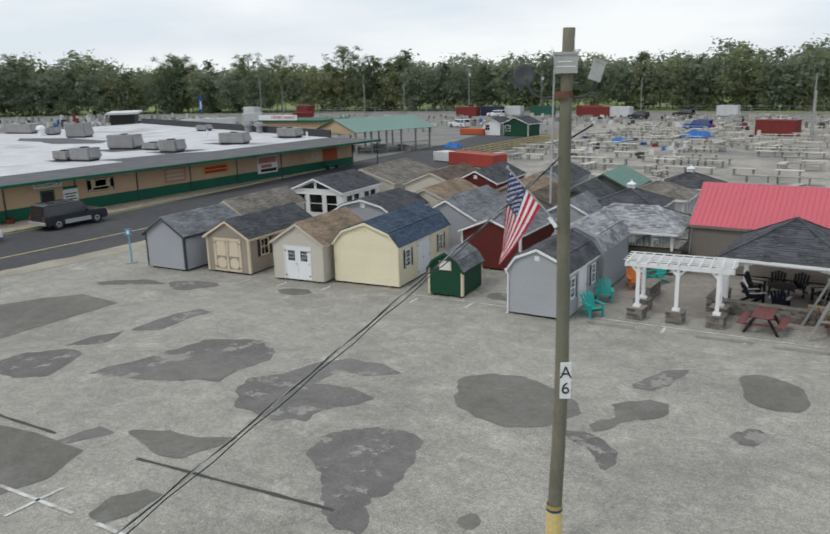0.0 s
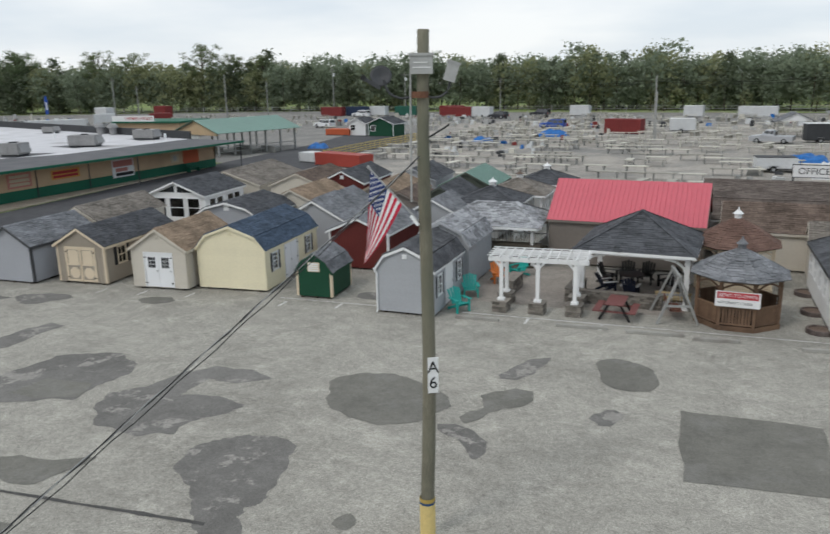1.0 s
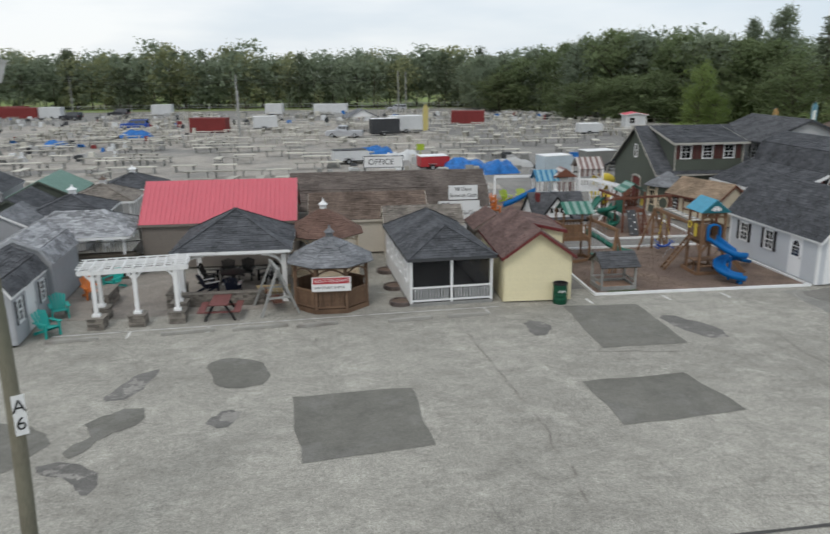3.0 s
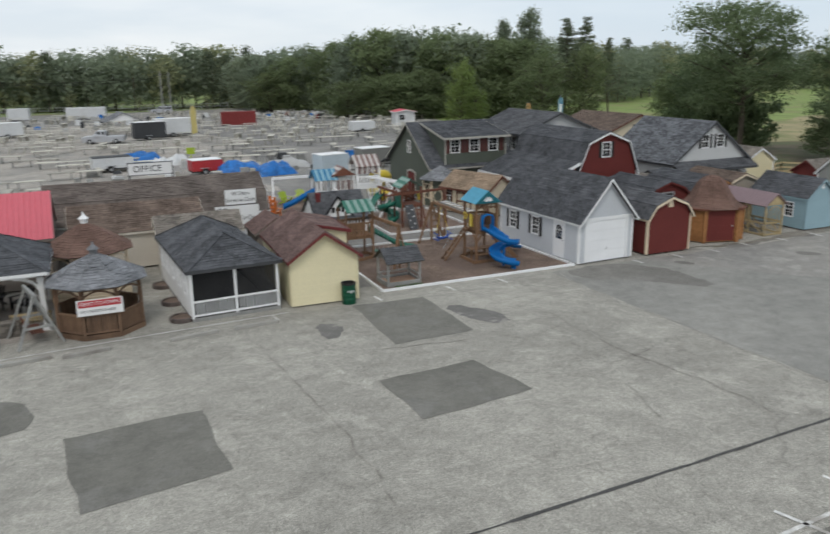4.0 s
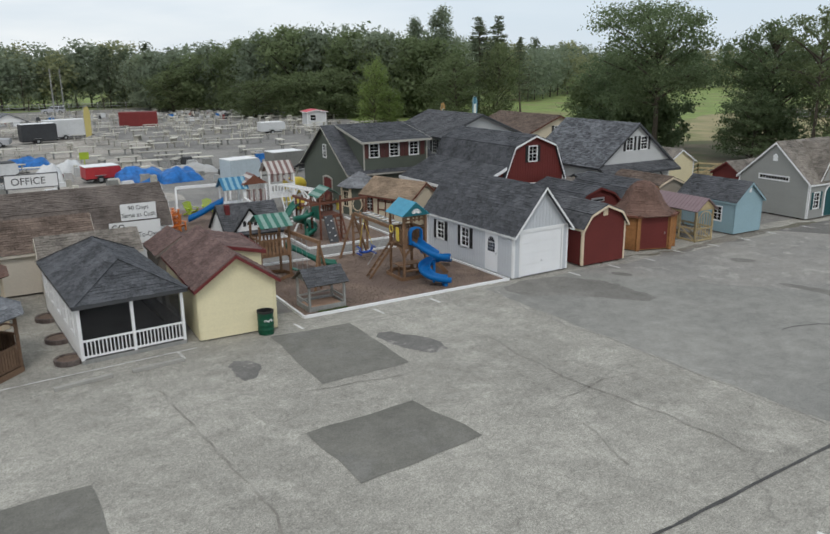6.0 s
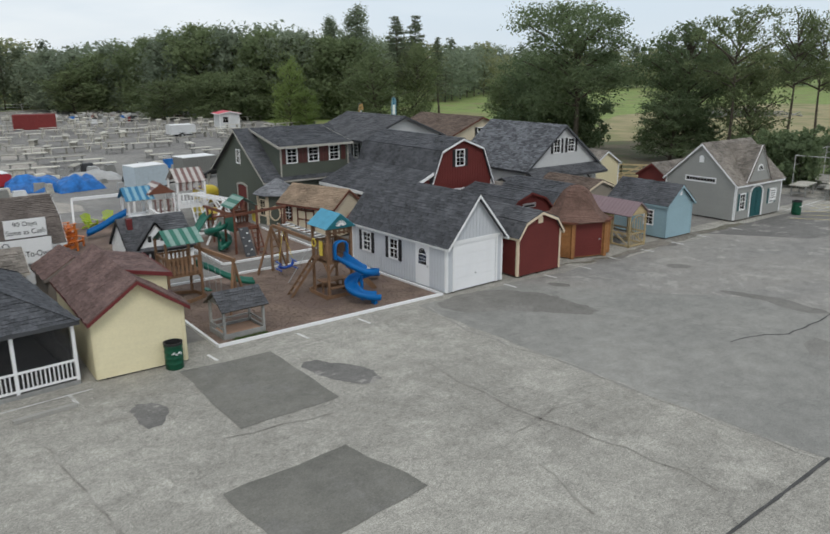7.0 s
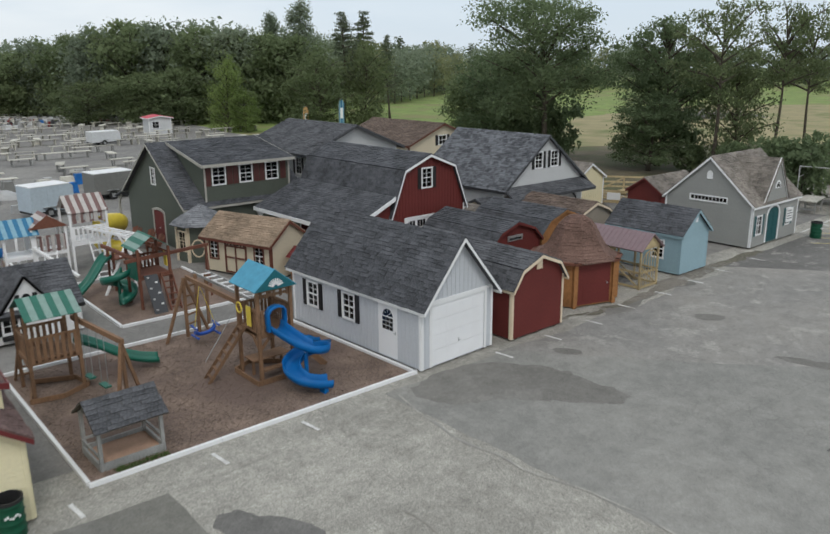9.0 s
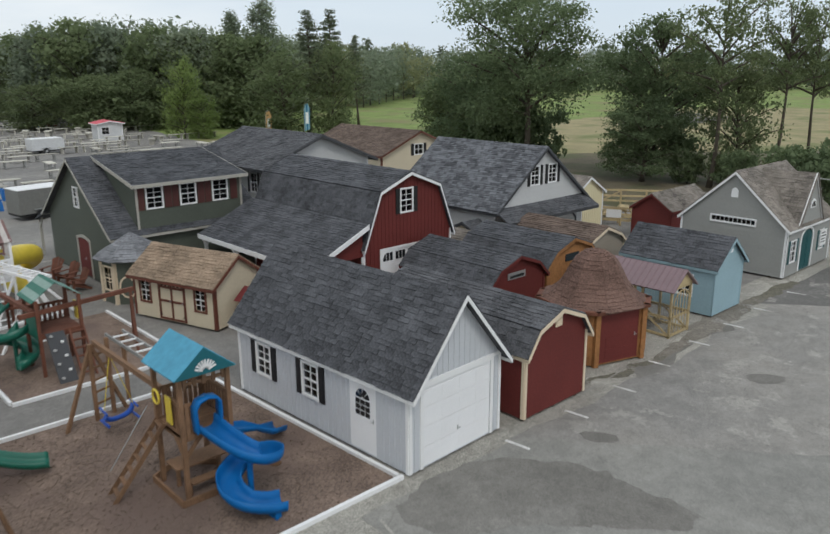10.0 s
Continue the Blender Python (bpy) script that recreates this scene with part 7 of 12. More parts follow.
    # signs on the office: the board over the ridge, the board on the roof, the board on the wall
    t = thing("office_sign", "white board reading OFFICE on posts above the roof ridge", "sign", 4.45, 46.5, 3.75, 0)
    part("board", Shape().box(-1.2, -0.03, 0.35, 1.2, 0.03, 1.0), SIGN_W, t)
    fr = Shape()
    for a in ((-1.24, 0.31, 1.24, 0.35), (-1.24, 1.0, 1.24, 1.04), (-1.24, 0.35, -1.2, 1.0), (1.2, 0.35, 1.24, 1.0)):
        fr.box(a[0], -0.04, a[1], a[2], 0.04, a[3])
    part("board_frame", fr, DKGREY_T, t)
    for x in (-1.15, 1.2):
        part("post", Shape().box(x - 0.04, 0.041, -0.1, x + 0.04, 0.1, 1.05), DKGREY_T, t)
    words("office_word", "OFFICE", 0.5, INK, t, (-0.15, -0.036, 0.66), width=1.55)
    t = thing("roof_sign", "white sign reading 90 Days Same as Cash on the roof slope", "sign", 8.98, 43.98, 2.38, 0)
    sl = math.degrees(math.atan2(0.7, 0.98))
    b = part("board", Shape().box(-0.87, -0.02, 0.0, 0.87, 0.02, 0.84), SIGN_W, t)
    for x in (-0.6, 0.6):
        part("bracket", Shape().beam((x, 0.02, 0.1), (x, 0.5, 0.1), 0.05, 0.05).beam((x, 0.02, 0.7), (x, 0.9, 0.7), 0.05, 0.05), DKGREY_T, t)
    words("days_line", "90 Days", 0.3, INK, b, (0, -0.026, 0.62), width=1.0)
    words("cash_line", "Same as Cash", 0.32, INK, b, (0, -0.026, 0.25), width=1.62)
    t = thing("wall_sign", "white sign reading GO Rent-To-Own on the office wall", "sign", 8.75, 44.02, 1.15, 0)
    b = part("board", Shape().box(-1.25, -0.02, 0.0, 1.25, 0.02, 1.15), SIGN_W, t)
    words("go_word", "GO", 0.42, INK, b, (-0.82, -0.026, 0.88), width=0.62)
    words("own_word", "Rent-To-Own", 0.38, INK, b, (0.3, -0.026, 0.42), width=1.75)


cream_sheds()
screen_house()
front_gazebo()
pavilion()
pergola()
patio()
trash_barrel(10.9, 30.65, "green steel drum used as a bin beside the cream shed")
trash_barrel(52.85, 31.1, "green steel drum standing by the grey cottage")
left_row()
inner_rows()


# ---- the larger buildings behind the garage ----
SHUT_R = material("dark_red_shutter", (0.08, 0.03, 0.026), 0.6, 0.85, 1.15, 14, 0.8, 0.05)
GREIGE_T = material("greige_trim", (0.4, 0.385, 0.34), 0.6, 0.9, 1.06, 30, 1.0, 0.05)


def dormer_house():
    s = Shed("dormer_house", "olive grey two-storey cottage with a long shed dormer and dark roof", "house", 24.4, 59.6, 8.3, 7.0, 2.65, 5.55, P_SAGE, GREIGE_T, R_CHAR, turn=-90, siding="none", over=0.3, side_over=0.3, base=0.06, corner=False,
             openings={"front": [win(3.85, 3.35, 0.5, 0.85, grid=(2, 4)), hole(3.7, 0.1, 1.5, 1.75)], "left": []})
    f = s.f["front"]
    q = Shape()
    f.slab(q, 3.72, 0.1, 5.18, 1.84, -0.06, -0.01)
    d = part("double_door", q, P_RED, s.t)
    handle(f, 4.5, 0.9, d)
    q = Shape()
    for a, b in (((3.66, 0.06), (3.66, 1.8)), ((5.24, 0.06), (5.24, 1.8))):
        f.bar(q, a, b, 0.12, 0.0, 0.04)
    for k in range(6):
        x0, x1 = 3.6 + 1.7 * k / 6, 3.6 + 1.7 * (k + 1) / 6
        f.bar(q, (x0, 1.82 + 0.16 * math.sin(math.pi * k / 6)), (x1, 1.82 + 0.16 * math.sin(math.pi * (k + 1) / 6)), 0.13, 0.0, 0.04)
    part("door_casing", q, GREIGE_T, s.t)
    # shed dormer on the side towards the lot
    t = s.t
    y0, y1, zt, xw = 1.05, 6.25, 4.72, 8.3
    face = Face((xw + 0.012, y0, 0), (0, 1, 0), (1, 0, 0))
    holes = [window(t, face, 0.52 + 1.6 * k, 3.62, 0.68, 0.88, grid=(2, 4)) for k in range(3)]
    wall(face, [(0, zt), (y1 - y0, zt)], holes, P_SAGE, t, base=2.3)
    for a, b in ((0.1, 0.4), (1.32, 1.66), (1.7, 2.0), (2.92, 3.26), (3.3, 3.6), (4.6, 4.95)):
        part("shutter", face.slab(Shape(), a, 3.55, b, 4.58, 0.0, 0.04), SHUT_R, t)
    part("corner_board", face.slab(Shape(), 0, 2.7, 0.1, zt, 0.0, 0.03), GREIGE_T, t)
    part("corner_board", face.slab(Shape(), y1 - y0 - 0.1, 2.3, y1 - y0, zt, 0.0, 0.03), GREIGE_T, t)
    for yy in (y0, y1 - 0.08):
        part("dormer_cheek", Shape().prism([(xw, yy, 2.7), (xw, yy, zt), (4.4, yy, 5.45)], (0, 0.08, 0)), P_SAGE, t)
    lo, hi = Vector((xw + 0.35, y0 - 0.2, zt - 0.02)), Vector((4.15, y0 - 0.2, 5.62))
    slope(t, lo, (0, 1, 0), hi - lo, [(0, 0), (y1 - y0 + 0.4, 0), (y1 - y0 + 0.4, (hi - lo).length), (0, (hi - lo).length)], R_CHAR, thick=0.07)
    part("fascia", Shape().box(xw + 0.35, y0 - 0.2, zt - 0.14, xw + 0.38, y1 + 0.2, zt + 0.01), GREIGE_T, t)
    for yy in (y0 - 0.225, y1 + 0.2):
        part("rake_board", Shape().hexa([(lo.x, yy, lo.z - 0.14), (lo.x, yy + 0.025, lo.z - 0.14), (hi.x, yy + 0.025, hi.z - 0.14), (hi.x, yy, hi.z - 0.14), (lo.x, yy, lo.z + 0.02), (lo.x, yy + 0.025, lo.z + 0.02), (hi.x, yy + 0.025, hi.z + 0.02), (hi.x, yy, hi.z + 0.02)]), GREIGE_T, t)
    # porch roof on the far side
    part("porch_roof", Shape().hexa([(-1.6, -0.3, 1.95), (-1.6, 7.2, 1.95), (0, 7.2, 2.5), (0, -0.3, 2.5), (-1.6, -0.3, 2.02), (-1.6, 7.2, 2.02), (0, 7.2, 2.57), (0, -0.3, 2.57)]), R_CHAR, t)
    part("porch_post", Shape().beam((-1.45, -0.1, 0), (-1.45, -0.1, 1.95), 0.12, 0.12), GREIGE_T, t)
    part("porch_brace", Shape().beam((-1.45, -0.1, 1.5), (-1.0, -0.1, 2.1), 0.08, 0.08), GREIGE_T, t)


def red_barn():
    s = Shed("red_barn", "barn red gambrel garage with white trim and a lean-to porch", "barn", 30.55, 42.0, 4.95, 8.2, 2.65, 5.42, P_RED, WHITE, R_CHAR, kind="gambrel", knee=(0.85, 4.78), siding="vert", over=0.2, side_over=0.12, base=0.06,
             openings={"front": [garage_door(0.98, 0.1, 2.75, 2.25, lites=True, arch=True), win(2.05, 3.85, 0.6, 0.9, shutters=INK, grid=(2, 4))]})
    t = s.t
    lo, hi = Vector((-2.75, 8.4, 2.32)), Vector((0.14, 8.4, 3.62))
    v = hi - lo
    slope(t, lo, (0, -1, 0), v, [(0, 0), (8.7, 0), (8.7, v.length), (0, v.length)], R_CHAR, thick=0.07)
    part("porch_fascia", Shape().box(-2.79, -0.3, 2.14, -2.755, 8.4, 2.34), WHITE, t)
    part("porch_rake", Shape().hexa([(-2.75, -0.33, 2.16), (0.1, -0.33, 3.44), (0.1, -0.302, 3.44), (-2.75, -0.302, 2.16), (-2.75, -0.33, 2.36), (0.1, -0.33, 3.64), (0.1, -0.302, 3.64), (-2.75, -0.302, 2.36)]), WHITE, t)
    for y in (0.1, 2.8, 5.5, 8.1):
        part("porch_post", Shape().beam((-2.55, y, 0), (-2.55, y, 2.2), 0.13, 0.13), WHITE, t)
        for sg in (-1, 1):
            q = Shape()
            for k in range(4):
                a0, a1 = math.pi / 2 * k / 4, math.pi / 2 * (k + 1) / 4
                q.beam((-2.55, y + sg * 0.6 * (1 - math.cos(a0)), 1.55 + 0.6 * math.sin(a0)), (-2.55, y + sg * 0.6 * (1 - math.cos(a1)), 1.55 + 0.6 * math.sin(a1)), 0.06, 0.09)
            part("porch_brace", q, WHITE, t)
    part("porch_gable", Shape().prism([(-0.02, -0.02, 2.3), (-2.4, -0.02, 2.3), (-0.02, -0.02, 3.4)][::-1], (0, 0.06, 0)), P_RED, t)


def grey_two_bay():
    s = Shed("two_bay_garage", "large light grey garage with two arched bays and dark roof", "garage", 39.1, 42.5, 7.0, 7.2, 2.95, 5.65, P_LIGHT, WHITE, R_SLATE, siding="lap", over=0.25, side_over=0.25, base=0.06, step=0.17, rake=DKGREY_T,
             openings={"front": [hole(0.55, 0.1, 2.6, 2.05), hole(3.85, 0.1, 2.6, 2.05), win(2.55, 3.9, 0.6, 0.85, shutters=INK, grid=(2, 4)), win(3.95, 3.9, 0.6, 0.85, shutters=INK, grid=(2, 4))]})
    f = s.f["front"]
    for u in (0.55, 3.85):
        d = part("garage_door", f.slab(Shape(), u + 0.01, 0.1, u + 2.59, 2.14, -0.07, -0.02), P_LIGHT, s.t)
        for i in range(4):
            part("panel", f.slab(Shape(), u + 0.12, 0.2 + 0.49 * i, u + 2.48, 0.56 + 0.49 * i, -0.02, -0.012), P_LIGHT, d)
        q = Shape()
        for a, b in (((u, 0.1), (u, 1.75)), ((u + 2.6, 0.1), (u + 2.6, 1.75)), ((u, 1.75), (u + 0.4, 2.15)), ((u + 0.4, 2.15), (u + 2.2, 2.15)), ((u + 2.2, 2.15), (u + 2.6, 1.75))):
            f.bar(q, a, b, 0.1, 0.002, 0.04)
        part("bay_casing", q, DKGREY_T, s.t)
    lo, hi = f.at(-0.15, 2.45, 0.95), f.at(-0.15, 3.0, 0.0)
    slope(s.t, lo, f.u, hi - lo, [(0, 0), (7.3, 0), (7.3, (hi - lo).length), (0, (hi - lo).length)], R_DARK, thick=0.06)
    part("skirt_fascia", f.slab(Shape(), -0.15, 2.3, 7.15, 2.45, 0.93, 0.96), DKGREY_T, s.t)


def other_buildings():
    Shed("two_storey_garage", "pale grey two-storey garage with dark eaves", "garage", 33.1, 53.0, 6.8, 7.4, 4.6, 6.0, P_LIGHT, WHITE, R_DARK, siding="lap", over=0.4, side_over=0.45, rake=DKGREY_T, step=0.17, base=0.06,
         openings={"left": [win(5.9, 3.2, 0.6, 0.95, shutters=INK, grid=(2, 4)), win(2.2, 3.2, 0.6, 0.95, shutters=INK, grid=(2, 4))], "front": [garage_door(0.5, 0.1, 2.6, 2.2), garage_door(3.7, 0.1, 2.6, 2.2)]})
    s = Shed("brown_barn", "beige barn with a brown shingle roof behind the garages", "barn", 46.9, 60.0, 7.2, 9.0, 3.5, 4.95, P_SAND, BROWN_T, R_BROWN, siding="none", over=0.3, side_over=0.3, base=0.06,
             openings={"front": [win(3.2, 3.3, 0.8, 0.7, shutters=INK, grid=(2, 2))]})
    Shed("beige_shed", "small beige gambrel shed with a white door between the garages", "shed", 37.95, 44.6, 2.05, 1.05, 1.6, 2.35, P_SAND, P_SAND, R_DARK, turn=-90, kind="gambrel", knee=(0.3, 2.02), siding="none", rake=DKGREY_T, over=0.06, side_over=0.08,
         openings={"front": [door(0.45, 0.1, 1.1, 1.6, WHITE_D)]})
    Shed("pale_yellow_shed", "pale yellow shed beside the two-bay garage", "shed", 48.3, 44.6, 3.0, 5.2, 2.3, 3.2, P_CREAM, WHITE, R_TAUPE, siding="vert", base=0.06)
    s = Shed("red_gambrel_shed", "low barn red gambrel shed with a dark roof", "shed", 32.0, 36.6, 3.2, 4.6, 1.9, 2.78, P_RED, P_RED, R_CHAR, kind="gambrel", knee=(0.5, 2.4), siding="none", over=0.15)
    part("vent_strip", s.f["front"].slab(Shape(), 1.0, 1.95, 2.0, 2.2, 0.0, 0.03), STEEL, s.t)
    part("vent_strip", s.f["front"].slab(Shape(), 1.1, 2.0, 1.9, 2.1, 0.031, 0.04), BLACKGLASS, s.t)
    s = Shed("orange_gambrel_shed", "orange-stained gambrel shed with a dark roof", "shed", 35.75, 36.9, 3.3, 4.6, 1.9, 2.8, WOOD_O, WOOD_O, R_CHAR, kind="gambrel", knee=(0.5, 2.4), siding="none", over=0.15)
    part("vent_strip", s.f["front"].slab(Shape(), 1.2, 1.9, 2.1, 2.2, 0.0, 0.03), BLACKGLASS, s.t)
    Shed("brown_gambrel_shed", "taupe gambrel shed with a brown roof", "shed", 39.0, 37.4, 3.1, 4.2, 1.9, 2.7, P_TAN, CREAM_T, R_BROWN, kind="gambrel", knee=(0.5, 2.3), siding="none", over=0.15)
    Shed("tiny_cream_shed", "tiny cream shed with white doors", "shed", 36.5, 42.0, 1.6, 1.9, 1.6, 2.2, P_SAND, BROWN_T, R_TAUPE, siding="none", over=0.12, openings={"front": [double_door(0.3, 0.12, 1.0, 1.4, WHITE_D)]})
    Shed("small_red_shed", "small dark red shed with a brown shingle roof", "shed", 50.4, 42.0, 2.4, 4.6, 1.8, 2.6, P_RED, P_RED, R_TAUPE, turn=-90, siding="lap", over=0.15)
    # half-timbered garden shed with its doors to the play beds
    s = Shed("garden_shed", "sand coloured garden shed with brown trim and tan shingles", "shed", 26.05, 48.72, 2.5, 4.28, 1.85, 2.7, P_SAND, BROWN_T, R_TAN, turn=198.1, siding="none", over=0.15, side_over=0.25, single=0,
             openings={"right": [win(0.4, 0.75, 0.5, 0.85, trim=BROWN_T, grid=(2, 4)), double_door(1.42, 0.14, 1.3, 1.6, P_SAND, lites=None, trim=BROWN_T), win(3.3, 0.75, 0.5, 0.85, trim=BROWN_T, grid=(2, 4))]})
    f = s.f["right"]
    q = Shape()
    for a, b in (((1.42, 0.14), (1.42, 1.74)), ((2.07, 0.14), (2.07, 1.74)), ((2.72, 0.14), (2.72, 1.74)), ((1.42, 0.9), (2.72, 0.9)), ((1.42, 0.18), (2.72, 0.18)), ((1.42, 1.45), (2.72, 1.45))):
        f.bar(q, a, b, 0.08, 0.004, 0.035)
    part("door_trim", q, BROWN_T, s.t)
    for k in range(6):
        u = 1.5 + 0.2 * k + (0.04 if k > 2 else 0)
        part("door_pane", f.slab(Shape(), u, 1.5, u + 0.13, 1.66, 0.0, 0.01), BLACKGLASS, s.t)
    # little hexagonal hut
    t = thing("corner_hut", "small olive hut with a grey hexagonal roof", "hut", 24.75, 50.55, 0, 10)
    pts = [Vector((1.25 * math.cos(math.tau * k / 8 + math.pi / 8), 1.25 * math.sin(math.tau * k / 8 + math.pi / 8), 0)) for k in range(8)]
    for k in range(8):
        a, b = pts[k], pts[(k + 1) % 8]
        u = (b - a).normalized()
        f = Face(a, u, Vector((u.y, -u.x, 0)))
        w = (b - a).length
        holes = [window(t, f, 0.22, 0.6, w - 0.44, 0.95, trim=CREAM_T, sash=CREAM_T, grid=(2, 3))] if k in (3, 5) else []
        wall(f, [(0, 1.9), (w, 1.9)], holes, P_SAGE, t)
        part("corner_post", Shape().beam(a, a + Vector((0, 0, 1.9)), 0.13, 0.13), CREAM_T, t)
        if k == 4:
            q = Shape()
            for i in range(12):
                a0, a1 = math.tau * i / 12, math.tau * (i + 1) / 12
                f.bar(q, (w / 2 + 0.32 * math.cos(a0), 0.75 + 0.45 * math.sin(a0)), (w / 2 + 0.32 * math.cos(a1), 0.75 + 0.45 * math.sin(a1)), 0.07, 0.0, 0.03)
            part("oval_trim", q, CREAM_T, t)
    octagon_roof(t, 0, 0, [(1.6, 1.9), (0.02, 2.85)], R_GREY)
    # orange hen house between the shed and the garage
    t = thing("hen_house", "small orange cedar hen house with red roof", "hen house", 26.6, 43.2, 0, 18)
    part("body", Shape().box(-0.5, -0.5, 0.3, 0.5, 0.7, 1.15), WOOD_O, t)
    part("roof", Shape().prism([(-0.65, -0.65, 1.12), (0.65, -0.65, 1.12), (0, -0.65, 1.55)], (0, 1.5, 0)), MAROON, t)
    for x in (-0.45, 0.45):
        for y in (-0.45, 0.65):
            part("leg", Shape().beam((x, y, 0), (x, y, 0.3), 0.07, 0.07), WOOD_O, t)
    # white cottage playhouse
    s = Shed("playhouse", "white playhouse with black shutters and dark shingle roof", "playhouse", 13.2, 46.1, 3.0, 3.1, 1.22, 2.5, P_WHITEW, WHITE, R_DARK, turn=-90, siding="vert", over=0.12, side_over=0.18, rake=INK,
             openings={"right": [win(0.42, 0.5, 0.48, 0.5, shutters=INK, grid=(2, 2), double=False), door(1.75, 0.1, 0.65, 1.05, WHITE_D)]})
    f = s.f["right"]
    gf = Face(f.o + Vector((0.02, 0, 0)), f.u, f.n)
    wall(gf, [(0.39, 1.24), (1.28, 2.42), (2.17, 1.24)], [], P_WHITEW, s.t, base=1.15)
    q = Shape()
    gf.bar(q, (0.26, 1.12), (1.28, 2.5), 0.09, 0.0, 0.1)
    gf.bar(q, (1.28, 2.5), (2.3, 1.12), 0.09, 0.0, 0.1)
    part("rake_board", q, INK, s.t)
    part("gable_window", Shape().prism([gf.at(1.28 + 0.17 * math.cos(math.pi * k / 8), 1.62 + 0.24 * math.sin(math.pi * k / 8), 0.003) for k in range(9)], gf.n * 0.02), BLACKGLASS, s.t)
    for sg in (-1, 1):
        part("shutter", gf.slab(Shape(), 1.28 + sg * 0.3 - 0.08, 1.55, 1.28 + sg * 0.3 + 0.08, 1.85, 0.0, 0.03), INK, s.t)
    for side in (0, 1):
        a, b = gf.at(0.26 if side == 0 else 2.3, 1.12, 0.1), gf.at(1.28, 2.52, 0.1)
        v = b - a
        if side == 0:
            slope(s.t, a - gf.n * 1.6, gf.n, v, [(1.6, 0), (1.6, v.length), (0.0, v.length)], R_DARK, thick=0.05)
        else:
            slope(s.t, a, -gf.n, v, [(0, 0), (1.6, v.length), (0, v.length)], R_DARK, thick=0.05)
    part("chimney", Shape().box(1.85, 0.25, 1.9, 2.1, 0.5, 2.62), MAROON, s.t)
    part("flower_box", f.slab(Shape(), 0.32, 0.26, 1.02, 0.4, 0.03, 0.2), INK, s.t)


dormer_house()
red_barn()
grey_two_bay()
other_buildings()


# ---- playground ----
GREEN_S = striped("green_white_canvas", (0.02, 0.13, 0.09), (0.2, 0.3, 0.26), 0.2)
BLUE_S = striped("blue_striped_canvas", (0.02, 0.15, 0.28), (0.2, 0.36, 0.44), 0.2)
RED_S = striped("red_white_canvas", (0.17, 0.095, 0.085), (0.46, 0.43, 0.4), 0.2)


def trough(path, width, wall_h, mat, name, parent, thick=0.03):
    """An open slide chute along a path of points."""
    path = [Vector(p) for p in path]
    sec = [(-0.5, 1.0), (-0.47, 0.45), (-0.36, 0.08), (-0.15, 0.0), (0.15, 0.0), (0.36, 0.08), (0.47, 0.45), (0.5, 1.0)]
    rows_in, rows_out = [], []
    for i, p in enumerate(path):
        way = path[min(i + 1, len(path) - 1)] - path[max(i - 1, 0)]
        way.z = 0
        way.normalize()
        side = Vector((way.y, -way.x, 0))
        rows_in.append([p + side * a * width + Vector((0, 0, b * wall_h)) for a, b in sec])
        rows_out.append([p + side * a * (width + 2 * thick) + Vector((0, 0, b * wall_h - (thick if b < 0.9 else -0.015))) for a, b in sec])
    s = Shape()
    for r_in, r_out in zip(rows_in, rows_out):
        pass
    loops = [r_in + r_out[::-1] for r_in, r_out in zip(rows_in, rows_out)]
    s.strip(loops, close=True)
    n = len(loops[0])
    s.f.append(tuple(range(n - 1, -1, -1)))
    s.f.append(tuple(range(len(s.v) - n, len(s.v))))
    return part(name, s, mat, parent, smooth=True)


def smooth_path(pts, n=8):
    """A rounded path through the points."""
    pts = [Vector(p) for p in pts]
    pts = [pts[0] * 2 - pts[1]] + pts + [pts[-1] * 2 - pts[-2]]
    out = []
    for i in range(1, len(pts) - 2):
        a, b, c, d = pts[i - 1 : i + 3]
        for k in range(n):
            t = k / n
            out.append(0.5 * ((2 * b) + (c - a) * t + (2 * a - 5 * b + 4 * c - d) * t * t + (3 * b - a - 3 * c + d) * t * t * t))
    return out + [pts[-2]]


def ladder(parent, a, b, width, rungs, mat, rung_mat=None, side=None):
    a, b = Vector(a), Vector(b)
    way = b - a
    s = Vector(side) if side else Vector((way.y, -way.x, 0)).normalized()
    for sg in (-1, 1):
        part("ladder_rail", Shape().beam(a + s * sg * width / 2, b + s * sg * width / 2, 0.05, 0.1), mat, parent)
    for k in range(rungs):
        p = a.lerp(b, (k + 0.6) / rungs)
        part("rung", Shape().beam(p - s * width / 2, p + s * width / 2, 0.09, 0.04), rung_mat or mat, parent)


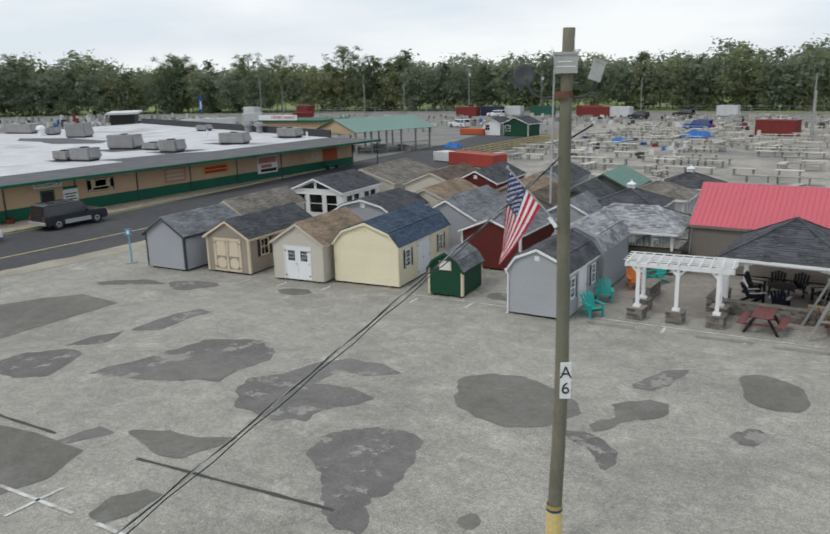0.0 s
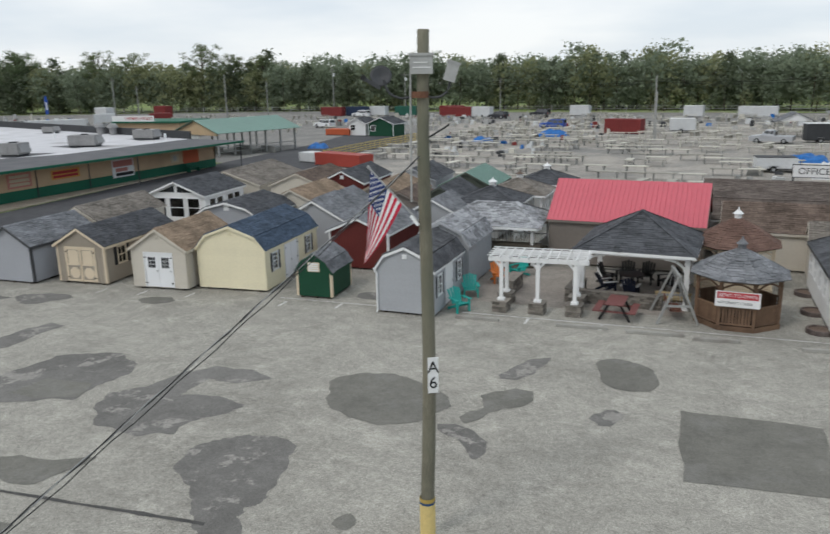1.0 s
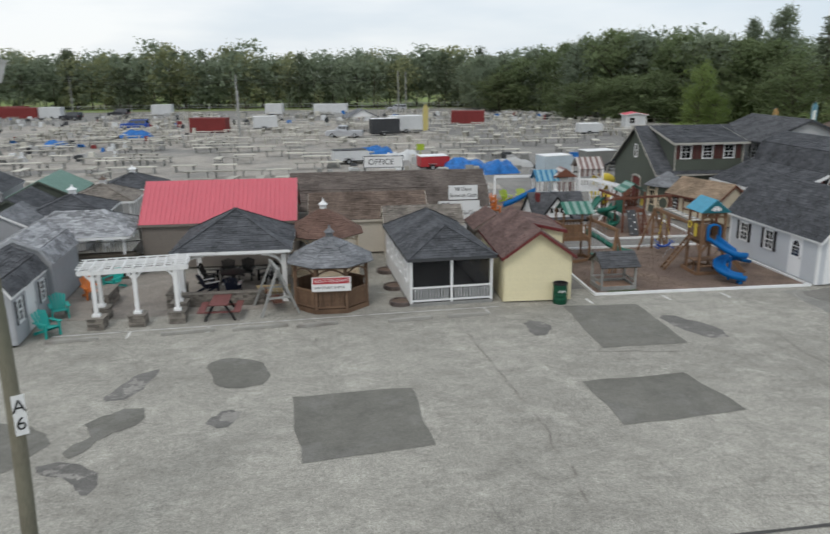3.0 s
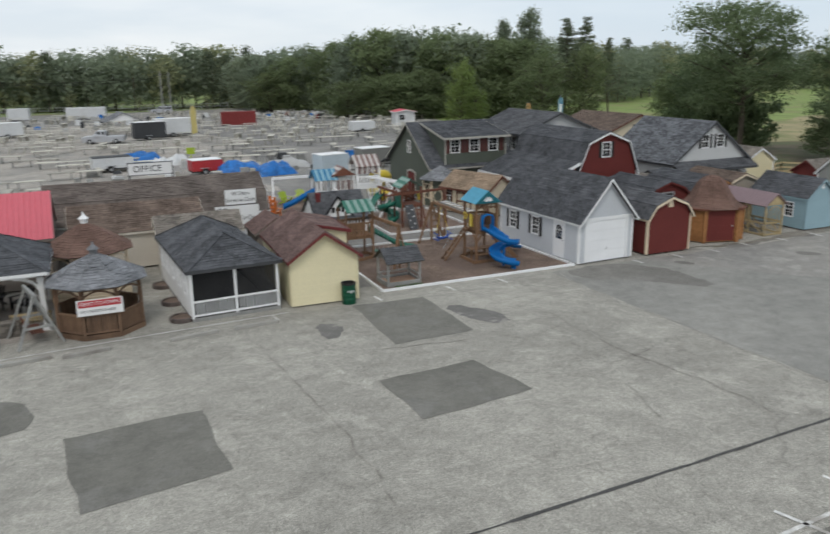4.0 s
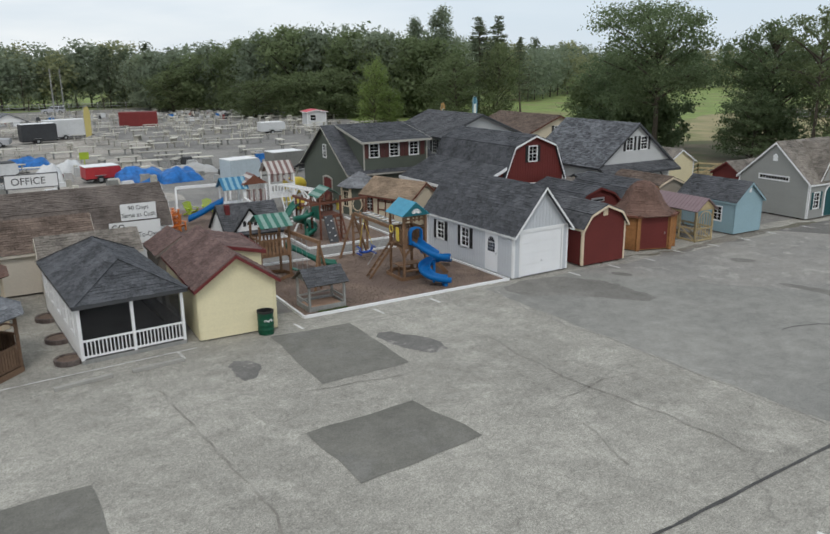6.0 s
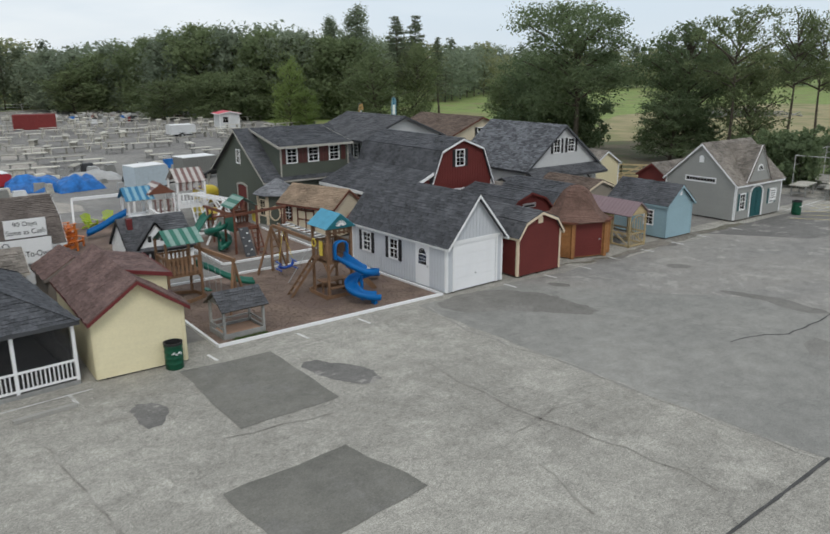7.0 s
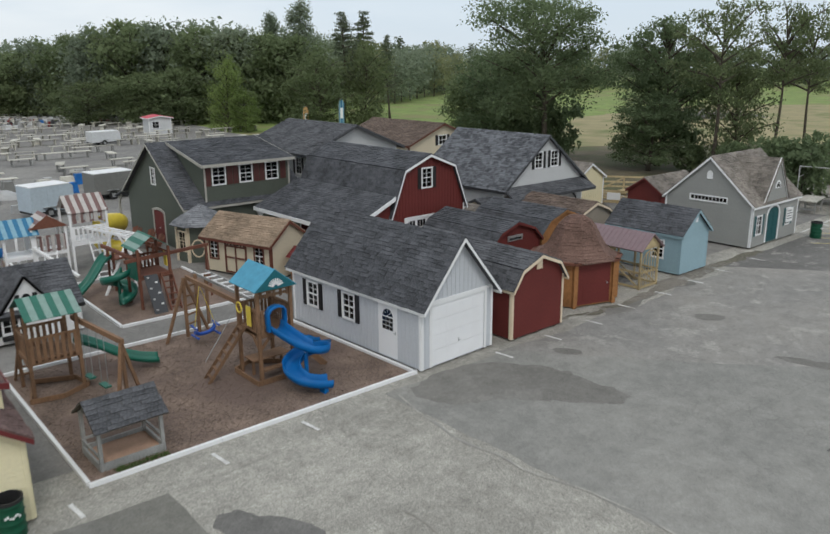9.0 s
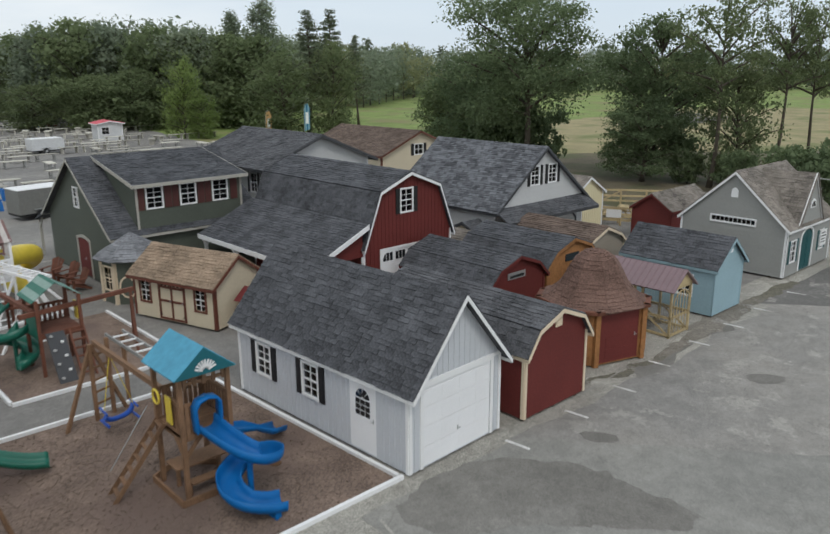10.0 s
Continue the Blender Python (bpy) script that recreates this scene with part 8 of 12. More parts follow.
def deck_tower(t, x0, y0, x1, y1, deck, rail, top, mat, posts=0.1):
    """Four posts, a deck and picket sides."""
    for x in (x0, x1):
        for y in (y0, y1):
            part("post", Shape().beam((x, y, 0), (x, y, top), posts, posts), mat, t)
    n = max(3, int((y1 - y0) / 0.15))
    for k in range(n):
        part("deck_board", Shape().box(x0, y0 + (y1 - y0) * k / n + 0.005, deck - 0.04, x1, y0 + (y1 - y0) * (k + 1) / n - 0.005, deck), mat, t)
    for x in (x0, x1):
        part("joist", Shape().box(x - 0.02, y0, deck - 0.18, x + 0.02, y1, deck - 0.041), mat, t)
    for y in (y0, y1):
        part("joist", Shape().box(x0, y - 0.02, deck - 0.18, x1, y + 0.02, deck - 0.041), mat, t)


def pickets(t, a, b, z0, z1, mat, step=0.16, width=0.09):
    a, b = Vector((*a, 0)), Vector((*b, 0))
    way = (b - a).normalized()
    for z in (z0 + 0.08, z1 - 0.06):
        part("rail", Shape().beam(a + Vector((0, 0, z)), b + Vector((0, 0, z)), 0.04, 0.08), mat, t)
    n = int((b - a).length / step)
    nrm = Vector((way.y, -way.x, 0)) * 0.032
    for k in range(n):
        p = a.lerp(b, (k + 0.5) / n) + nrm
        part("picket", Shape().beam(p + Vector((0, 0, z0)), p + Vector((0, 0, z1)), width, 0.02, up=tuple(nrm)), mat, t)


def canopy(t, x0, y0, x1, y1, z0, z1, mat, axis="y", gable=None):
    """A tent roof of two panels; axis: the ridge's direction."""
    if axis == "y":
        m = (x0 + x1) / 2
        sides = [[(x0, y0, z0), (x0, y1, z0), (m, y1, z1), (m, y0, z1)], [(m, y0, z1), (m, y1, z1), (x1, y1, z0), (x1, y0, z0)]]
        ends = [[(x0, y0, z0), (m, y0, z1), (x1, y0, z0)], [(x0, y1, z0), (x1, y1, z0), (m, y1, z1)]]
        off = (0, 0.03, 0)
    else:
        m = (y0 + y1) / 2
        sides = [[(x0, y0, z0), (x0, m, z1), (x1, m, z1), (x1, y0, z0)], [(x0, m, z1), (x0, y1, z0), (x1, y1, z0), (x1, m, z1)]]
        ends = [[(x0, y0, z0), (x0, y1, z0), (x0, m, z1)], [(x1, y0, z0), (x1, m, z1), (x1, y1, z0)]]
        off = (0.03, 0, 0)
    for ring in sides:
        part("canopy", Shape().prism(ring, (0, 0, 0.025)), mat, t)
    for ring in ends if gable else ():
        part("gable_panel", Shape().prism(ring, off), gable, t)


def tower_blue():
    t = thing("play_tower", "cedar play tower with teal roof and blue spiral slide", "play set", 0, 0, 0, 0)
    x0, y0, x1, y1, dk = 18.95, 34.1, 20.12, 35.4, 1.7
    deck_tower(t, x0, y0, x1, y1, dk, 2.5, 3.2, WOOD)
    for a, b in (((x0, y0), (x0, y1 - 0.5)), ((x1, y0), (x1, y1)), ((x0, y1), (x1, y1))):
        pickets(t, a, b, dk - 0.15, 2.45, WOOD, 0.13)
    pickets(t, (x0, y0), (x0 + 0.24, y0), dk - 0.15, 2.45, WOOD, 0.12)
    pickets(t, (x0, y0), (x1, y0), 2.8, 3.1, WOOD, 0.2)
    for xx, sg in ((x0, 1), (x1, -1)):
        part("brace", Shape().beam((xx, y0, dk - 0.6), (xx + sg * 0.4, y0, dk - 0.15), 0.05, 0.09), WOOD, t)
        part("brace", Shape().beam((xx, y0, dk - 0.6), (xx, y0 + 0.4, dk - 0.15), 0.05, 0.09), WOOD, t)
    canopy(t, 18.72, 33.8, 20.2, 35.45, 3.13, 3.74, TARP_T, "y", TEAL_G)
    f = Face((18.72, 33.79, 0), (1, 0, 0), (0, -1, 0))
    for k in range(9):
        a = math.radians(20 + 17.5 * k)
        part("sun_ray", f.bar(Shape(), (0.74 + 0.07 * math.cos(a), 3.2 + 0.07 * math.sin(a)), (0.74 + 0.27 * math.cos(a), 3.2 + 0.27 * math.sin(a)), 0.04, 0.0, 0.012), SIGN_W, t)
    part("panel", Shape().box(x0 - 0.08, y0 + 0.35, 1.85, x0 - 0.055, y0 + 0.62, 2.5), YELLOW_P, t)
    part("steering_wheel", Shape().tube([(x0 - 0.12, y1 - 0.3 + 0.17 * math.cos(a), 2.35 + 0.17 * math.sin(a)) for a in [math.tau * k / 12 for k in range(13)]], 0.03, 6), YELLOW_P, t)
    ladder(t, (17.72, 35.45, 0), (x0 - 0.02, 35.15, dk + 0.02), 0.5, 7, WOOD, side=(0.17, 0.98, 0))
    part("hand_rail", Shape().tube([(17.85, 35.75, 0.55), (18.8, 35.6, 1.95)], 0.012, 6), STEEL, t)
    # open spiral slide
    turn_path = smooth_path([(19.47, 34.1, 1.72), (19.48, 33.8, 1.7), (19.6, 33.35, 1.55), (19.82, 32.92, 1.36), (20.12, 32.68, 1.22), (20.4, 32.8, 1.11), (20.44, 33.12, 1.0), (20.2, 33.4, 0.88), (19.86, 33.42, 0.77), (19.52, 33.22, 0.64), (19.42, 32.88, 0.5), (19.58, 32.52, 0.36), (19.95, 32.32, 0.24), (20.3, 32.24, 0.19)], 6)
    trough(turn_path, 0.5, 0.27, BLUE_P, "spiral_slide", t, 0.03)
    part("slide_post", Shape().tube([(19.95, 33.03, 0), (19.95, 33.03, 1.15)], 0.07, 10), BLUE_P, t)
    part("slide_foot", Shape().box(20.0, 32.12, 0.0, 20.14, 32.4, 0.19), BLUE_P, t)
    hood = Shape()
    rows_h = []
    for px, pz in ((19.16, 1.75), (19.13, 2.1), (19.14, 2.38), (19.24, 2.53), (19.47, 2.59), (19.69, 2.54), (19.79, 2.4), (19.8, 2.1), (19.77, 1.75)):
        c_in = Vector((19.47, 0, 2.1))
        d_in = (c_in - Vector((px, 0, pz))).normalized() * 0.06
        rows_h.append([(px, 34.02, pz), (px, 33.78, pz), (px + d_in.x, 33.76, pz + d_in.z), (px + d_in.x, 34.02, pz + d_in.z)])
    hood.strip(rows_h, close=True)
    part("slide_hood", hood, BLUE_P, t, smooth=True)
    # small bench slide beside it
    trough([(20.5, 34.9, 0.95), (21.2, 35.1, 0.7), (21.8, 35.3, 0.3), (22.3, 35.5, 0.16)], 0.45, 0.16, BLUE_P, "slide", t)
    part("slide_brace", Shape().beam((20.6, 34.5, 0.95), (21.35, 34.1, 0.02), 0.05, 0.22), WOOD, t)
    # picnic seat and sand frame below
    part("bench", Shape().box(19.1, 34.15, 0.36, 20.25, 34.4, 0.4), WOOD, t)
    part("table", Shape().box(18.95, 34.6, 0.58, 20.3, 35.2, 0.62), WOOD, t)
    for x in (19.1, 20.15):
        part("table_leg", Shape().beam((x, 34.9, 0), (x, 34.9, 0.58), 0.08, 0.08), WOOD, t)
        part("table_leg", Shape().beam((x, 34.32, 0), (x, 34.32, 0.36), 0.08, 0.08), WOOD, t)
    ring = [(18.75, 33.95), (20.25, 33.95), (20.25, 35.2), (19.5, 35.9), (18.75, 35.5)]
    for (a, b), (c2, d) in zip(ring, ring[1:] + ring[:1]):
        part("sand_frame", Shape().beam((a, b, 0.11), (c2, d, 0.11), 0.05, 0.16), WOOD, t)
    # swing frame with ladder and rider
    for xx, yy in ((18.1, 39.5), (19.95, 40.0)):
        part("swing_leg", Shape().beam((xx, yy, 0), (19.05, 39.75, 2.25), 0.09, 0.09), WOOD, t)
    part("swing_post", Shape().beam((19.0, 39.7, 0), (19.0, 39.7, 2.3), 0.1, 0.1), WOOD, t)
    part("swing_post", Shape().beam((19.55, 39.9, 0), (19.55, 39.9, 2.3), 0.1, 0.1), WOOD, t)
    part("swing_beam", Shape().beam((19.2, 39.9, 2.25), (19.2, 35.4, 2.25), 0.1, 0.15), WOOD, t)
    for k in range(5):
        part("rung", Shape().beam((19.0, 39.7, 0.5 + 0.36 * k), (19.55, 39.9, 0.5 + 0.36 * k), 0.04, 0.06), WOOD, t)
    for xx in (20.0, 20.5):
        part("bar_rail", Shape().beam((xx - 0.2, 35.5, 2.15), (xx - 0.2, 40.6, 2.15), 0.05, 0.09), WOOD_G, t)
    for k in range(9):
        part("monkey_bar", Shape().beam((19.8, 35.9 + 0.53 * k, 2.17), (20.3, 35.9 + 0.53 * k, 2.17), 0.045, 0.045), VINYL, t)
    part("swing_post", Shape().beam((20.25, 40.55, 0), (20.25, 40.55, 2.1), 0.1, 0.1), WOOD, t)
    r = part("glider_swing", Shape().tube(smooth_path([(18.85, 38.7, 0.5), (19.05, 38.75, 0.38), (19.35, 38.8, 0.36), (19.6, 38.85, 0.42), (19.75, 38.9, 0.62)]), 0.07, 8), BLUE_R, t)
    for xx in (18.88, 19.72):
        part("glider_grip", Shape().tube([(xx, 38.55, 0.62), (xx, 39.05, 0.66)], 0.035, 6), BLUE_R, r)
        part("glider_foot", Shape().tube([(xx, 38.5, 0.3), (xx, 39.05, 0.3)], 0.04, 6), BLUE_R, r)
        part("glider_rope", Shape().tube([(xx, 38.8, 0.55), (19.2, 38.8, 2.2)], 0.012, 5), YELLOW_P, r)


TEAL_G = material("dark_teal_panel", (0.012, 0.11, 0.135), 0.6, 0.9, 1.1, 8, 1.5, 0.05)
BLUE_R = material("royal_blue_plastic", (0.01, 0.07, 0.36), 0.4, 0.9, 1.08, 5, 0.8, 0.02, spec=0.5)


def tower_green():
    t = thing("play_tower", "brown play tower with green striped roof and green slide", "play set", 0, 0, 0, 0)
    x0, y0, x1, y1, dk = 13.15, 37.55, 14.6, 38.9, 1.3
    deck_tower(t, x0, y0, x1, y1, dk, 2.1, 2.65, WOOD)
    for a, b in (((x0, y0), (x0, y1)), ((x0, y0), (x1, y0)), ((x0, y1), (x1, y1))):
        pickets(t, a, b, dk - 0.15, 2.0, WOOD, 0.17, 0.1)
    canopy(t, x0 - 0.05, y0 - 0.35, x1 + 0.1, y1 + 0.1, 2.6, 3.1, GREEN_S, "x")
    for x in (x0, x1):
        part("arch", Shape().beam((x, y0, 1.0), (x, (y0 + y1) / 2, 1.15), 0.05, 0.12), WOOD, t)
    ladder(t, (13.3, 39.6, 0), (13.4, 39.0, dk), 0.45, 4, WOOD, side=(1, 0, 0))
    trough(smooth_path([(14.7, 38.5, 1.3), (15.3, 38.3, 1.0), (16.0, 38.1, 0.55), (16.6, 37.9, 0.3), (17.1, 37.75, 0.2)], 5), 0.48, 0.2, GREEN_P, "slide", t)
    part("swing_beam", Shape().beam((14.65, 38.2, 2.2), (15.05, 34.9, 2.2), 0.1, 0.16), WOOD, t)
    for a in ((14.6, 34.6), (15.6, 35.1), (15.05, 34.95)):
        part("swing_leg", Shape().beam((*a, 0), (15.03, 35.0, 2.15), 0.09, 0.09), WOOD, t)
    for a, b in (((14.72, 37.6), (14.77, 37.15)), ((14.85, 36.6), (14.9, 36.15))):
        for p in (a, b):
            part("chain", Shape().tube([(*p, 2.15), (*p, 0.45)], 0.01, 5), STEEL, t)
        part("swing_seat", Shape().beam((*a, 0.42), (*b, 0.42), 0.2, 0.05), GREEN_P, t)
    ring = [(12.98, 37.3), (13.9, 37.15), (14.75, 37.6), (14.6, 38.4), (13.4, 38.9)]
    for (a, b), (c2, d) in zip(ring, ring[1:] + ring[:1]):
        part("sand_frame", Shape().beam((a, b, 0.11), (c2, d, 0.11), 0.05, 0.15), WOOD, t)


def tower_red():
    t = thing("play_tower", "red-stained play tower with green spiral slide and rock wall", "play set", 0, 0, 0, 0)
    x0, y0, x1, y1, dk = 18.95, 43.95, 20.25, 45.25, 1.45
    deck_tower(t, x0, y0, x1, y1, dk, 2.1, 2.55, WOOD_R)
    pickets(t, (x0, y1), (x1, y1), dk - 0.1, 2.1, WOOD_R)
    part("side_panel", Shape().box(x0 - 0.03, y0 + 0.1, 1.2, x0 + 0.01, y1 - 0.1, 2.1), GREEN_P, t)
    canopy(t, x0 - 0.15, y0 - 0.05, x1 + 0.1, y1 + 0.1, 2.5, 3.05, GREEN_S, "y")
    part("swing_beam", Shape().beam((18.4, 43.95, 2.15), (22.3, 44.6, 2.15), 0.12, 0.14), WOOD_R, t)
    part("swing_beam", Shape().beam((18.9, 44.2, 2.15), (18.7, 47.5, 2.15), 0.12, 0.14), WOOD_R, t)
    for a in ((22.0, 43.9), (22.4, 45.2)):
        part("swing_leg", Shape().beam((*a, 0), (22.2, 44.58, 2.1), 0.09, 0.09), WOOD_R, t)
    ladder(t, (20.05, 43.1, 0), (20.05, 43.9, dk), 0.45, 6, WOOD_R)
    part("rock_wall", Shape().hexa([(19.1, 43.0, 0.02), (19.65, 43.0, 0.02), (19.65, 43.06, 0.02), (19.1, 43.06, 0.02), (19.1, 43.85, dk), (19.65, 43.85, dk), (19.65, 43.92, dk), (19.1, 43.92, dk)]), DKGREY_T, t)
    for k in range(7):
        part("climbing_hold", Shape().lathe([(0.06, 0), (0.05, 0.05), (0.001, 0.06)], 8, (19.22 + 0.28 * (k % 2), 43.05 + 0.12 * k, 0.15 + 0.2 * k)), SIGN_W if k % 2 else STEEL_P, t)
    c = Vector((18.5, 45.2))
    path = [Vector((c.x + 0.45 * math.cos(math.radians(-60 - 400 * u)), c.y + 0.45 * math.sin(math.radians(-60 - 400 * u)), 1.4 - 1.2 * u)) for u in [k / 20 for k in range(21)]]
    trough(path, 0.5, 0.3, GREEN_P, "spiral_slide", t)
    part("slide_post", Shape().tube([(c.x, c.y, 0), (c.x, c.y, 1.4)], 0.07, 8), GREEN_P, t)
    part("flag_panel", Shape().box(x1 + 0.02, 44.3, 1.6, x1 + 0.06, 44.6, 2.2), YELLOW_P, t)
    trough(smooth_path([(19.0, 47.7, 1.55), (18.6, 47.5, 1.35), (18.1, 47.3, 0.8), (17.75, 47.2, 0.5), (17.3, 47.05, 0.2)], 5), 0.5, 0.2, GREEN_P, "wave_slide", t)
    for y in (47.4, 48.1):
        part("slide_post", Shape().beam((19.1, y, 0), (19.1, y, 1.9), 0.09, 0.09), WOOD_R, t)
    part("slide_deck", Shape().box(19.0, 47.3, 1.45, 19.9, 48.2, 1.52), WOOD_R, t)


def white_set():
    t = thing("play_tower", "white vinyl play set with striped canopies and yellow tube slide", "play set", 0, 0, 0, 0)
    x0, y0, x1, y1 = 18.6, 51.4, 20.3, 53.0
    deck_tower(t, x0, y0, x1, y1, 1.6, 2.4, 3.1, VINYL, 0.1)
    for a, b in (((x0, y0), (x0, y1)), ((x0, y0), (x1, y0)), ((x1, y0), (x1, y1))):
        pickets(t, a, b, 1.6, 2.35, VINYL, 0.2, 0.1)
    pickets(t, (x0, y0), (x1, y0), 2.5, 3.0, RED_S, 0.3, 0.22)
    canopy(t, x0 - 0.1, y0 - 0.1, x1 + 0.1, y1 + 0.1, 3.0, 3.75, RED_S, "x")
    canopy(t, x0 - 1.8, y0 + 0.1, x0 - 0.1, y1, 2.45, 3.05, RED_S, "y", WOOD_R)
    deck_tower(t, x0 - 1.7, y0 + 0.2, x0 - 0.2, y1 - 0.1, 1.3, 2.0, 2.5, VINYL, 0.1)
    pickets(t, (x0 - 1.7, y0 + 0.2), (x0 - 0.2, y0 + 0.2), 1.3, 2.1, RED_S, 0.22, 0.16)
    part("tube_slide", Shape().tube(smooth_path([(20.3, 52.6, 2.05), (21.0, 53.1, 2.05), (21.7, 53.8, 1.85), (21.9, 54.6, 1.5), (21.4, 55.0, 1.1), (20.9, 54.5, 0.8), (21.2, 53.8, 0.5), (21.8, 53.6, 0.4)], 6), 0.42, 14), YELLOW_P, t, smooth=True)
    for xa in (19.0, 19.6):
        part("bar_rail", Shape().beam((xa + 0.1, 51.3, 2.3), (xa + 1.0, 47.7, 2.3), 0.07, 0.1), VINYL, t)
    for k in range(9):
        part("monkey_bar", Shape().beam((19.15 + 0.1 * k, 51.0 - 0.4 * k, 2.32), (19.7 + 0.1 * k, 51.0 - 0.4 * k, 2.32), 0.05, 0.05), VINYL, t)
    for a in ((18.5, 47.0), (20.0, 47.4), (20.9, 47.5)):
        part("swing_leg", Shape().beam((*a, 0), (20.0, 47.8, 2.3), 0.09, 0.09), VINYL, t)
    for a in ((19.2, 50.4), (21.3, 50.1), (22.1, 50.0)):
        part("swing_leg", Shape().beam((*a, 0), (20.3, 50.6, 2.2), 0.09, 0.09), VINYL, t)
    ladder(t, (17.3, 50.6, 0), (17.6, 51.5, 1.3), 0.55, 5, VINYL, side=(1, 0, 0))
    ladder(t, (19.6, 50.3, 0), (19.6, 51.3, 1.6), 0.55, 5, VINYL, side=(1, 0, 0))
    part("ground_rail", Shape().beam((17.0, 49.4, 0.06), (21.8, 50.4, 0.06), 0.1, 0.1), VINYL, t)
    t = thing("play_tower", "white play set with blue striped roof and blue slide", "play set", 0, 0, 0, 0)
    x0, y0, x1, y1 = 15.7, 51.6, 17.0, 52.9
    deck_tower(t, x0, y0, x1, y1, 1.25, 2.0, 2.3, VINYL, 0.1)
    canopy(t, x0 - 0.2, y0 - 0.2, x1 + 0.2, y1 + 0.2, 2.2, 2.9, BLUE_S, "x")
    trough(smooth_path([(15.7, 52.2, 1.3), (15.0, 52.4, 0.95), (14.2, 52.6, 0.5), (13.5, 52.8, 0.2)], 5), 0.55, 0.32, BLUE_P, "slide", t)
    part("swing_beam", Shape().beam((13.2, 54.3, 2.2), (16.9, 54.2, 2.2), 0.12, 0.18), VINYL, t)
    for a in ((13.0, 53.5), (13.3, 55.2), (16.6, 53.6), (16.9, 55.0)):
        part("swing_leg", Shape().beam((*a, 0), (13.2 if a[0] < 15 else 16.8, 54.3, 2.2), 0.1, 0.1), VINYL, t)
    part("slide_rail", Shape().beam((16.9, 51.5, 1.6), (18.2, 49.6, 0.4), 0.14, 0.1), VINYL, t)
    for k, (x, y, turn) in enumerate(((14.4, 55.6, 20), (15.6, 55.9, -10))):
        adirondack(x, y, turn, LIME, "lime green garden chair behind the play set")
    for x, y, turn, z in ((12.5, 51.2, 30, 0), (12.0, 50.3, 110, 0), (11.95, 50.3, 105, 0.33), (12.03, 50.32, 114, 0.66), (11.97, 50.28, 108, 0.99)):
        adirondack(x, y, turn, ORANGE_P, "bright orange garden chair stacked beside the office" if x < 12 else "bright orange garden chair beside the office").location.z = z
    for k, (x, y) in enumerate(((10.9, 53.0), (12.2, 54.2))):
        adirondack(x, y, 40 * k, WOOD_R, "brown garden chair beside the office")
    for k, (x, y, turn) in enumerate(((23.3, 54.6, -70), (23.2, 53.2, -85), (23.0, 55.8, -60))):
        adirondack(x, y, turn, WOOD_R, "dark brown wooden garden chair before the cottage")


LIME = material("lime_plastic", (0.32, 0.42, 0.03), 0.45, 0.9, 1.06, 5, 0.8, 0.02, spec=0.4)


def sandbox():
    t = thing("covered_sandbox", "grey wooden sandbox with a small shingled roof", "sandbox", 13.25, 32.0, 0, 1)
    w, d = 1.65, 1.3
    for a, b in (((0, 0), (w, 0)), ((0, d), (w, d)), ((0, 0), (0, d)), ((w, 0), (w, d))):
        part("side_board", Shape().beam((*a, 0.12), (*b, 0.12), 0.06, 0.22), WOOD_G, t)
        part("seat_rail", Shape().beam((*a, 0.42), (*b, 0.42), 0.05, 0.06), WOOD_G, t) if a[1] == d or a[0] == b[0] else None
    part("sand", Shape().box(0.04, 0.04, 0.0, w - 0.04, d - 0.04, 0.12), SANDM, t)
    for x in (0.03, w - 0.03):
        for y in (0.03, d - 0.03):
            part("post", Shape().beam((x, y, 0), (x, y, 1.25), 0.09, 0.09), WOOD_G, t)
        part("gable", Shape().prism([(x, 0, 1.24), (x, d, 1.24), (x, d / 2, 1.66)], (0.03, 0, 0)), WOOD_G, t)
    for side in (0, 1):
        lo, hi = (Vector((-0.12, -0.2, 1.15)), Vector((-0.12, d / 2, 1.74))) if side == 0 else (Vector((w + 0.12, d + 0.2, 1.15)), Vector((w + 0.12, d / 2, 1.74)))
        v = hi - lo
        slope(t, lo, (1, 0, 0) if side == 0 else (-1, 0, 0), v, [(0, 0), (w + 0.24, 0), (w + 0.24, v.length), (0, v.length)], R_DARK, single=60, thick=0.04, deck=WOOD_DARK)
    g = Shape()
    rnd2 = random.Random(3)
    for _ in range(500):
        x, y = 13.2 + rnd2.uniform(0.3, 1.7), 31.8 + rnd2.gauss(0, 0.07)
        h = rnd2.uniform(0.04, 0.12)
        a = rnd2.uniform(0, math.tau)
        g.v += [(x - 0.01 * math.cos(a), y - 0.01 * math.sin(a), 0.02), (x + 0.01 * math.cos(a), y + 0.01 * math.sin(a), 0.02), (x + rnd2.uniform(-0.04, 0.04), y + rnd2.uniform(-0.04, 0.04), 0.02 + h)]
        g.f.append((len(g.v) - 3, len(g.v) - 2, len(g.v) - 1))
    solo("grass_tuft", g, material("weed_grass", (0.06, 0.12, 0.025), 0.9, 0.7, 1.3, 20, 3, 0.0, spread=0.5), "thin green grass growing at the sandbox's foot", "grass", kind="stuff")


tower_blue()
tower_green()
tower_red()
white_set()
sandbox()


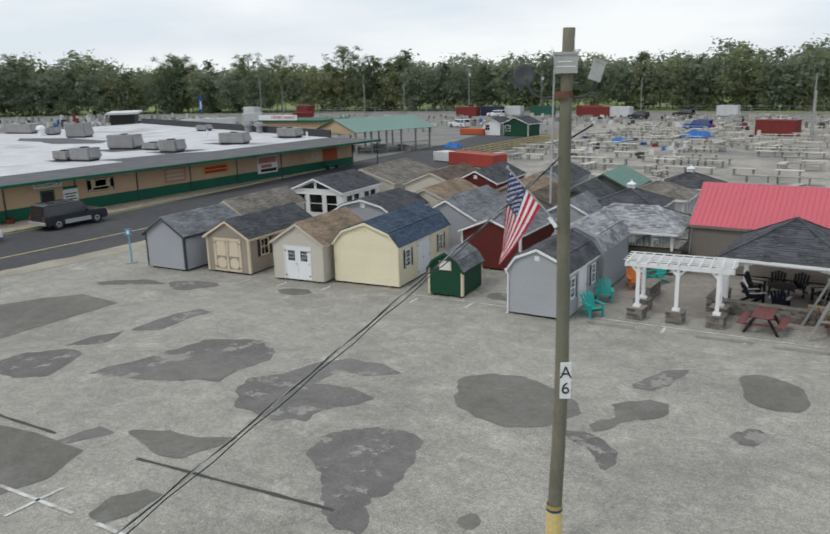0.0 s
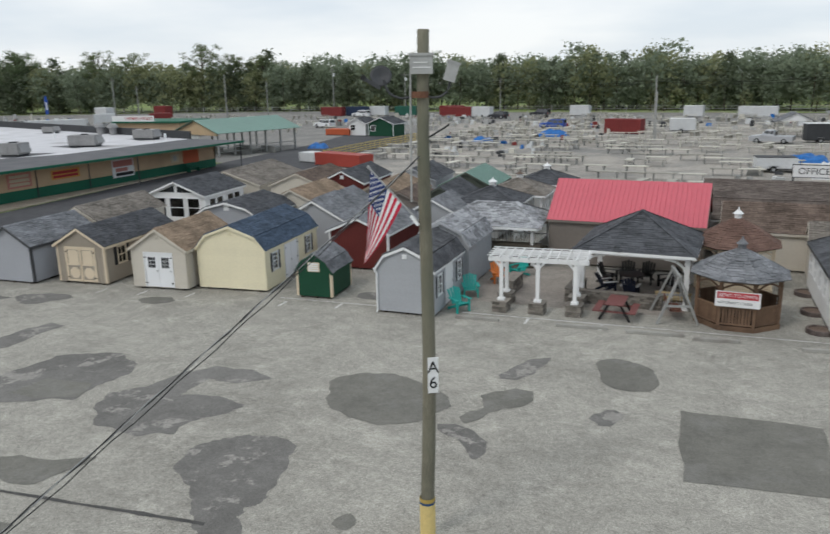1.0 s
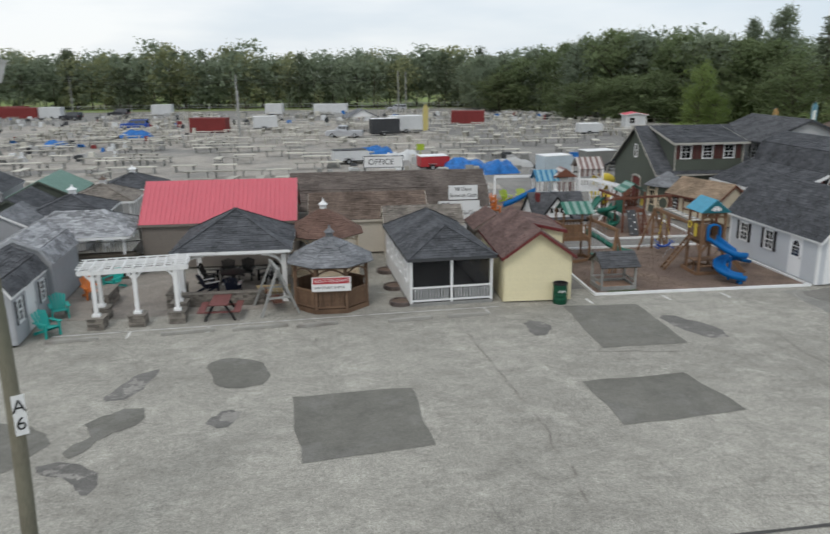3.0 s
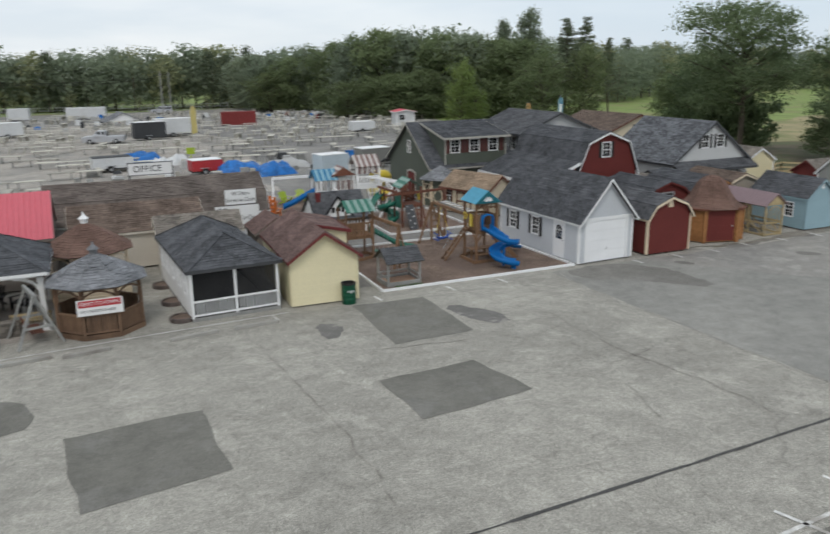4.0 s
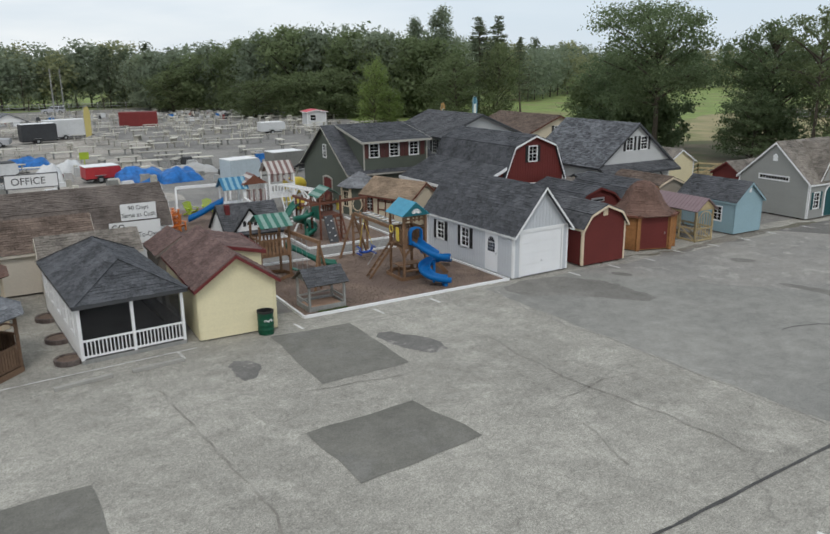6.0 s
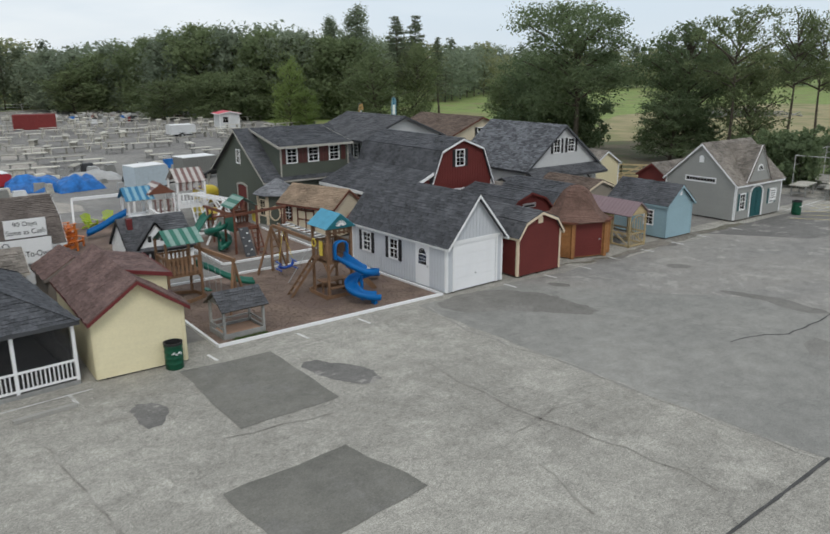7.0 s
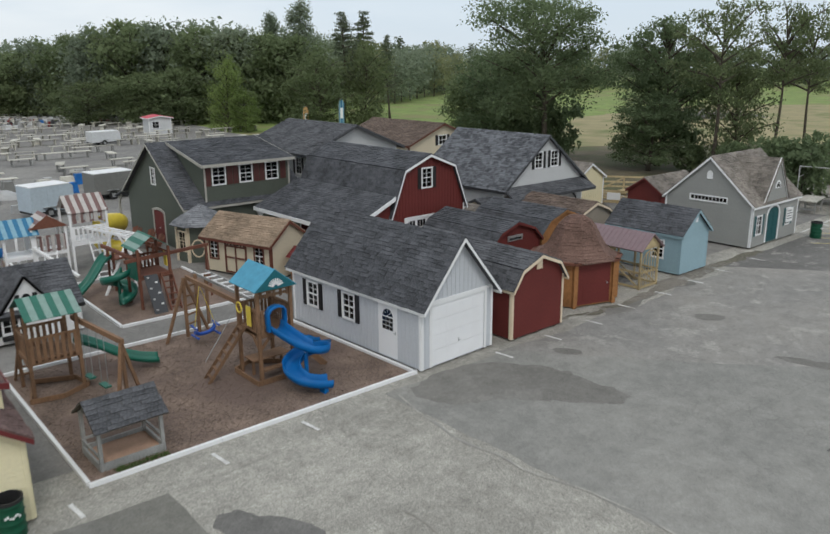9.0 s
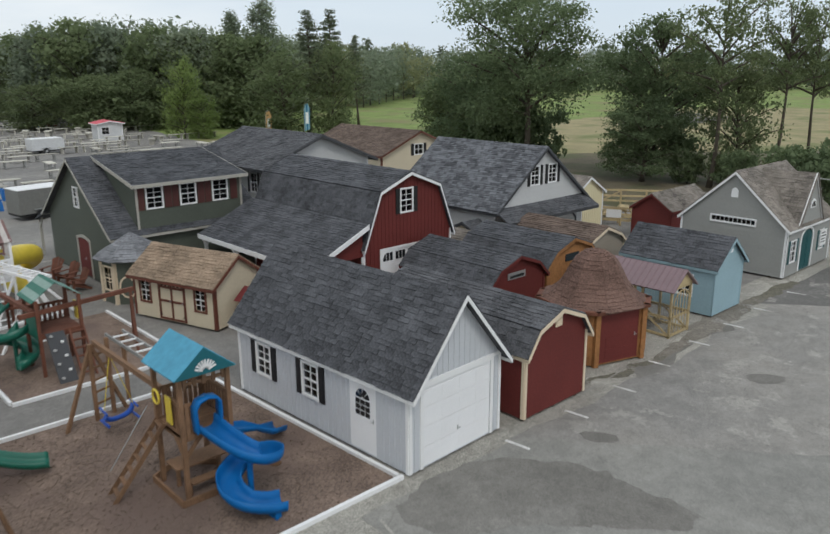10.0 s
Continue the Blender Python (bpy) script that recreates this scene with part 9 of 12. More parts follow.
# ---- market hall beside the road ----
H_BEIGE = material("peach_wall_paint", (0.52, 0.37, 0.235), 0.75, 0.88, 1.08, 8, 0.5, 0.08, stain=(0.42, 0.3, 0.19))
H_GREEN = material("green_wall_paint", (0.008, 0.105, 0.06), 0.6, 0.85, 1.12, 8, 0.5, 0.05)
H_ROOF = material("white_roof_membrane", (0.6, 0.595, 0.61), 0.7, 0.75, 1.12, 6, 0.35, 0.1, stain=(0.3, 0.29, 0.29), stain_at=0.6)
H_EDGE = material("grey_roll_roofing", (0.12, 0.12, 0.125), 0.9, 0.75, 1.25, 15, 0.6, 0.2)
H_DARK = material("black_wall_cladding", (0.045, 0.047, 0.05), 0.7, 0.8, 1.2, 8, 0.6, 0.1)
HVAC_M = material("hvac_sheet_metal", (0.3, 0.295, 0.29), 0.5, 0.75, 1.12, 8, 1.0, 0.05, metal=0.2)


def hvac(x, y, z, w, d, h, turn, label="grey sheet metal rooftop air unit"):
    t = thing("rooftop_unit", label, "air unit", x, y, z, turn, "air units on the market hall")
    part("casing", Shape().box(-w / 2, -d / 2, 0.2, w / 2, d / 2, h), HVAC_M, t)
    part("curb", Shape().box(-w / 2 + 0.1, -d / 2 + 0.1, 0, w / 2 - 0.1, d / 2 - 0.1, 0.2), H_DARK, t)
    part("hood", Shape().prism([(w / 2, -d / 2 + 0.1, 0.4), (w / 2 + 0.3, -d / 2 + 0.1, 0.4), (w / 2, -d / 2 + 0.1, h - 0.1)], (0, d - 0.2, 0)), HVAC_M, t)
    for k in range(2):
        part("panel", Shape().box(-w / 2 + 0.06 + w * 0.5 * k, -d / 2 - 0.025, 0.28, -0.06 + w * 0.5 * k, -d / 2 - 0.001, h - 0.12), HVAC_M, t)
    part("fan_guard", Shape().lathe([(0.45, h), (0.45, h + 0.08), (0.4, h + 0.08), (0.4, h + 0.02), (0.001, h + 0.02)], 16), H_DARK, t)


def market_hall():
    t = thing("market_hall", "long low market hall with peach and green walls", "market hall", 0, 0, 0, 0)
    X, y0, y1, h = -56.6, 8.0, 72.0, 3.0
    f = Face((X, y0, 0), (0, 1, 0), (1, 0, 0))
    part("wall", f.slab(Shape(), 0, 1.02, y1 - y0, h, -0.25, 0), H_BEIGE, t)
    part("wainscot", f.slab(Shape(), 0, 0.1, y1 - y0, 1.02, -0.25, 0.01), H_GREEN, t)
    nf = Face((X, y1, 0), (-1, 0, 0), (0, 1, 0))
    part("wall", nf.slab(Shape(), 0, 0.1, 65, h, -0.25, 0), H_BEIGE, t)
    part("wall", Shape().box(-122, y0, 0, -121.7, y1 + 18, h), H_BEIGE, t)
    # roof: white membrane, grey edge, green gutter
    part("roof", Shape().prism([(-122, y0, 3.02), (-60.5, y0, 3.02), (-60.5, y1 + 0.6, 3.02), (-122, y1 + 19, 3.02)], (0, 0, 0.16)), H_ROOF, t)
    e0, e1 = -55.9, -53.0
    part("roof_edge", Shape().hexa([(-60.49, y0, 3.0), (e0, y0, 2.98), (e1, y1 + 0.8, 2.98), (-60.49, y1 + 0.8, 3.0), (-60.49, y0, 3.19), (e0, y0, 3.08), (e1, y1 + 0.8, 3.08), (-60.49, y1 + 0.8, 3.19)]), H_EDGE, t)
    part("gutter", Shape().hexa([(e0, y0, 2.88), (e0 + 0.14, y0, 2.88), (e1 + 0.14, y1 + 0.8, 2.88), (e1, y1 + 0.8, 2.88), (e0, y0, 3.1), (e0 + 0.14, y0, 3.1), (e1 + 0.14, y1 + 0.8, 3.1), (e1, y1 + 0.8, 3.1)]), H_GREEN, t)
    part("soffit", Shape().hexa([(X, y0, 2.86), (e0, y0, 2.86), (e1, y1 + 0.8, 2.86), (X, y1 + 0.8, 2.86), (X, y0, 2.9), (e0, y0, 2.9), (e1, y1 + 0.8, 2.9), (X, y1 + 0.8, 2.9)]), WHITE, t)
    part("parapet", Shape().beam((-60.4, y1 + 0.5, 3.6), (-121.9, y1 + 18.8, 3.6), 0.2, 1.0), H_DARK, t)
    for k in range(8):
        yy = 41.3 - y0 + 5.9 * (k - 5)
        if 0 < yy < y1 - y0:
            part("pilaster", f.slab(Shape(), yy, 0.1, yy + 0.1, h - 0.14, 0.011, 0.05), H_DARK, t)
    for yy, xx in ((72.4, -53.2), (57.0, -54.1)):
        part("post", Shape().tube([(xx, yy, 0), (xx, yy, 2.9)], 0.06, 8), H_DARK, t)
    d = part("entrance_door", f.slab(Shape(), 32.4 - y0, 0.12, 33.6 - y0, 2.1, 0.011, 0.04), H_GREEN, t)
    part("pane", f.slab(Shape(), 32.55 - y0, 1.0, 33.45 - y0, 1.95, 0.041, 0.05), BLACKGLASS, d)
    b = banner(t, f, 31.9 - y0, 2.3, 2.4, 0.42, ())
    words("entrance_word", "ENTRANCE", 0.36, INK, b, f.at(33.1 - y0, 2.51, 0.082), 90, 90, width=2.1)
    banner(t, f, 34.3 - y0, 0.9, 1.3, 1.3, ((0.1, 0.15, 0.9, 0.22, INK), (0.1, 0.32, 0.8, 0.39, INK), (0.1, 0.49, 0.9, 0.56, INK), (0.0, 0.82, 1.0, 1.0, H_GREEN)))
    banner(t, f, 36.5 - y0, 1.45, 2.5, 1.05, ((0.02, 0.03, 0.98, 0.97, SAND_P), (0.3, 0.4, 0.7, 0.85, WOOD_R), (0.2, 0.12, 0.8, 0.3, INK), (0.02, 0.2, 0.14, 0.9, H_GREEN), (0.86, 0.2, 0.98, 0.9, H_GREEN)), H_DARK)
    banner(t, f, 44.3 - y0, 1.25, 2.4, 1.25, ((0.08, 0.12, 0.92, 0.32, SAND_P), (0.08, 0.4, 0.92, 0.6, SAND_P), (0.08, 0.68, 0.92, 0.88, SAND_P)), PINK_P)
    banner(t, f, 48.8 - y0, 1.45, 3.2, 0.85, ((0.06, 0.15, 0.94, 0.42, SIGN_R), (0.06, 0.55, 0.94, 0.85, SIGN_R)), YELLOW_S)
    banner(t, f, 56.0 - y0, 0.7, 2.9, 1.75, ((0.04, 0.6, 0.96, 0.95, PINK_P), (0.15, 0.32, 0.7, 0.52, PINK_P), (0.15, 0.08, 0.95, 0.26, INK)), SIGN_W)
    banner(t, f, 64.4 - y0, 1.3, 1.3, 0.9, ((0.3, 0.2, 0.7, 0.8, STEEL_P),), SAND_P)
    part("red_panel", f.slab(Shape(), 66.4 - y0, 1.0, 69.0 - y0, 2.4, 0.012, 0.05), ORANGE_W, t)
    for yy, lab in ((34.6, "red-brown wooden bench on the pavement"), (66.9, "dark green slatted bench on the pavement")):
        q = thing("bench", lab, "bench", -55.6, yy, 0.12, 90)
        m = BROWN_T if yy < 40 else H_GREEN
        for k in range(3):
            part("seat_slat", Shape().box(-0.9, -0.2 + 0.15 * k, 0.42, 0.9, -0.08 + 0.15 * k, 0.46), m, q)
            part("back_slat", Shape().box(-0.9, 0.26, 0.55 + 0.14 * k, 0.9, 0.3, 0.66 + 0.14 * k), m, q)
        for xx in (-0.8, 0.8):
            part("leg", Shape().box(xx - 0.04, -0.2, 0, xx + 0.04, 0.3, 0.42), m, q)
            part("back_post", Shape().box(xx - 0.04, 0.301, 0, xx + 0.04, 0.34, 0.97), m, q)
    q = thing("flower_tub", "half barrel with red flowers by the wall", "planter", -55.7, 29.3, 0.12, 0)
    part("tub", Shape().lathe([(0.3, 0), (0.4, 0.35), (0.36, 0.35), (0.3, 0.28), (0.001, 0.28)], 14), WOOD_R, q)
    rnd2 = random.Random(8)
    pet = Shape()
    for _ in range(160):
        x, y, z = rnd2.gauss(0, 0.2), rnd2.gauss(0, 0.2), 0.35 + abs(rnd2.gauss(0, 0.14))
        s2 = 0.05
        pet.v += [(x - s2, y, z), (x, y - s2, z + 0.03), (x + s2, y, z), (x, y + s2, z - 0.02)]
        pet.f.append(tuple(range(len(pet.v) - 4, len(pet.v))))
    part("flowers", pet, SIGN_R, q, kind="stuff")
    for k, (x, y, w, dd, hh) in enumerate(((-67.5, 41.6, 1.9, 1.4, 0.95), (-65.2, 42.2, 2.2, 1.6, 1.25), (-73.2, 52.3, 3.1, 2.0, 1.6), (-68.7, 52.6, 1.8, 1.3, 0.8), (-64.2, 51.5, 2.1, 1.7, 1.3), (-65.5, 61.4, 3.0, 1.9, 1.3), (-65.8, 71.0, 2.9, 1.5, 1.2), (-89.4, 77.6, 1.8, 1.5, 0.9), (-98.0, 62.6, 2.9, 2.0, 2.0), (-108.5, 65.0, 1.8, 1.4, 1.1), (-118.0, 65.8, 5.6, 2.4, 1.5))):
        hvac(x, y, 3.18, w, dd, hh, 8 * (k % 3) + 6)
    for k, ring in enumerate(([(-106, 58.6), (-101, 55.4), (-96, 55.6), (-90, 53.6), (-84, 56.4), (-87, 59.6), (-98, 61)], [(-64.4, 43), (-60.4, 43), (-60.4, 54), (-63, 50)], [(-76, 49.5), (-71, 49), (-69.5, 52.5), (-73, 54)], [(-67, 50), (-62.6, 50), (-62.6, 55), (-65.5, 54)], [(-69.4, 40.4), (-66.2, 40.2), (-66, 42.4), (-69, 42.8)], [(-70, 60.4), (-65, 59.6), (-64.6, 62), (-69, 62.4)], [(-69.4, 71), (-65, 69.2), (-63.8, 71), (-67, 72.2)])):
        sheet("roof_stain", ragged(ring, 80 + k, 0.7), 3.186 + 0.001 * k, H_EDGE, "dark bare patch on the white roof", "roof stain")
    for k, (x, y) in enumerate(((-79.5, 77.0), (-76.6, 76.4), (-108.6, 63.2))):
        q = thing("roof_vent", "round white roof exhaust vent", "vent", x, y, 3.18, 0, "vents on the market hall")
        part("vent_pipe", Shape().lathe([(0.45, 0), (0.45, 0.9), (0.7, 0.95), (0.6, 1.3), (0.3, 1.5), (0.001, 1.52)], 14), HVAC_M if k < 2 else WHITE, q)
    for k, (x, y) in enumerate(((-62.5, 70.5), (-80, 70))):
        solo("roof_pipe", Shape().tube([(0, 0, 0), (0, 0, 0.8)], 0.12, 8), WHITE, "short white pipe on the roof", "pipe", pose(x, y, 3.18))


SAND_P = material("sand_print", (0.5, 0.43, 0.3), 0.6, 0.9, 1.05, 10, 1, 0)
PINK_P = material("faded_red_print", (0.5, 0.2, 0.17), 0.6, 0.9, 1.05, 10, 1, 0)
YELLOW_S = material("orange_yellow_board", (0.62, 0.32, 0.08), 0.6, 0.9, 1.05, 10, 1, 0)
ORANGE_W = material("orange_red_paint", (0.45, 0.1, 0.04), 0.6, 0.88, 1.08, 10, 1, 0.05)


def wheel(parent, x, y, z, r, w, axis="x"):
    """A tyre with a rim; the axle lies along x."""
    def turned(outline, mat, name, par):
        s = Shape()
        rows = [[(x + a, y + rr * math.cos(math.tau * j / 18), z + rr * math.sin(math.tau * j / 18)) for j in range(18)] for rr, a in outline]
        s.strip(rows, close=True)
        return part(name, s, mat, par, smooth=True)
    tyre = turned([(r * 0.6, -w / 2), (r * 0.95, -w / 2), (r, -w / 3), (r, w / 3), (r * 0.95, w / 2), (r * 0.6, w / 2), (r * 0.6, -w / 2)], CABLE, "wheel", parent)
    turned([(0.001, -w * 0.3), (r * 0.2, -w * 0.35), (r * 0.58, -w * 0.42), (r * 0.6, 0), (r * 0.58, w * 0.42), (r * 0.2, w * 0.35), (0.001, w * 0.3)], STEEL, "rim", tyre)


def car(name, label, x, y, turn, paint, kind="suv", L=5.0, W=1.9, H=1.85, lower=None):
    """A vehicle along its own y axis (nose to +y): body, glass, lights, wheels."""
    t = thing(name, label, "car" if kind != "pickup" else "pickup truck", x, y, 0, turn)
    belt = H * 0.56
    prof = {"suv": [(-0.5, 0.42), (-0.5, 0.62), (-0.495, belt / H), (-0.47, 0.97), (-0.43, 1.0), (0.06, 1.0), (0.1, 0.985), (0.2, belt / H + 0.05), (0.46, belt / H + 0.01), (0.495, belt / H - 0.1), (0.5, 0.24), (0.47, 0.18), (-0.48, 0.2)],
            "pickup": [(-0.5, 0.3), (-0.5, 0.58), (-0.1, 0.58), (-0.095, 0.6), (-0.06, 0.97), (0.12, 1.0), (0.24, 0.62), (0.47, 0.55), (0.5, 0.4), (0.5, 0.22), (0.47, 0.17), (-0.48, 0.2)],
            "sedan": [(-0.5, 0.3), (-0.5, 0.55), (-0.4, 0.63), (-0.28, 0.98), (0.05, 1.0), (0.2, 0.64), (0.46, 0.56), (0.5, 0.4), (0.5, 0.2), (-0.48, 0.2)]}[kind]
    s = Shape()
    rows = []
    for k, fx in enumerate((-1, -0.93, -0.86, 0.86, 0.93, 1)):
        row = []
        for py, pz in prof:
            inset = (0.88 if pz > 0.7 else 1.0) * fx
            zz = pz * H
            if abs(fx) == 1:
                zz = zz - 0.03 if pz > 0.5 else zz
            row.append((inset * W / 2, py * L * (0.985 if abs(fx) == 1 else 1), zz))
        rows.append(row)
    s.strip(rows, close=True)
    n = len(prof)
    s.f.append(tuple(range(n)))
    s.f.append(tuple(range(len(s.v) - 1, len(s.v) - n - 1, -1)))
    body = part("body", s, paint, t, smooth=False)
    if lower:
        for sg in (-1, 1):
            part("side_trim", Shape().box(sg * W / 2 - 0.012, -L * 0.2, H * 0.2, sg * W / 2 + 0.025, L * 0.21, H * 0.36), lower, t)
            part("wheel_arch", Shape().prism([(sg * W / 2, -L * 0.3 + 0.5 * math.cos(math.pi * k / 8), 0.4 + 0.5 * math.sin(math.pi * k / 8)) for k in range(9)], (sg * 0.012, 0, 0)), CABLE, t)
            part("wheel_arch", Shape().prism([(sg * W / 2, L * 0.31 + 0.5 * math.cos(math.pi * k / 8), 0.4 + 0.5 * math.sin(math.pi * k / 8)) for k in range(9)], (sg * 0.012, 0, 0)), CABLE, t)
        part("bumper", Shape().box(-W / 2 + 0.02, -L / 2 - 0.1, H * 0.24, W / 2 - 0.02, -L / 2 + 0.02, H * 0.36), lower, t)
    z0, z1 = belt + 0.04, H * 0.93
    spans = {"suv": ((-0.46, -0.26), (-0.24, -0.06), (-0.04, 0.13)), "pickup": ((-0.06, 0.02), (0.035, 0.15)), "sedan": ((-0.3, -0.12), (-0.1, 0.1))}[kind]
    for sg in (-1, 1):
        for a, b in spans:
            slant = 0.05 * L if (a, b) == spans[-1] else 0.0
            xo, xi = sg * (W / 2 + 0.002), sg * (W / 2 * 0.885 + 0.01)
            ring = [(xo * 0.985, a * L, z0), (xo * 0.985, b * L + slant * 0.6, z0), (xi, b * L - slant * 0.3, z1), (xi, a * L, z1)]
            part("side_window", Shape().prism(ring if sg > 0 else ring[::-1], (sg * 0.008, 0, 0)), CARGLASS, t)
    if kind == "suv":
        part("rear_window", Shape().prism([(-W * 0.38, -L * 0.497, z0), (W * 0.38, -L * 0.497, z0), (W * 0.36, -L * 0.474, z1), (-W * 0.36, -L * 0.474, z1)][::-1], (0, -0.01, 0)), BLACKGLASS, t)
        for sg in (-1, 1):
            part("tail_light", Shape().box(sg * W * 0.43 - 0.08, -L / 2 - 0.015, belt - 0.25, sg * W * 0.43 + 0.08, -L / 2 + 0.02, belt + 0.05), RED_P, t)
            part("roof_rail", Shape().tube([(sg * W * 0.36, -L * 0.4, H + 0.04), (sg * W * 0.36, 0.0, H + 0.05)], 0.025, 6), CABLE, t)
        part("roof_rack", Shape().box(-0.5, -L * 0.3, H + 0.03, 0.5, -L * 0.27, H + 0.05).box(-0.5, -L * 0.1, H + 0.03, 0.5, -L * 0.07, H + 0.05), CABLE, t)
    else:
        part("rear_window", Shape().box(-W * 0.36, -0.1 * L - 0.02, z0, W * 0.36, -0.1 * L, z1 - 0.1), BLACKGLASS, t)
    part("windscreen", Shape().prism([(-W * 0.37, (0.21 if kind == "suv" else 0.235) * L, belt + 0.08), (W * 0.37, (0.21 if kind == "suv" else 0.235) * L, belt + 0.08), (W * 0.36, 0.125 * L, H * 0.95), (-W * 0.36, 0.125 * L, H * 0.95)], (0, 0.012, 0.012)), BLACKGLASS, t)
    for sg in (-1, 1):
        part("headlight", Shape().box(sg * W * 0.36 - 0.16, L / 2 - 0.06, H * 0.4, sg * W * 0.36 + 0.16, L / 2 + 0.004, H * 0.5), SIGN_W, t)
        part("mirror", Shape().box(sg * (W / 2 + 0.12) - 0.1, 0.14 * L, belt, sg * (W / 2 + 0.12) + 0.1, 0.17 * L, belt + 0.16), paint, t)
        for yy in (-0.3, 0.31):
            wheel(t, sg * (W / 2 - 0.08), yy * L, 0.4 if kind == "suv" else 0.36, 0.4 if kind == "suv" else 0.36, 0.25)
    return t


CARGLASS = material("tinted_car_glass", (0.07, 0.073, 0.076), 0.1, 0.9, 1.1, 10, 1, 0.0, spec=0.6)
CAR_BLK = material("black_car_paint", (0.022, 0.024, 0.03), 0.3, 0.85, 1.15, 4, 0.8, 0.0, spec=0.6)
CAR_WHT = material("white_car_paint", (0.72, 0.73, 0.74), 0.3, 0.95, 1.03, 4, 0.8, 0.0, spec=0.6)
CAR_SIL = material("silver_car_paint", (0.45, 0.46, 0.48), 0.3, 0.92, 1.05, 4, 0.8, 0.0, metal=0.3, spec=0.6)
market_hall()
car("suv", "black older sport utility vehicle parked along the kerb", -51.35, 31.5, 1, CAR_BLK, "suv", 5.1, 1.95, 1.85, STEEL_P)
car("parked_car", "white sedan parked behind the black one", -50.9, 23.4, 1, CAR_WHT, "sedan", 4.7, 1.85, 1.5)
t = thing("accessible_sign", "pale blue sign post with a blue square board", "sign", -36.45, 25.95, 0, 35)
part("post", Shape().tube([(0, 0, 0), (0, 0, 2.0)], 0.06, 8), material("pale_blue_paint", (0.22, 0.4, 0.48), 0.6, 0.85, 1.1, 8, 1, 0.05), t)
part("base", Shape().box(-0.25, -0.25, 0, 0.25, 0.25, 0.05), CONC, t)
bd = part("board", Shape().box(-0.17, -0.09, 1.62, 0.17, -0.06, 2.05), material("blue_sign_face", (0.12, 0.28, 0.45), 0.5, 0.9, 1.1, 8, 1, 0), t)
part("mark", Shape().box(-0.08, -0.1, 1.72, 0.06, -0.091, 1.95), SIGN_W, bd)


# ---- the flea market field ----
def sales_table(t, w=2.44, d=0.8, h=0.74):
    part("tabletop", Shape().box(-w / 2, -d / 2, h - 0.07, w / 2, d / 2, h), WOOD_T, t)
    for sg in (-1, 1):
        part("trestle", Shape().box(sg * w * 0.36 - 0.05, -d / 2 + 0.06, 0, sg * w * 0.36 + 0.05, -d / 2 + 0.16, h - 0.05).box(sg * w * 0.36 - 0.05, d / 2 - 0.16, 0, sg * w * 0.36 + 0.05, d / 2 - 0.06, h - 0.05).box(sg * w * 0.36 - 0.04, -d / 2 + 0.16, 0.25, sg * w * 0.36 + 0.04, d / 2 - 0.16, 0.33), WOOD_G, t)


rnd = random.Random(21)
spots = []
for row, y in enumerate((64.5, 68.5, 73.5, 78, 84, 87.5, 91.0, 96.5, 101.0, 104.0, 107, 110.0, 113.0, 116, 119, 122.5, 125.5, 128.5, 132, 135, 138, 142, 148, 152, 158, 163, 168, 174, 180)):
    x = -45.0 + rnd.uniform(0, 2)
    while x < (58 if y < 150 else 50):
        run, lean, off = rnd.choice((1, 1, 2, 2, 3, 4)), rnd.uniform(-4, 4), rnd.uniform(-0.5, 0.5)
        for k in range(run):
            spots.append((x + 2.56 * k, y + off + 2.56 * k * math.tan(radians(lean)), lean + (rnd.uniform(-3, 3) if rnd.random() < 0.85 else rnd.uniform(60, 90))))
        x += 2.56 * run + rnd.uniform(1.2, 6.5)
keep = []
for x, y, a in spots:
    if y < 82 and x < -30 or 3 < x < 31 and y < 81 or 1 < x < 14 and 108 < y < 128 or 23 < x < 31 and 135 < y < 141 or -22 < x < -14 and 126 < y < 131 or y < 62 + 0.0 * x or x > 24 and y < 84:
        continue
    if x < -47 + 0.0 * y:
        continue
    keep.append((x, y, a))
first = None
near = sorted((k for k in keep if k[1] < 146), key=lambda q: q[1] - 0.4 * abs(q[0] - 15))[:185]
far = [k for k in keep if k not in near]
for x, y, a in near:
    if first is None:
        first = thing("sales_table", "weathered wooden trestle table standing in a market row", "table", x, y, 0, a, "sales tables in the market field")
        sales_table(first)
    else:
        copy_thing(first, pose(x, y, 0, 0, 0, a))
s = Shape()
for x in range(-140, -50, 5):
    for y in range(124, 176, 6):
        if rnd.random() < 0.55:
            far.append((x + rnd.uniform(-1, 1), y + rnd.uniform(-1, 1), rnd.uniform(-8, 8)))
for x, y, a in far:
    m = pose(x, y, 0, 0, 0, a)
    for b in ((-1.2, -0.4, 0.69, 1.2, 0.4, 0.74), (-0.9, -0.3, 0, -0.8, 0.3, 0.69), (0.8, -0.3, 0, 0.9, 0.3, 0.69)):
        k = len(s.v)
        s.box(*b)
        s.v[k:] = [tuple(m @ Vector(p)) for p in s.v[k:]]
solo("far_tables", s, WOOD_T, "rows of weathered tables far out in the field", "tables", kind="stuff")


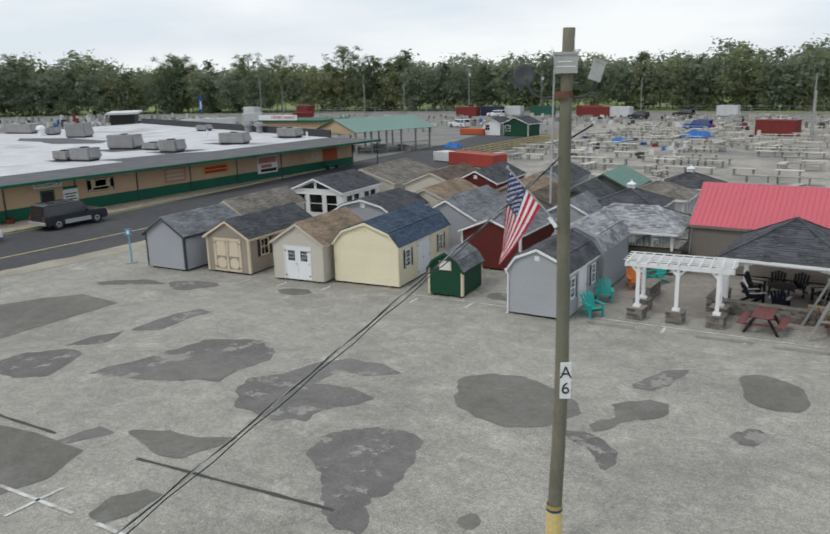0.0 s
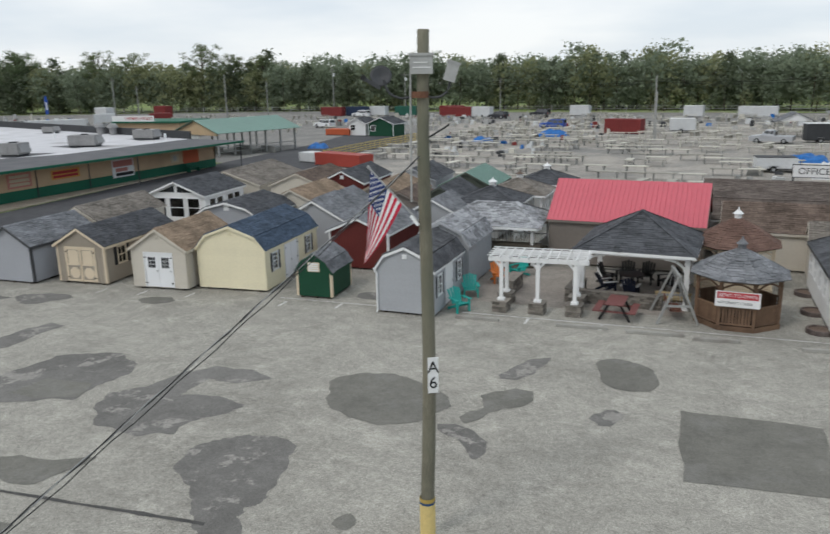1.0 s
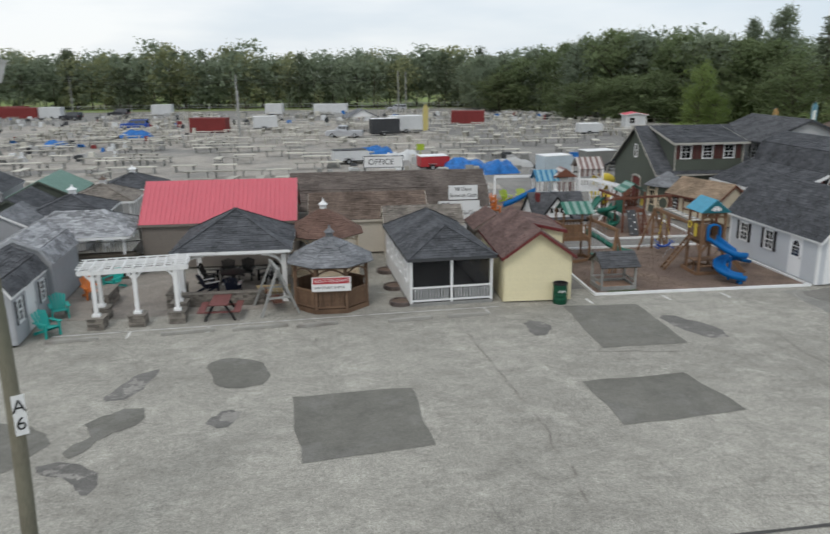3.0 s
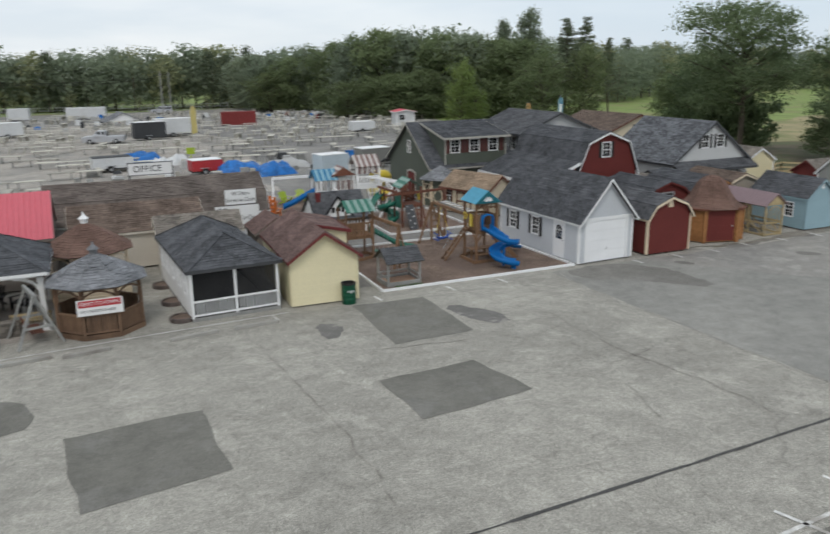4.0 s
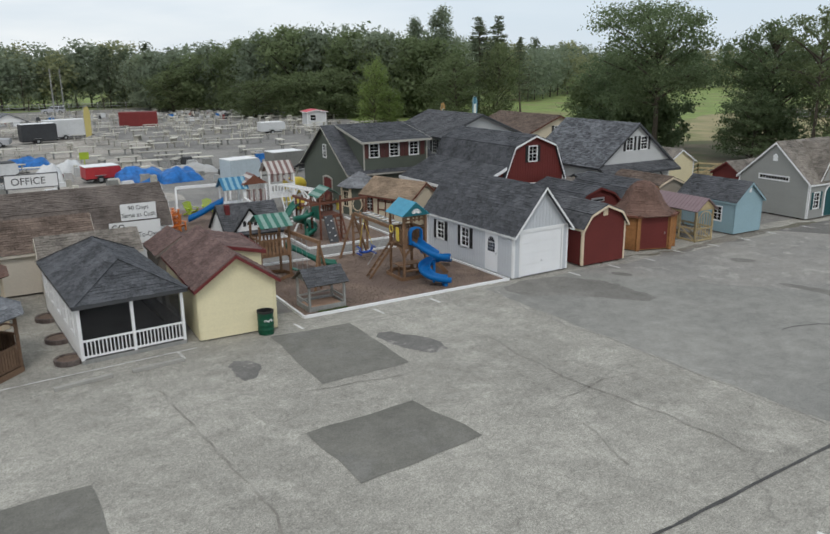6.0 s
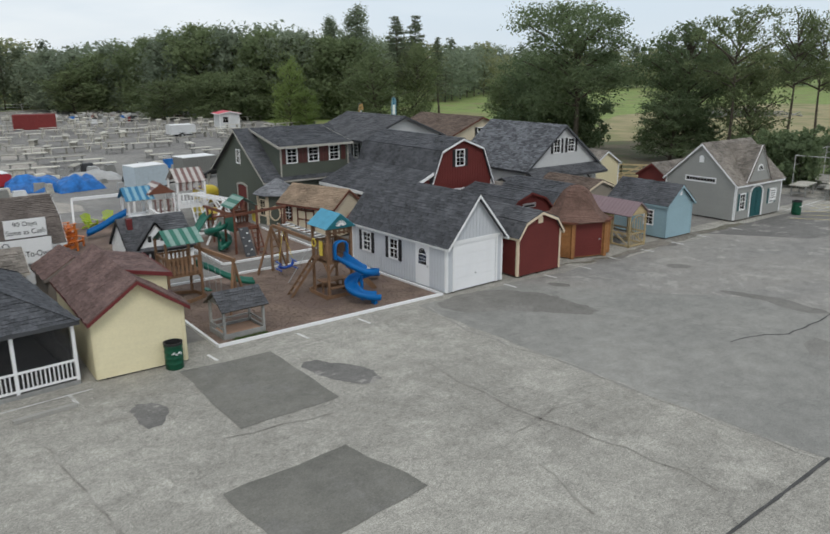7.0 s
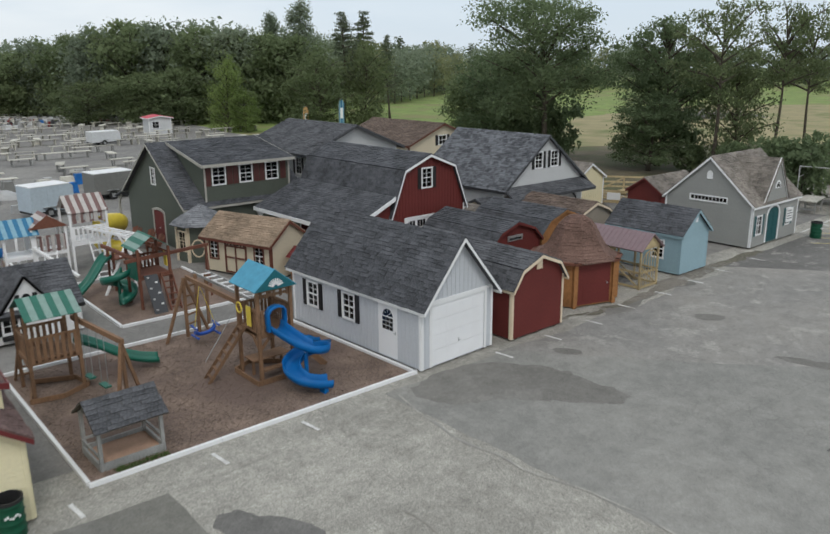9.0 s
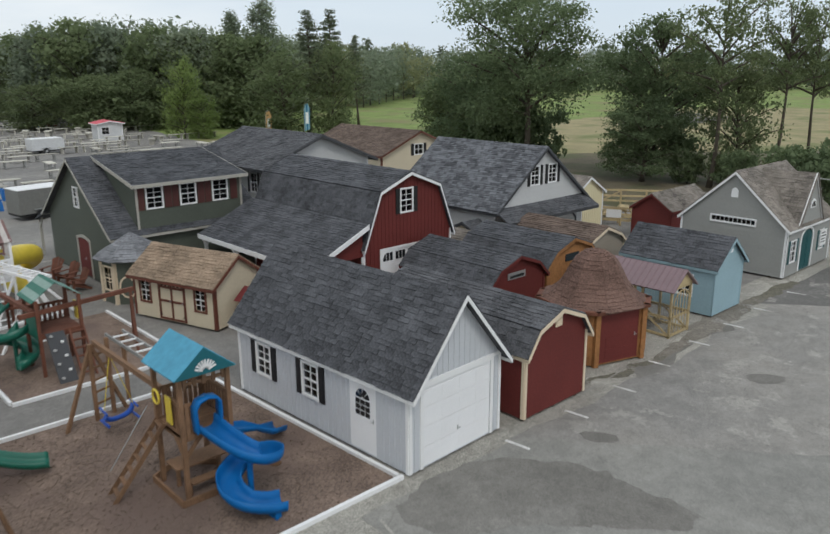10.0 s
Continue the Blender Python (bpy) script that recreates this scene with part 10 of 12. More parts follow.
def container(x, y, turn, L, W, H, mat, label, name="container"):
    """A ribbed steel box with doors and corner posts."""
    t = thing(name, label, "container", x, y, 0, turn)
    part("body", Shape().box(-L / 2, -W / 2, 0.12, L / 2, W / 2, H), mat, t)
    rib = Shape()
    n = int(L / 0.45)
    for k in range(n):
        xx = -L / 2 + L * (k + 0.5) / n
        rib.box(xx - 0.09, -W / 2 - 0.035, 0.25, xx + 0.09, -W / 2 - 0.001, H - 0.12)
    part("ribs", rib, mat, t, kind="stuff")
    for sx in (-1, 1):
        part("corner_post", Shape().box(sx * L / 2 - 0.06, -W / 2 - 0.05, 0, sx * L / 2 + 0.06, -W / 2 + 0.05, H + 0.02), mat, t)
    part("base_rail", Shape().box(-L / 2, -W / 2, 0, L / 2, W / 2, 0.119), H_DARK, t)


RED_SKIP = material("faded_red_steel", (0.33, 0.055, 0.04), 0.6, 0.8, 1.15, 6, 0.6, 0.1)
C_RED = material("oxide_red_steel", (0.19, 0.03, 0.028), 0.6, 0.8, 1.15, 6, 0.6, 0.1)
C_NAVY = material("navy_steel", (0.02, 0.035, 0.075), 0.6, 0.8, 1.15, 6, 0.6, 0.1)
C_GREEN = material("green_steel", (0.02, 0.1, 0.07), 0.6, 0.8, 1.15, 6, 0.6, 0.1)
C_WHITE = material("white_steel", (0.6, 0.61, 0.61), 0.5, 0.85, 1.08, 6, 0.6, 0.05)
C_GREY = material("pewter_steel", (0.19, 0.19, 0.175), 0.45, 0.85, 1.1, 6, 0.6, 0.05)
C_PALE = material("pale_blue_steel", (0.45, 0.52, 0.56), 0.5, 0.88, 1.08, 6, 0.6, 0.05)
for x, y, turn, L, m, lab in ((-18.3, 129.8, -12, 6.0, C_RED, "oxide red shipping container in the field"), (26.9, 139.4, -14, 6.0, C_RED, "oxide red shipping container in the field"), (-66, 178.5, -8, 8.0, C_RED, "red steel container by the far edge"),
                            (-102, 179, 2, 6, C_RED, "red steel container by the far edge"), (-95.8, 181.5, 0, 6, C_NAVY, "navy steel container by the far edge"), (-90.5, 183.5, 0, 4.5, C_WHITE, "white box body by the far edge"), (-82.5, 184, -3, 6.0, C_GREEN, "green steel container by the far edge"),
                            (-70.6, 186, -3, 6.0, C_RED, "red steel container by the far edge"), (-59.7, 178, -6, 5.0, C_WHITE, "white box body by the far edge"), (-37, 184.5, -5, 4.5, C_WHITE, "white box body by the far edge"), (-11, 181, -8, 4, C_WHITE, "white box body by the far edge"), (2, 176, -8, 7.5, C_WHITE, "white box body by the far edge"), (-66.4, 119.5, 0, 4.6, ORANGE_W, "low orange-red skip behind the fence")):
    container(x, y, turn, L, 2.4, 2.4 if m is not ORANGE_W else 1.1, m, lab)
container(-41.8, 76.4, -18, 7.4, 2.2, 1.5, RED_SKIP, "red container standing behind the shed rows")
container(-47.5, 79.5, -18, 3.6, 1.9, 1.2, C_WHITE, "low white covered trailer behind the shed rows")
for x, y, L, H, m, lab in ((-142.7, 139.2, 4.8, 2.6, C_WHITE, "white box body standing past the market hall"), (-133, 147.5, 5.0, 2.4, C_RED, "oxide red container standing past the market hall"),
                           (-140, 122, 13.0, 2.2, C_WHITE, "long low white trailer behind the market hall"), (-146, 116, 5.0, 2.3, C_GREY, "grey box body behind the market hall")):
    container(x, y, 45, L, 2.4, H, m, lab)


def trailer(x, y, turn, L, H, mat, label, roof=None):
    """An enclosed cargo trailer on two wheels."""
    t = thing("trailer", label, "trailer", x, y, 0, turn)
    W = 1.9
    part("body", Shape().prism([(-L / 2, -W / 2, 0.45), (L / 2 - 0.3, -W / 2, 0.45), (L / 2, -W / 2, 0.6), (L / 2, -W / 2, H - 0.15), (L / 2 - 0.15, -W / 2, H), (-L / 2, -W / 2, H)], (0, W, 0)), mat, t)
    part("roof", Shape().box(-L / 2 - 0.02, -W / 2 - 0.02, H + 0.001, L / 2 - 0.2, W / 2 + 0.02, H + 0.06), roof or WHITE, t)
    part("chassis", Shape().box(-L / 2, -W / 2 + 0.1, 0.32, L / 2, W / 2 - 0.1, 0.449), CABLE, t)
    part("drawbar", Shape().beam((L / 2, 0, 0.42), (L / 2 + 1.1, 0, 0.42), 0.1, 0.1), CABLE, t)
    part("door", Shape().box(-0.35, -W / 2 - 0.02, 0.6, 0.4, -W / 2 - 0.001, H - 0.2), mat, t)
    for yy in (-W / 2 - 0.02, W / 2 + 0.02):
        s = Shape()
        for j in range(14):
            a0, a1 = math.tau * j / 14, math.tau * (j + 1) / 14
            k = len(s.v)
            s.v += [(-0.3, yy - 0.09, 0.34), (-0.3 + 0.33 * math.cos(a0), yy - 0.09, 0.34 + 0.33 * math.sin(a0)), (-0.3 + 0.33 * math.cos(a1), yy - 0.09, 0.34 + 0.33 * math.sin(a1)), (-0.3 + 0.33 * math.cos(a0), yy + 0.09, 0.34 + 0.33 * math.sin(a0)), (-0.3 + 0.33 * math.cos(a1), yy + 0.09, 0.34 + 0.33 * math.sin(a1)), (-0.3, yy + 0.09, 0.34)]
            s.f += [(k, k + 1, k + 2), (k + 1, k + 3, k + 4, k + 2), (k + 5, k + 4, k + 3)]
        w_ = part("wheel", s, CABLE, t)
        part("rim", Shape().box(-0.45, yy - 0.1, 0.2, -0.15, yy + 0.1, 0.48), STEEL, w_)
        part("fender", Shape().box(-0.75, yy - 0.12, 0.7, 0.15, yy + 0.12, 0.74), STEEL, t)


trailer(21.9, 68.2, 12, 2.9, 2.1, C_PALE, "pale blue enclosed cargo trailer behind the play sets")
trailer(27.6, 72.4, 8, 3.3, 2.0, C_GREY, "pewter enclosed cargo trailer behind the cottage")
trailer(9.8, 117.4, 10, 4.4, 2.6, H_DARK, "black food trailer with an open side")
trailer(13.6, 121.5, 8, 5.5, 2.7, C_WHITE, "white concession trailer in the field")
trailer(40.5, 112.0, 4, 3.6, 1.7, C_WHITE, "low white trailer among the tables")
trailer(11.6, 75.8, 6, 3.0, 1.45, RED_P, "red and white trailer behind the office", WHITE)
trailer(3.4, 82.5, 8, 3.8, 1.5, C_WHITE, "white trailer with a dark top behind the office", H_DARK)
trailer(-9.5, 133, 10, 4.0, 2.3, C_WHITE, "white trailer in the field")
car("pickup", "silver pickup truck parked among the tables", 3.6, 115.2, 78, CAR_SIL, "pickup", 5.6, 1.95, 1.85)
for k, (x, y, a, m, lab) in enumerate(((-46, 181, 80, CAR_BLK, "dark parked car at the field's far edge"), (-53, 170, 70, CAR_BLK, "dark green parked van far out"), (-33, 140.5, 85, BLUE_R, "blue parked car among the tables"), (-92, 176, 80, CAR_WHT, "white parked car far out"), (-74, 140, 80, CAR_WHT, "white van beside the small kiosk"), (-80, 137, 75, CAR_WHT, "white van beside the small kiosk"), (18, 186, 80, CAR_SIL, "silver parked car at the far edge"))):
    car("parked_car", lab, x, y, a, m, "suv", 4.8, 1.85, 1.7)


def tarp_heap(x, y, turn, L, W, H, mat, label, seed):
    """A tarpaulin drawn over a boat or a heap: a lumpy skin that reaches the ground."""
    nx, ny, rows = 16, 10, []
    for i in range(nx + 1):
        row = []
        for j in range(ny + 1):
            u, v = i / nx * 2 - 1, j / ny * 2 - 1
            h = max(0.0, (1 - abs(u) ** 3.0)) ** 0.6 * max(0.0, (1 - abs(v) ** 2.6)) ** 0.7
            z = H * h * (0.82 + 0.4 * noise.noise(Vector((u * 2.1, v * 2.1, seed)))) + 0.04 * noise.noise(Vector((u * 9, v * 9, seed)))
            row.append((u * L / 2, v * W / 2, max(0.0, z)))
        rows.append(row)
    solo("tarp", Shape().strip(rows), mat, label, "tarpaulin", pose(x, y, 0.01, 0, 0, turn), smooth=True)


tarp_heap(14.6, 74.2, -8, 4.6, 3.0, 1.5, TARP_B, "bright blue tarpaulin drawn over a boat", 1)
tarp_heap(17.6, 72.6, 10, 3.8, 2.6, 1.3, TARP_B, "bright blue tarpaulin drawn over stacked goods", 2)
tarp_heap(20.0, 77.5, -20, 4.8, 1.6, 0.9, STEEL_P, "grey covered boat on a low trailer", 3)
tarp_heap(6.3, 90.0, 5, 5.2, 2.4, 1.2, TARP_B, "sky blue tarpaulin over market goods", 4)
tarp_heap(7.6, 78.5, 0, 2.4, 2.0, 1.7, C_WHITE, "white cover drawn over a machine", 5)
tarp_heap(9.8, 83.0, 20, 3.0, 2.0, 1.4, C_WHITE, "white cover drawn over a machine", 6)
tarp_heap(-36, 109.0, 0, 3.2, 1.8, 1.0, TARP_B, "blue tarpaulin over market goods", 7)
tarp_heap(-28.5, 122.0, 5, 5.2, 2.2, 1.3, TARP_B, "blue tarpaulin over market goods", 8)
tarp_heap(-57, 96.0, 10, 2.8, 1.8, 0.9, TARP_B, "blue tarpaulin beside the fence", 9)
solo("bright_board", Shape().box(-0.45, -0.05, 0.9, 0.45, 0.05, 1.6).box(-0.05, -0.04, 0, 0.05, 0.04, 0.9), LIME, "lime yellow notice board on a post", "board", pose(11.6, 86.5, 0))


def goods(name, label, x0, y0, x1, y1, n, seed, lo=0.2, hi=0.9):
    """Market clutter too small to name, in one mesh for each tone."""
    r = random.Random(seed)
    for k, m in enumerate((WOOD_T, STEEL_P, C_WHITE, H_DARK, C_GREY, WOOD_G, C_RED, TARP_B)):
        s = Shape()
        for _ in range(n // (1, 1, 2, 2, 2, 2, 6, 8)[k]):
            x, y, w, d, h = r.uniform(x0, x1), r.uniform(y0, y1), r.uniform(0.15, 0.6), r.uniform(0.15, 0.5), r.uniform(lo, hi)
            s.hexa([(x - w, y - d, 0), (x + w, y - d, 0), (x + w, y + d, 0), (x - w, y + d, 0), (x - w * 0.7, y - d * 0.8, h), (x + w * 0.8, y - d * 0.7, h), (x + w * 0.7, y + d * 0.8, h), (x - w * 0.8, y + d * 0.7, h)])
        solo(name, s, m, label, "market goods", kind="stuff")


goods("market_goods", "heaps of used goods spread at the field's corner", 33, 146, 57, 168, 60, 31)
goods("market_goods", "used goods spread between the tables", -46, 90, -20, 140, 26, 32)
goods("market_goods", "goods lying about the far rows", -90, 140, 30, 178, 60, 33, 0.3, 1.1)
goods("market_goods", "goods and bins lying behind the hall", -235, 100, -140, 150, 60, 35, 0.6, 2.2)
goods("market_goods", "boxes and goods behind the office", 0, 70, 30, 84, 18, 34)


# booths, kiosk and open pavilions
def small_house(x, y, turn, w, d, h, r, wallm, roofm, label, name="kiosk", metal=False):
    return Shed(name, label, "kiosk", x, y, w, d, h, r, wallm, WHITE, roofm, turn=turn, siding="none", metal=metal, over=0.3, side_over=0.3, base=0.02, skids=False,
                openings={"front": [win(0.5, 0.9, 0.9, 0.9, grid=(2, 2))]})


small_house(-60.0, 118.0, -5, 5.0, 4.0, 2.2, 3.2, P_GREEN, R_CHAR, "white and green kiosk beside the yard")
small_house(-64.5, 119.0, -5, 3.6, 4.0, 2.2, 3.0, P_WHITEW, R_CHAR, "white kiosk beside the yard")
small_house(50.2, 121.6, -6, 3.2, 3.0, 2.3, 2.6, C_WHITE, R_RED, "white booth with a red flat roof", metal=True)
t = thing("portable_toilet", "green portable toilet cabin", "toilet cabin", 54.5, 172.5, 0, 0)
part("cabin", Shape().box(-0.6, -0.6, 0, 0.6, 0.6, 2.1), C_GREEN, t)
part("roof", Shape().prism([(-0.65, -0.65, 2.1), (0.65, -0.65, 2.1), (0.5, -0.65, 2.35), (-0.5, -0.65, 2.35)], (0, 1.3, 0)), C_WHITE, t)
t = thing("field_pavilion", "small open pavilion with a grey gable roof", "pavilion", 6.8, 124.5, 0, 8)
for x in (-2.3, 2.3):
    for y in (0, 3.4):
        part("post", Shape().beam((x, y, 0), (x, y, 2.5), 0.16, 0.16), WOOD_G, t)
for sg in (-1, 1):
    lo, hi = Vector((sg * 2.8, -0.5 if sg > 0 else 3.9, 2.35)), Vector((0, -0.5 if sg > 0 else 3.9, 3.7))
    slope(t, lo, (0, sg, 0), hi - lo, [(0, 0), (4.4, 0), (4.4, (hi - lo).length), (0, (hi - lo).length)], R_GREY)
part("gable", Shape().prism([(-2.4, -0.3, 2.5), (2.4, -0.3, 2.5), (0, -0.3, 3.6)], (0, 0.05, 0)), P_WHITEW, t)


def green_pavilion():
    t = thing("open_market_shed", "open market shed with a sea green metal roof", "market shed", -72.6, 84.4, 0, -18)
    w, d, e, r = 9.8, 13.0, 3.2, 4.75
    for k in range(6):
        for x in (0.3, w - 0.3):
            part("post", Shape().beam((x, d * k / 5, 0), (x, d * k / 5, e), 0.2, 0.2), WOOD_G, t)
    for sg in (0, 1):
        lo, hi = (Vector((-0.6, d + 0.6, e - 0.1)), Vector((w / 2, d + 0.6, r))) if sg == 0 else (Vector((w + 0.6, -0.6, e - 0.1)), Vector((w / 2, -0.6, r)))
        v = hi - lo
        ribs(t, lo, (0, -1, 0) if sg == 0 else (0, 1, 0), v, d + 1.2, v.length, R_GREENM, step=0.6, joined=True)
    f = Face((0, -0.2, 0), (1, 0, 0), (0, -1, 0))
    wall(f, [(0, e), (w / 2, r - 0.05), (w, e)], [], SAND_W, t, base=e - 0.4)
    part("half_wall", Shape().box(0.4, 0, 1.4, 5.0, 0.12, e - 0.41), C_WHITE, t)
    for k in range(2):
        part("rail", Shape().beam((w - 0.3, 0, 0.6 + 0.6 * k), (w - 0.3, d, 0.6 + 0.6 * k), 0.05, 0.1), WOOD_G, t)
    for k in range(4):
        q = thing("sales_counter", "long wooden counter inside the open market shed", "counter", -67.5 + 2.2 * k, 86.5 + 3.0 * (k % 2), 0, -18)
        part("top", Shape().box(-1.5, -0.4, 0.8, 1.5, 0.4, 0.86), WOOD_G, q)
        part("front", Shape().box(-1.5, -0.35, 0, 1.5, -0.3, 0.8), WOOD_G, q)


SAND_W = material("peach_gable_paint", (0.52, 0.38, 0.24), 0.75, 0.88, 1.08, 8, 0.5, 0.05)
green_pavilion()


def far_market():
    t = thing("farmers_market", "low far building with a green edge and a roof sign", "market building", -99.3, 107, 0, 8)
    part("wall", Shape().box(-6.6, 0, 0, 6.6, 9, 2.7), H_BEIGE, t)
    part("roof", Shape().box(-7.2, -0.6, 2.7, 7.2, 9.5, 3.0), H_GREEN, t)
    part("sign_board", Shape().box(-7.0, -0.5, 3.0, 1.8, -0.4, 4.0), SIGN_W, t)
    words("market_word", "FARMERS MARKET", 0.75, SIGN_R, t, (-1.3, -0.52, 3.5), width=5.6)
    for x, y, m, L in ((-166, 162, C_WHITE, 6), (-153, 171, C_RED, 5.5)):
        container(x, y, -15, L, 2.4, 3.2, m, "truck body parked behind the far market building")
    t = thing("cinder_shed", "dark kiosk with a white flat roof behind the hall", "kiosk", -150, 104, 0, -40)
    part("wall", Shape().prism([(-5, 0, 0), (5, 0, 0), (6.5, 0, 4.2), (-6.5, 0, 4.2)], (0, 5, 0)), DKGREY_T, t)
    part("roof", Shape().box(-7.2, -0.6, 4.2, 9, 6, 4.6), C_WHITE, t)


far_market()


def fence(pts, h, mat, label, step, rails=2, board=False, name="fence"):
    t = thing(name, label, "fence", 0, 0, 0, 0)
    for (x0, y0), (x1, y1) in zip(pts, pts[1:]):
        n = max(1, int(math.hypot(x1 - x0, y1 - y0) / step))
        for k in range(n):
            x, y = x0 + (x1 - x0) * k / n, y0 + (y1 - y0) * k / n
            part("post", Shape().beam((x, y, 0), (x, y, h), 0.09, 0.09), mat, t)
        for r in range(rails):
            z = h * (r + 0.7) / rails - 0.05
            part("rail", Shape().beam((x0, y0, z), (x1, y1, z), 0.05, 0.12 if board else 0.05), mat, t)
    return t


WOOD_YP = material("yellow_fence_paint", (0.52, 0.4, 0.15), 0.7, 0.85, 1.1, 8, 1.0, 0.05)
fence([(-47.8, 82), (-48.2, 97), (-47.5, 113)], 1.25, WOOD_YP, "yellow painted plank fence along the yard", 1.5, 4, True)
fence([(-200, 190), (-120, 196), (-60, 198), (10, 196), (46, 190), (54, 168)], 1.9, STEEL_P, "grey chain link fence before the woods", 6.0, 3)
fence([(51.5, 45.5), (56.5, 42.8)], 1.1, WOOD_Y, "raw pine rail fence beside the garages", 1.6, 2, True)


def pole(x, y, h, label, arm=True, box=False):
    t = thing("utility_pole", label, "utility pole", x, y, 0, 0)
    part("shaft", Shape().tube([(0, 0, 0), (0, 0, h)], [0.16, 0.11], 8), WOOD_G, t)
    if arm:
        part("crossarm", Shape().beam((-0.9, 0, h - 0.6), (0.9, 0, h - 0.6), 0.1, 0.12), WOOD_G, t)
    if box:
        part("transformer", Shape().lathe([(0.28, h - 2.2), (0.3, h - 1.4), (0.2, h - 1.3), (0.001, h - 1.3)], 10, (0.35, 0, 0)), C_WHITE, t)


for x, y, h, arm, bx in ((-12.7, 121.5, 9.3, False, False), (-12.2, 118.5, 7.0, False, False), (20.6, 190, 9.3, False, False), (16.4, 165, 9.5, False, False), (-160, 160, 11, True, False), (-130, 170, 11.5, False, False), (-118, 172, 9.5, False, False), (-108, 190, 12.5, True, True), (-88, 195, 11, True, True), (-62, 200, 9.0, False, False), (-142, 150, 9, False, False)):
    pole(x, y, h, "weathered wooden utility pole in the field", arm, bx)
for k in range(2):
    pts = [(-88, 195, 10.2 - 0.5 * k), (-62, 199, 8.2 - 0.5 * k), (-20, 198, 8.0 - 0.5 * k), (20.6, 190, 8.8 - 0.5 * k)]
    s = Shape()
    for a, b in zip(pts, pts[1:]):
        s.tube([Vector(a).lerp(Vector(b), i / 8) - Vector((0, 0, 1.2 * (1 - (i / 4 - 1) ** 2))) for i in range(9)], 0.03, 4, False)
    solo("far_cable", s, CABLE, "thin black cable slung before the woods", "cable")


FADED_O = material("faded_orange_cloth", (0.6, 0.36, 0.16), 0.8, 0.85, 1.1, 8, 1, 0.05)
PALE_Y = material("faded_yellow_cloth", (0.5, 0.42, 0.16), 0.8, 0.85, 1.1, 8, 1, 0.05)


def feather_flag(x, y, h, a, b, label, turn=0):
    t = thing("feather_flag", label, "flag", x, y, 0, turn)
    part("staff", Shape().tube(smooth_path([(0, 0, 0), (0, 0, h * 0.8), (0.12, 0, h * 0.97), (0.5, 0, h)], 4), 0.025, 6), STEEL, t)
    part("cloth", Shape().prism([(0.03, 0, h * 0.25), (0.75, 0, h * 0.3), (0.8, 0, h * 0.85), (0.55, 0, h * 0.99), (0.15, 0, h * 0.95), (0.03, 0, h * 0.8)], (0, 0.02, 0)), a, t)
    part("cloth_print", Shape().prism([(0.2, 0, h * 0.45), (0.6, 0, h * 0.45), (0.6, 0, h * 0.75), (0.25, 0, h * 0.75)], (0, -0.015, 0)), b, t)


feather_flag(66.5, 106.5, 3.9, FADED_O, SIGN_W, "orange feather flag behind the garages", -40)
feather_flag(70.2, 103.0, 4.9, BLUE_S, SIGN_W, "blue and white feather flag behind the garages", -40)
feather_flag(-175, 150, 7.0, BLUE_R, SIGN_W, "blue and white feather flag far off", 40)
feather_flag(14.5, 107.5, 5.2, PALE_Y, PALE_Y, "leaning yellow feather flag among the tables", 0)
for k, (x, y) in enumerate(((60.5, 34.6), (63.3, 33.2), (60.7, 32.3), (64.5, 34.9), (66.0, 33.0))):
    t = thing("stacked_tables", "white and brown sales tables stacked beside the lot", "table", x, y, 0, 10 + 4 * k, "tables beside the lot")
    sales_table(t, 2.6, 1.2, 0.9)
t = thing("steel_rack", "open grey steel pipe frame over the tables", "rack", 62.5, 33.0, 0, 10)
for x in (0, 4.0, 8.0):
    for y in (0, 3.2):
        part("upright", Shape().tube([(x, y, 0), (x, y, 2.8)], 0.04, 6), STEEL_P, t)
for y in (0, 3.2):
    for z in (2.0, 2.75):
        part("bar", Shape().tube([(0, y, z), (8, y, z)], 0.035, 6), STEEL_P, t)
for x in (0, 4.0, 8.0):
    part("bar", Shape().tube([(x, 0, 2.75), (x, 3.2, 2.75)], 0.035, 6), STEEL_P, t)
for k, (x, y) in enumerate(((53.2, 46.4), (54.6, 45.2))):
    picnic_table(x, y, 20, WOOD_Y, "raw pine picnic table beside the garages")


# raw pine ramp and railings beside the garages
def pine_railing(a, b, label):
    t = thing("railing", label, "railing", 0, 0, 0, 0)
    a, b = Vector((*a, 0)), Vector((*b, 0))
    n = max(2, round((b - a).length / 1.6))
    for k in range(n + 1):
        p = a.lerp(b, k / n)
        part("post", Shape().beam(p, p + Vector((0, 0, 1.15)), 0.1, 0.1), WOOD_Y, t)
    for z in (0.35, 0.7, 1.1):
        part("rail", Shape().beam(a + Vector((0, 0, z)), b + Vector((0, 0, z)), 0.05, 0.13), WOOD_Y, t)
    part("brace", Shape().beam(a + Vector((0, 0, 0.1)), a.lerp(b, 1 / n) + Vector((0, 0, 1.05)), 0.04, 0.1), WOOD_Y, t)


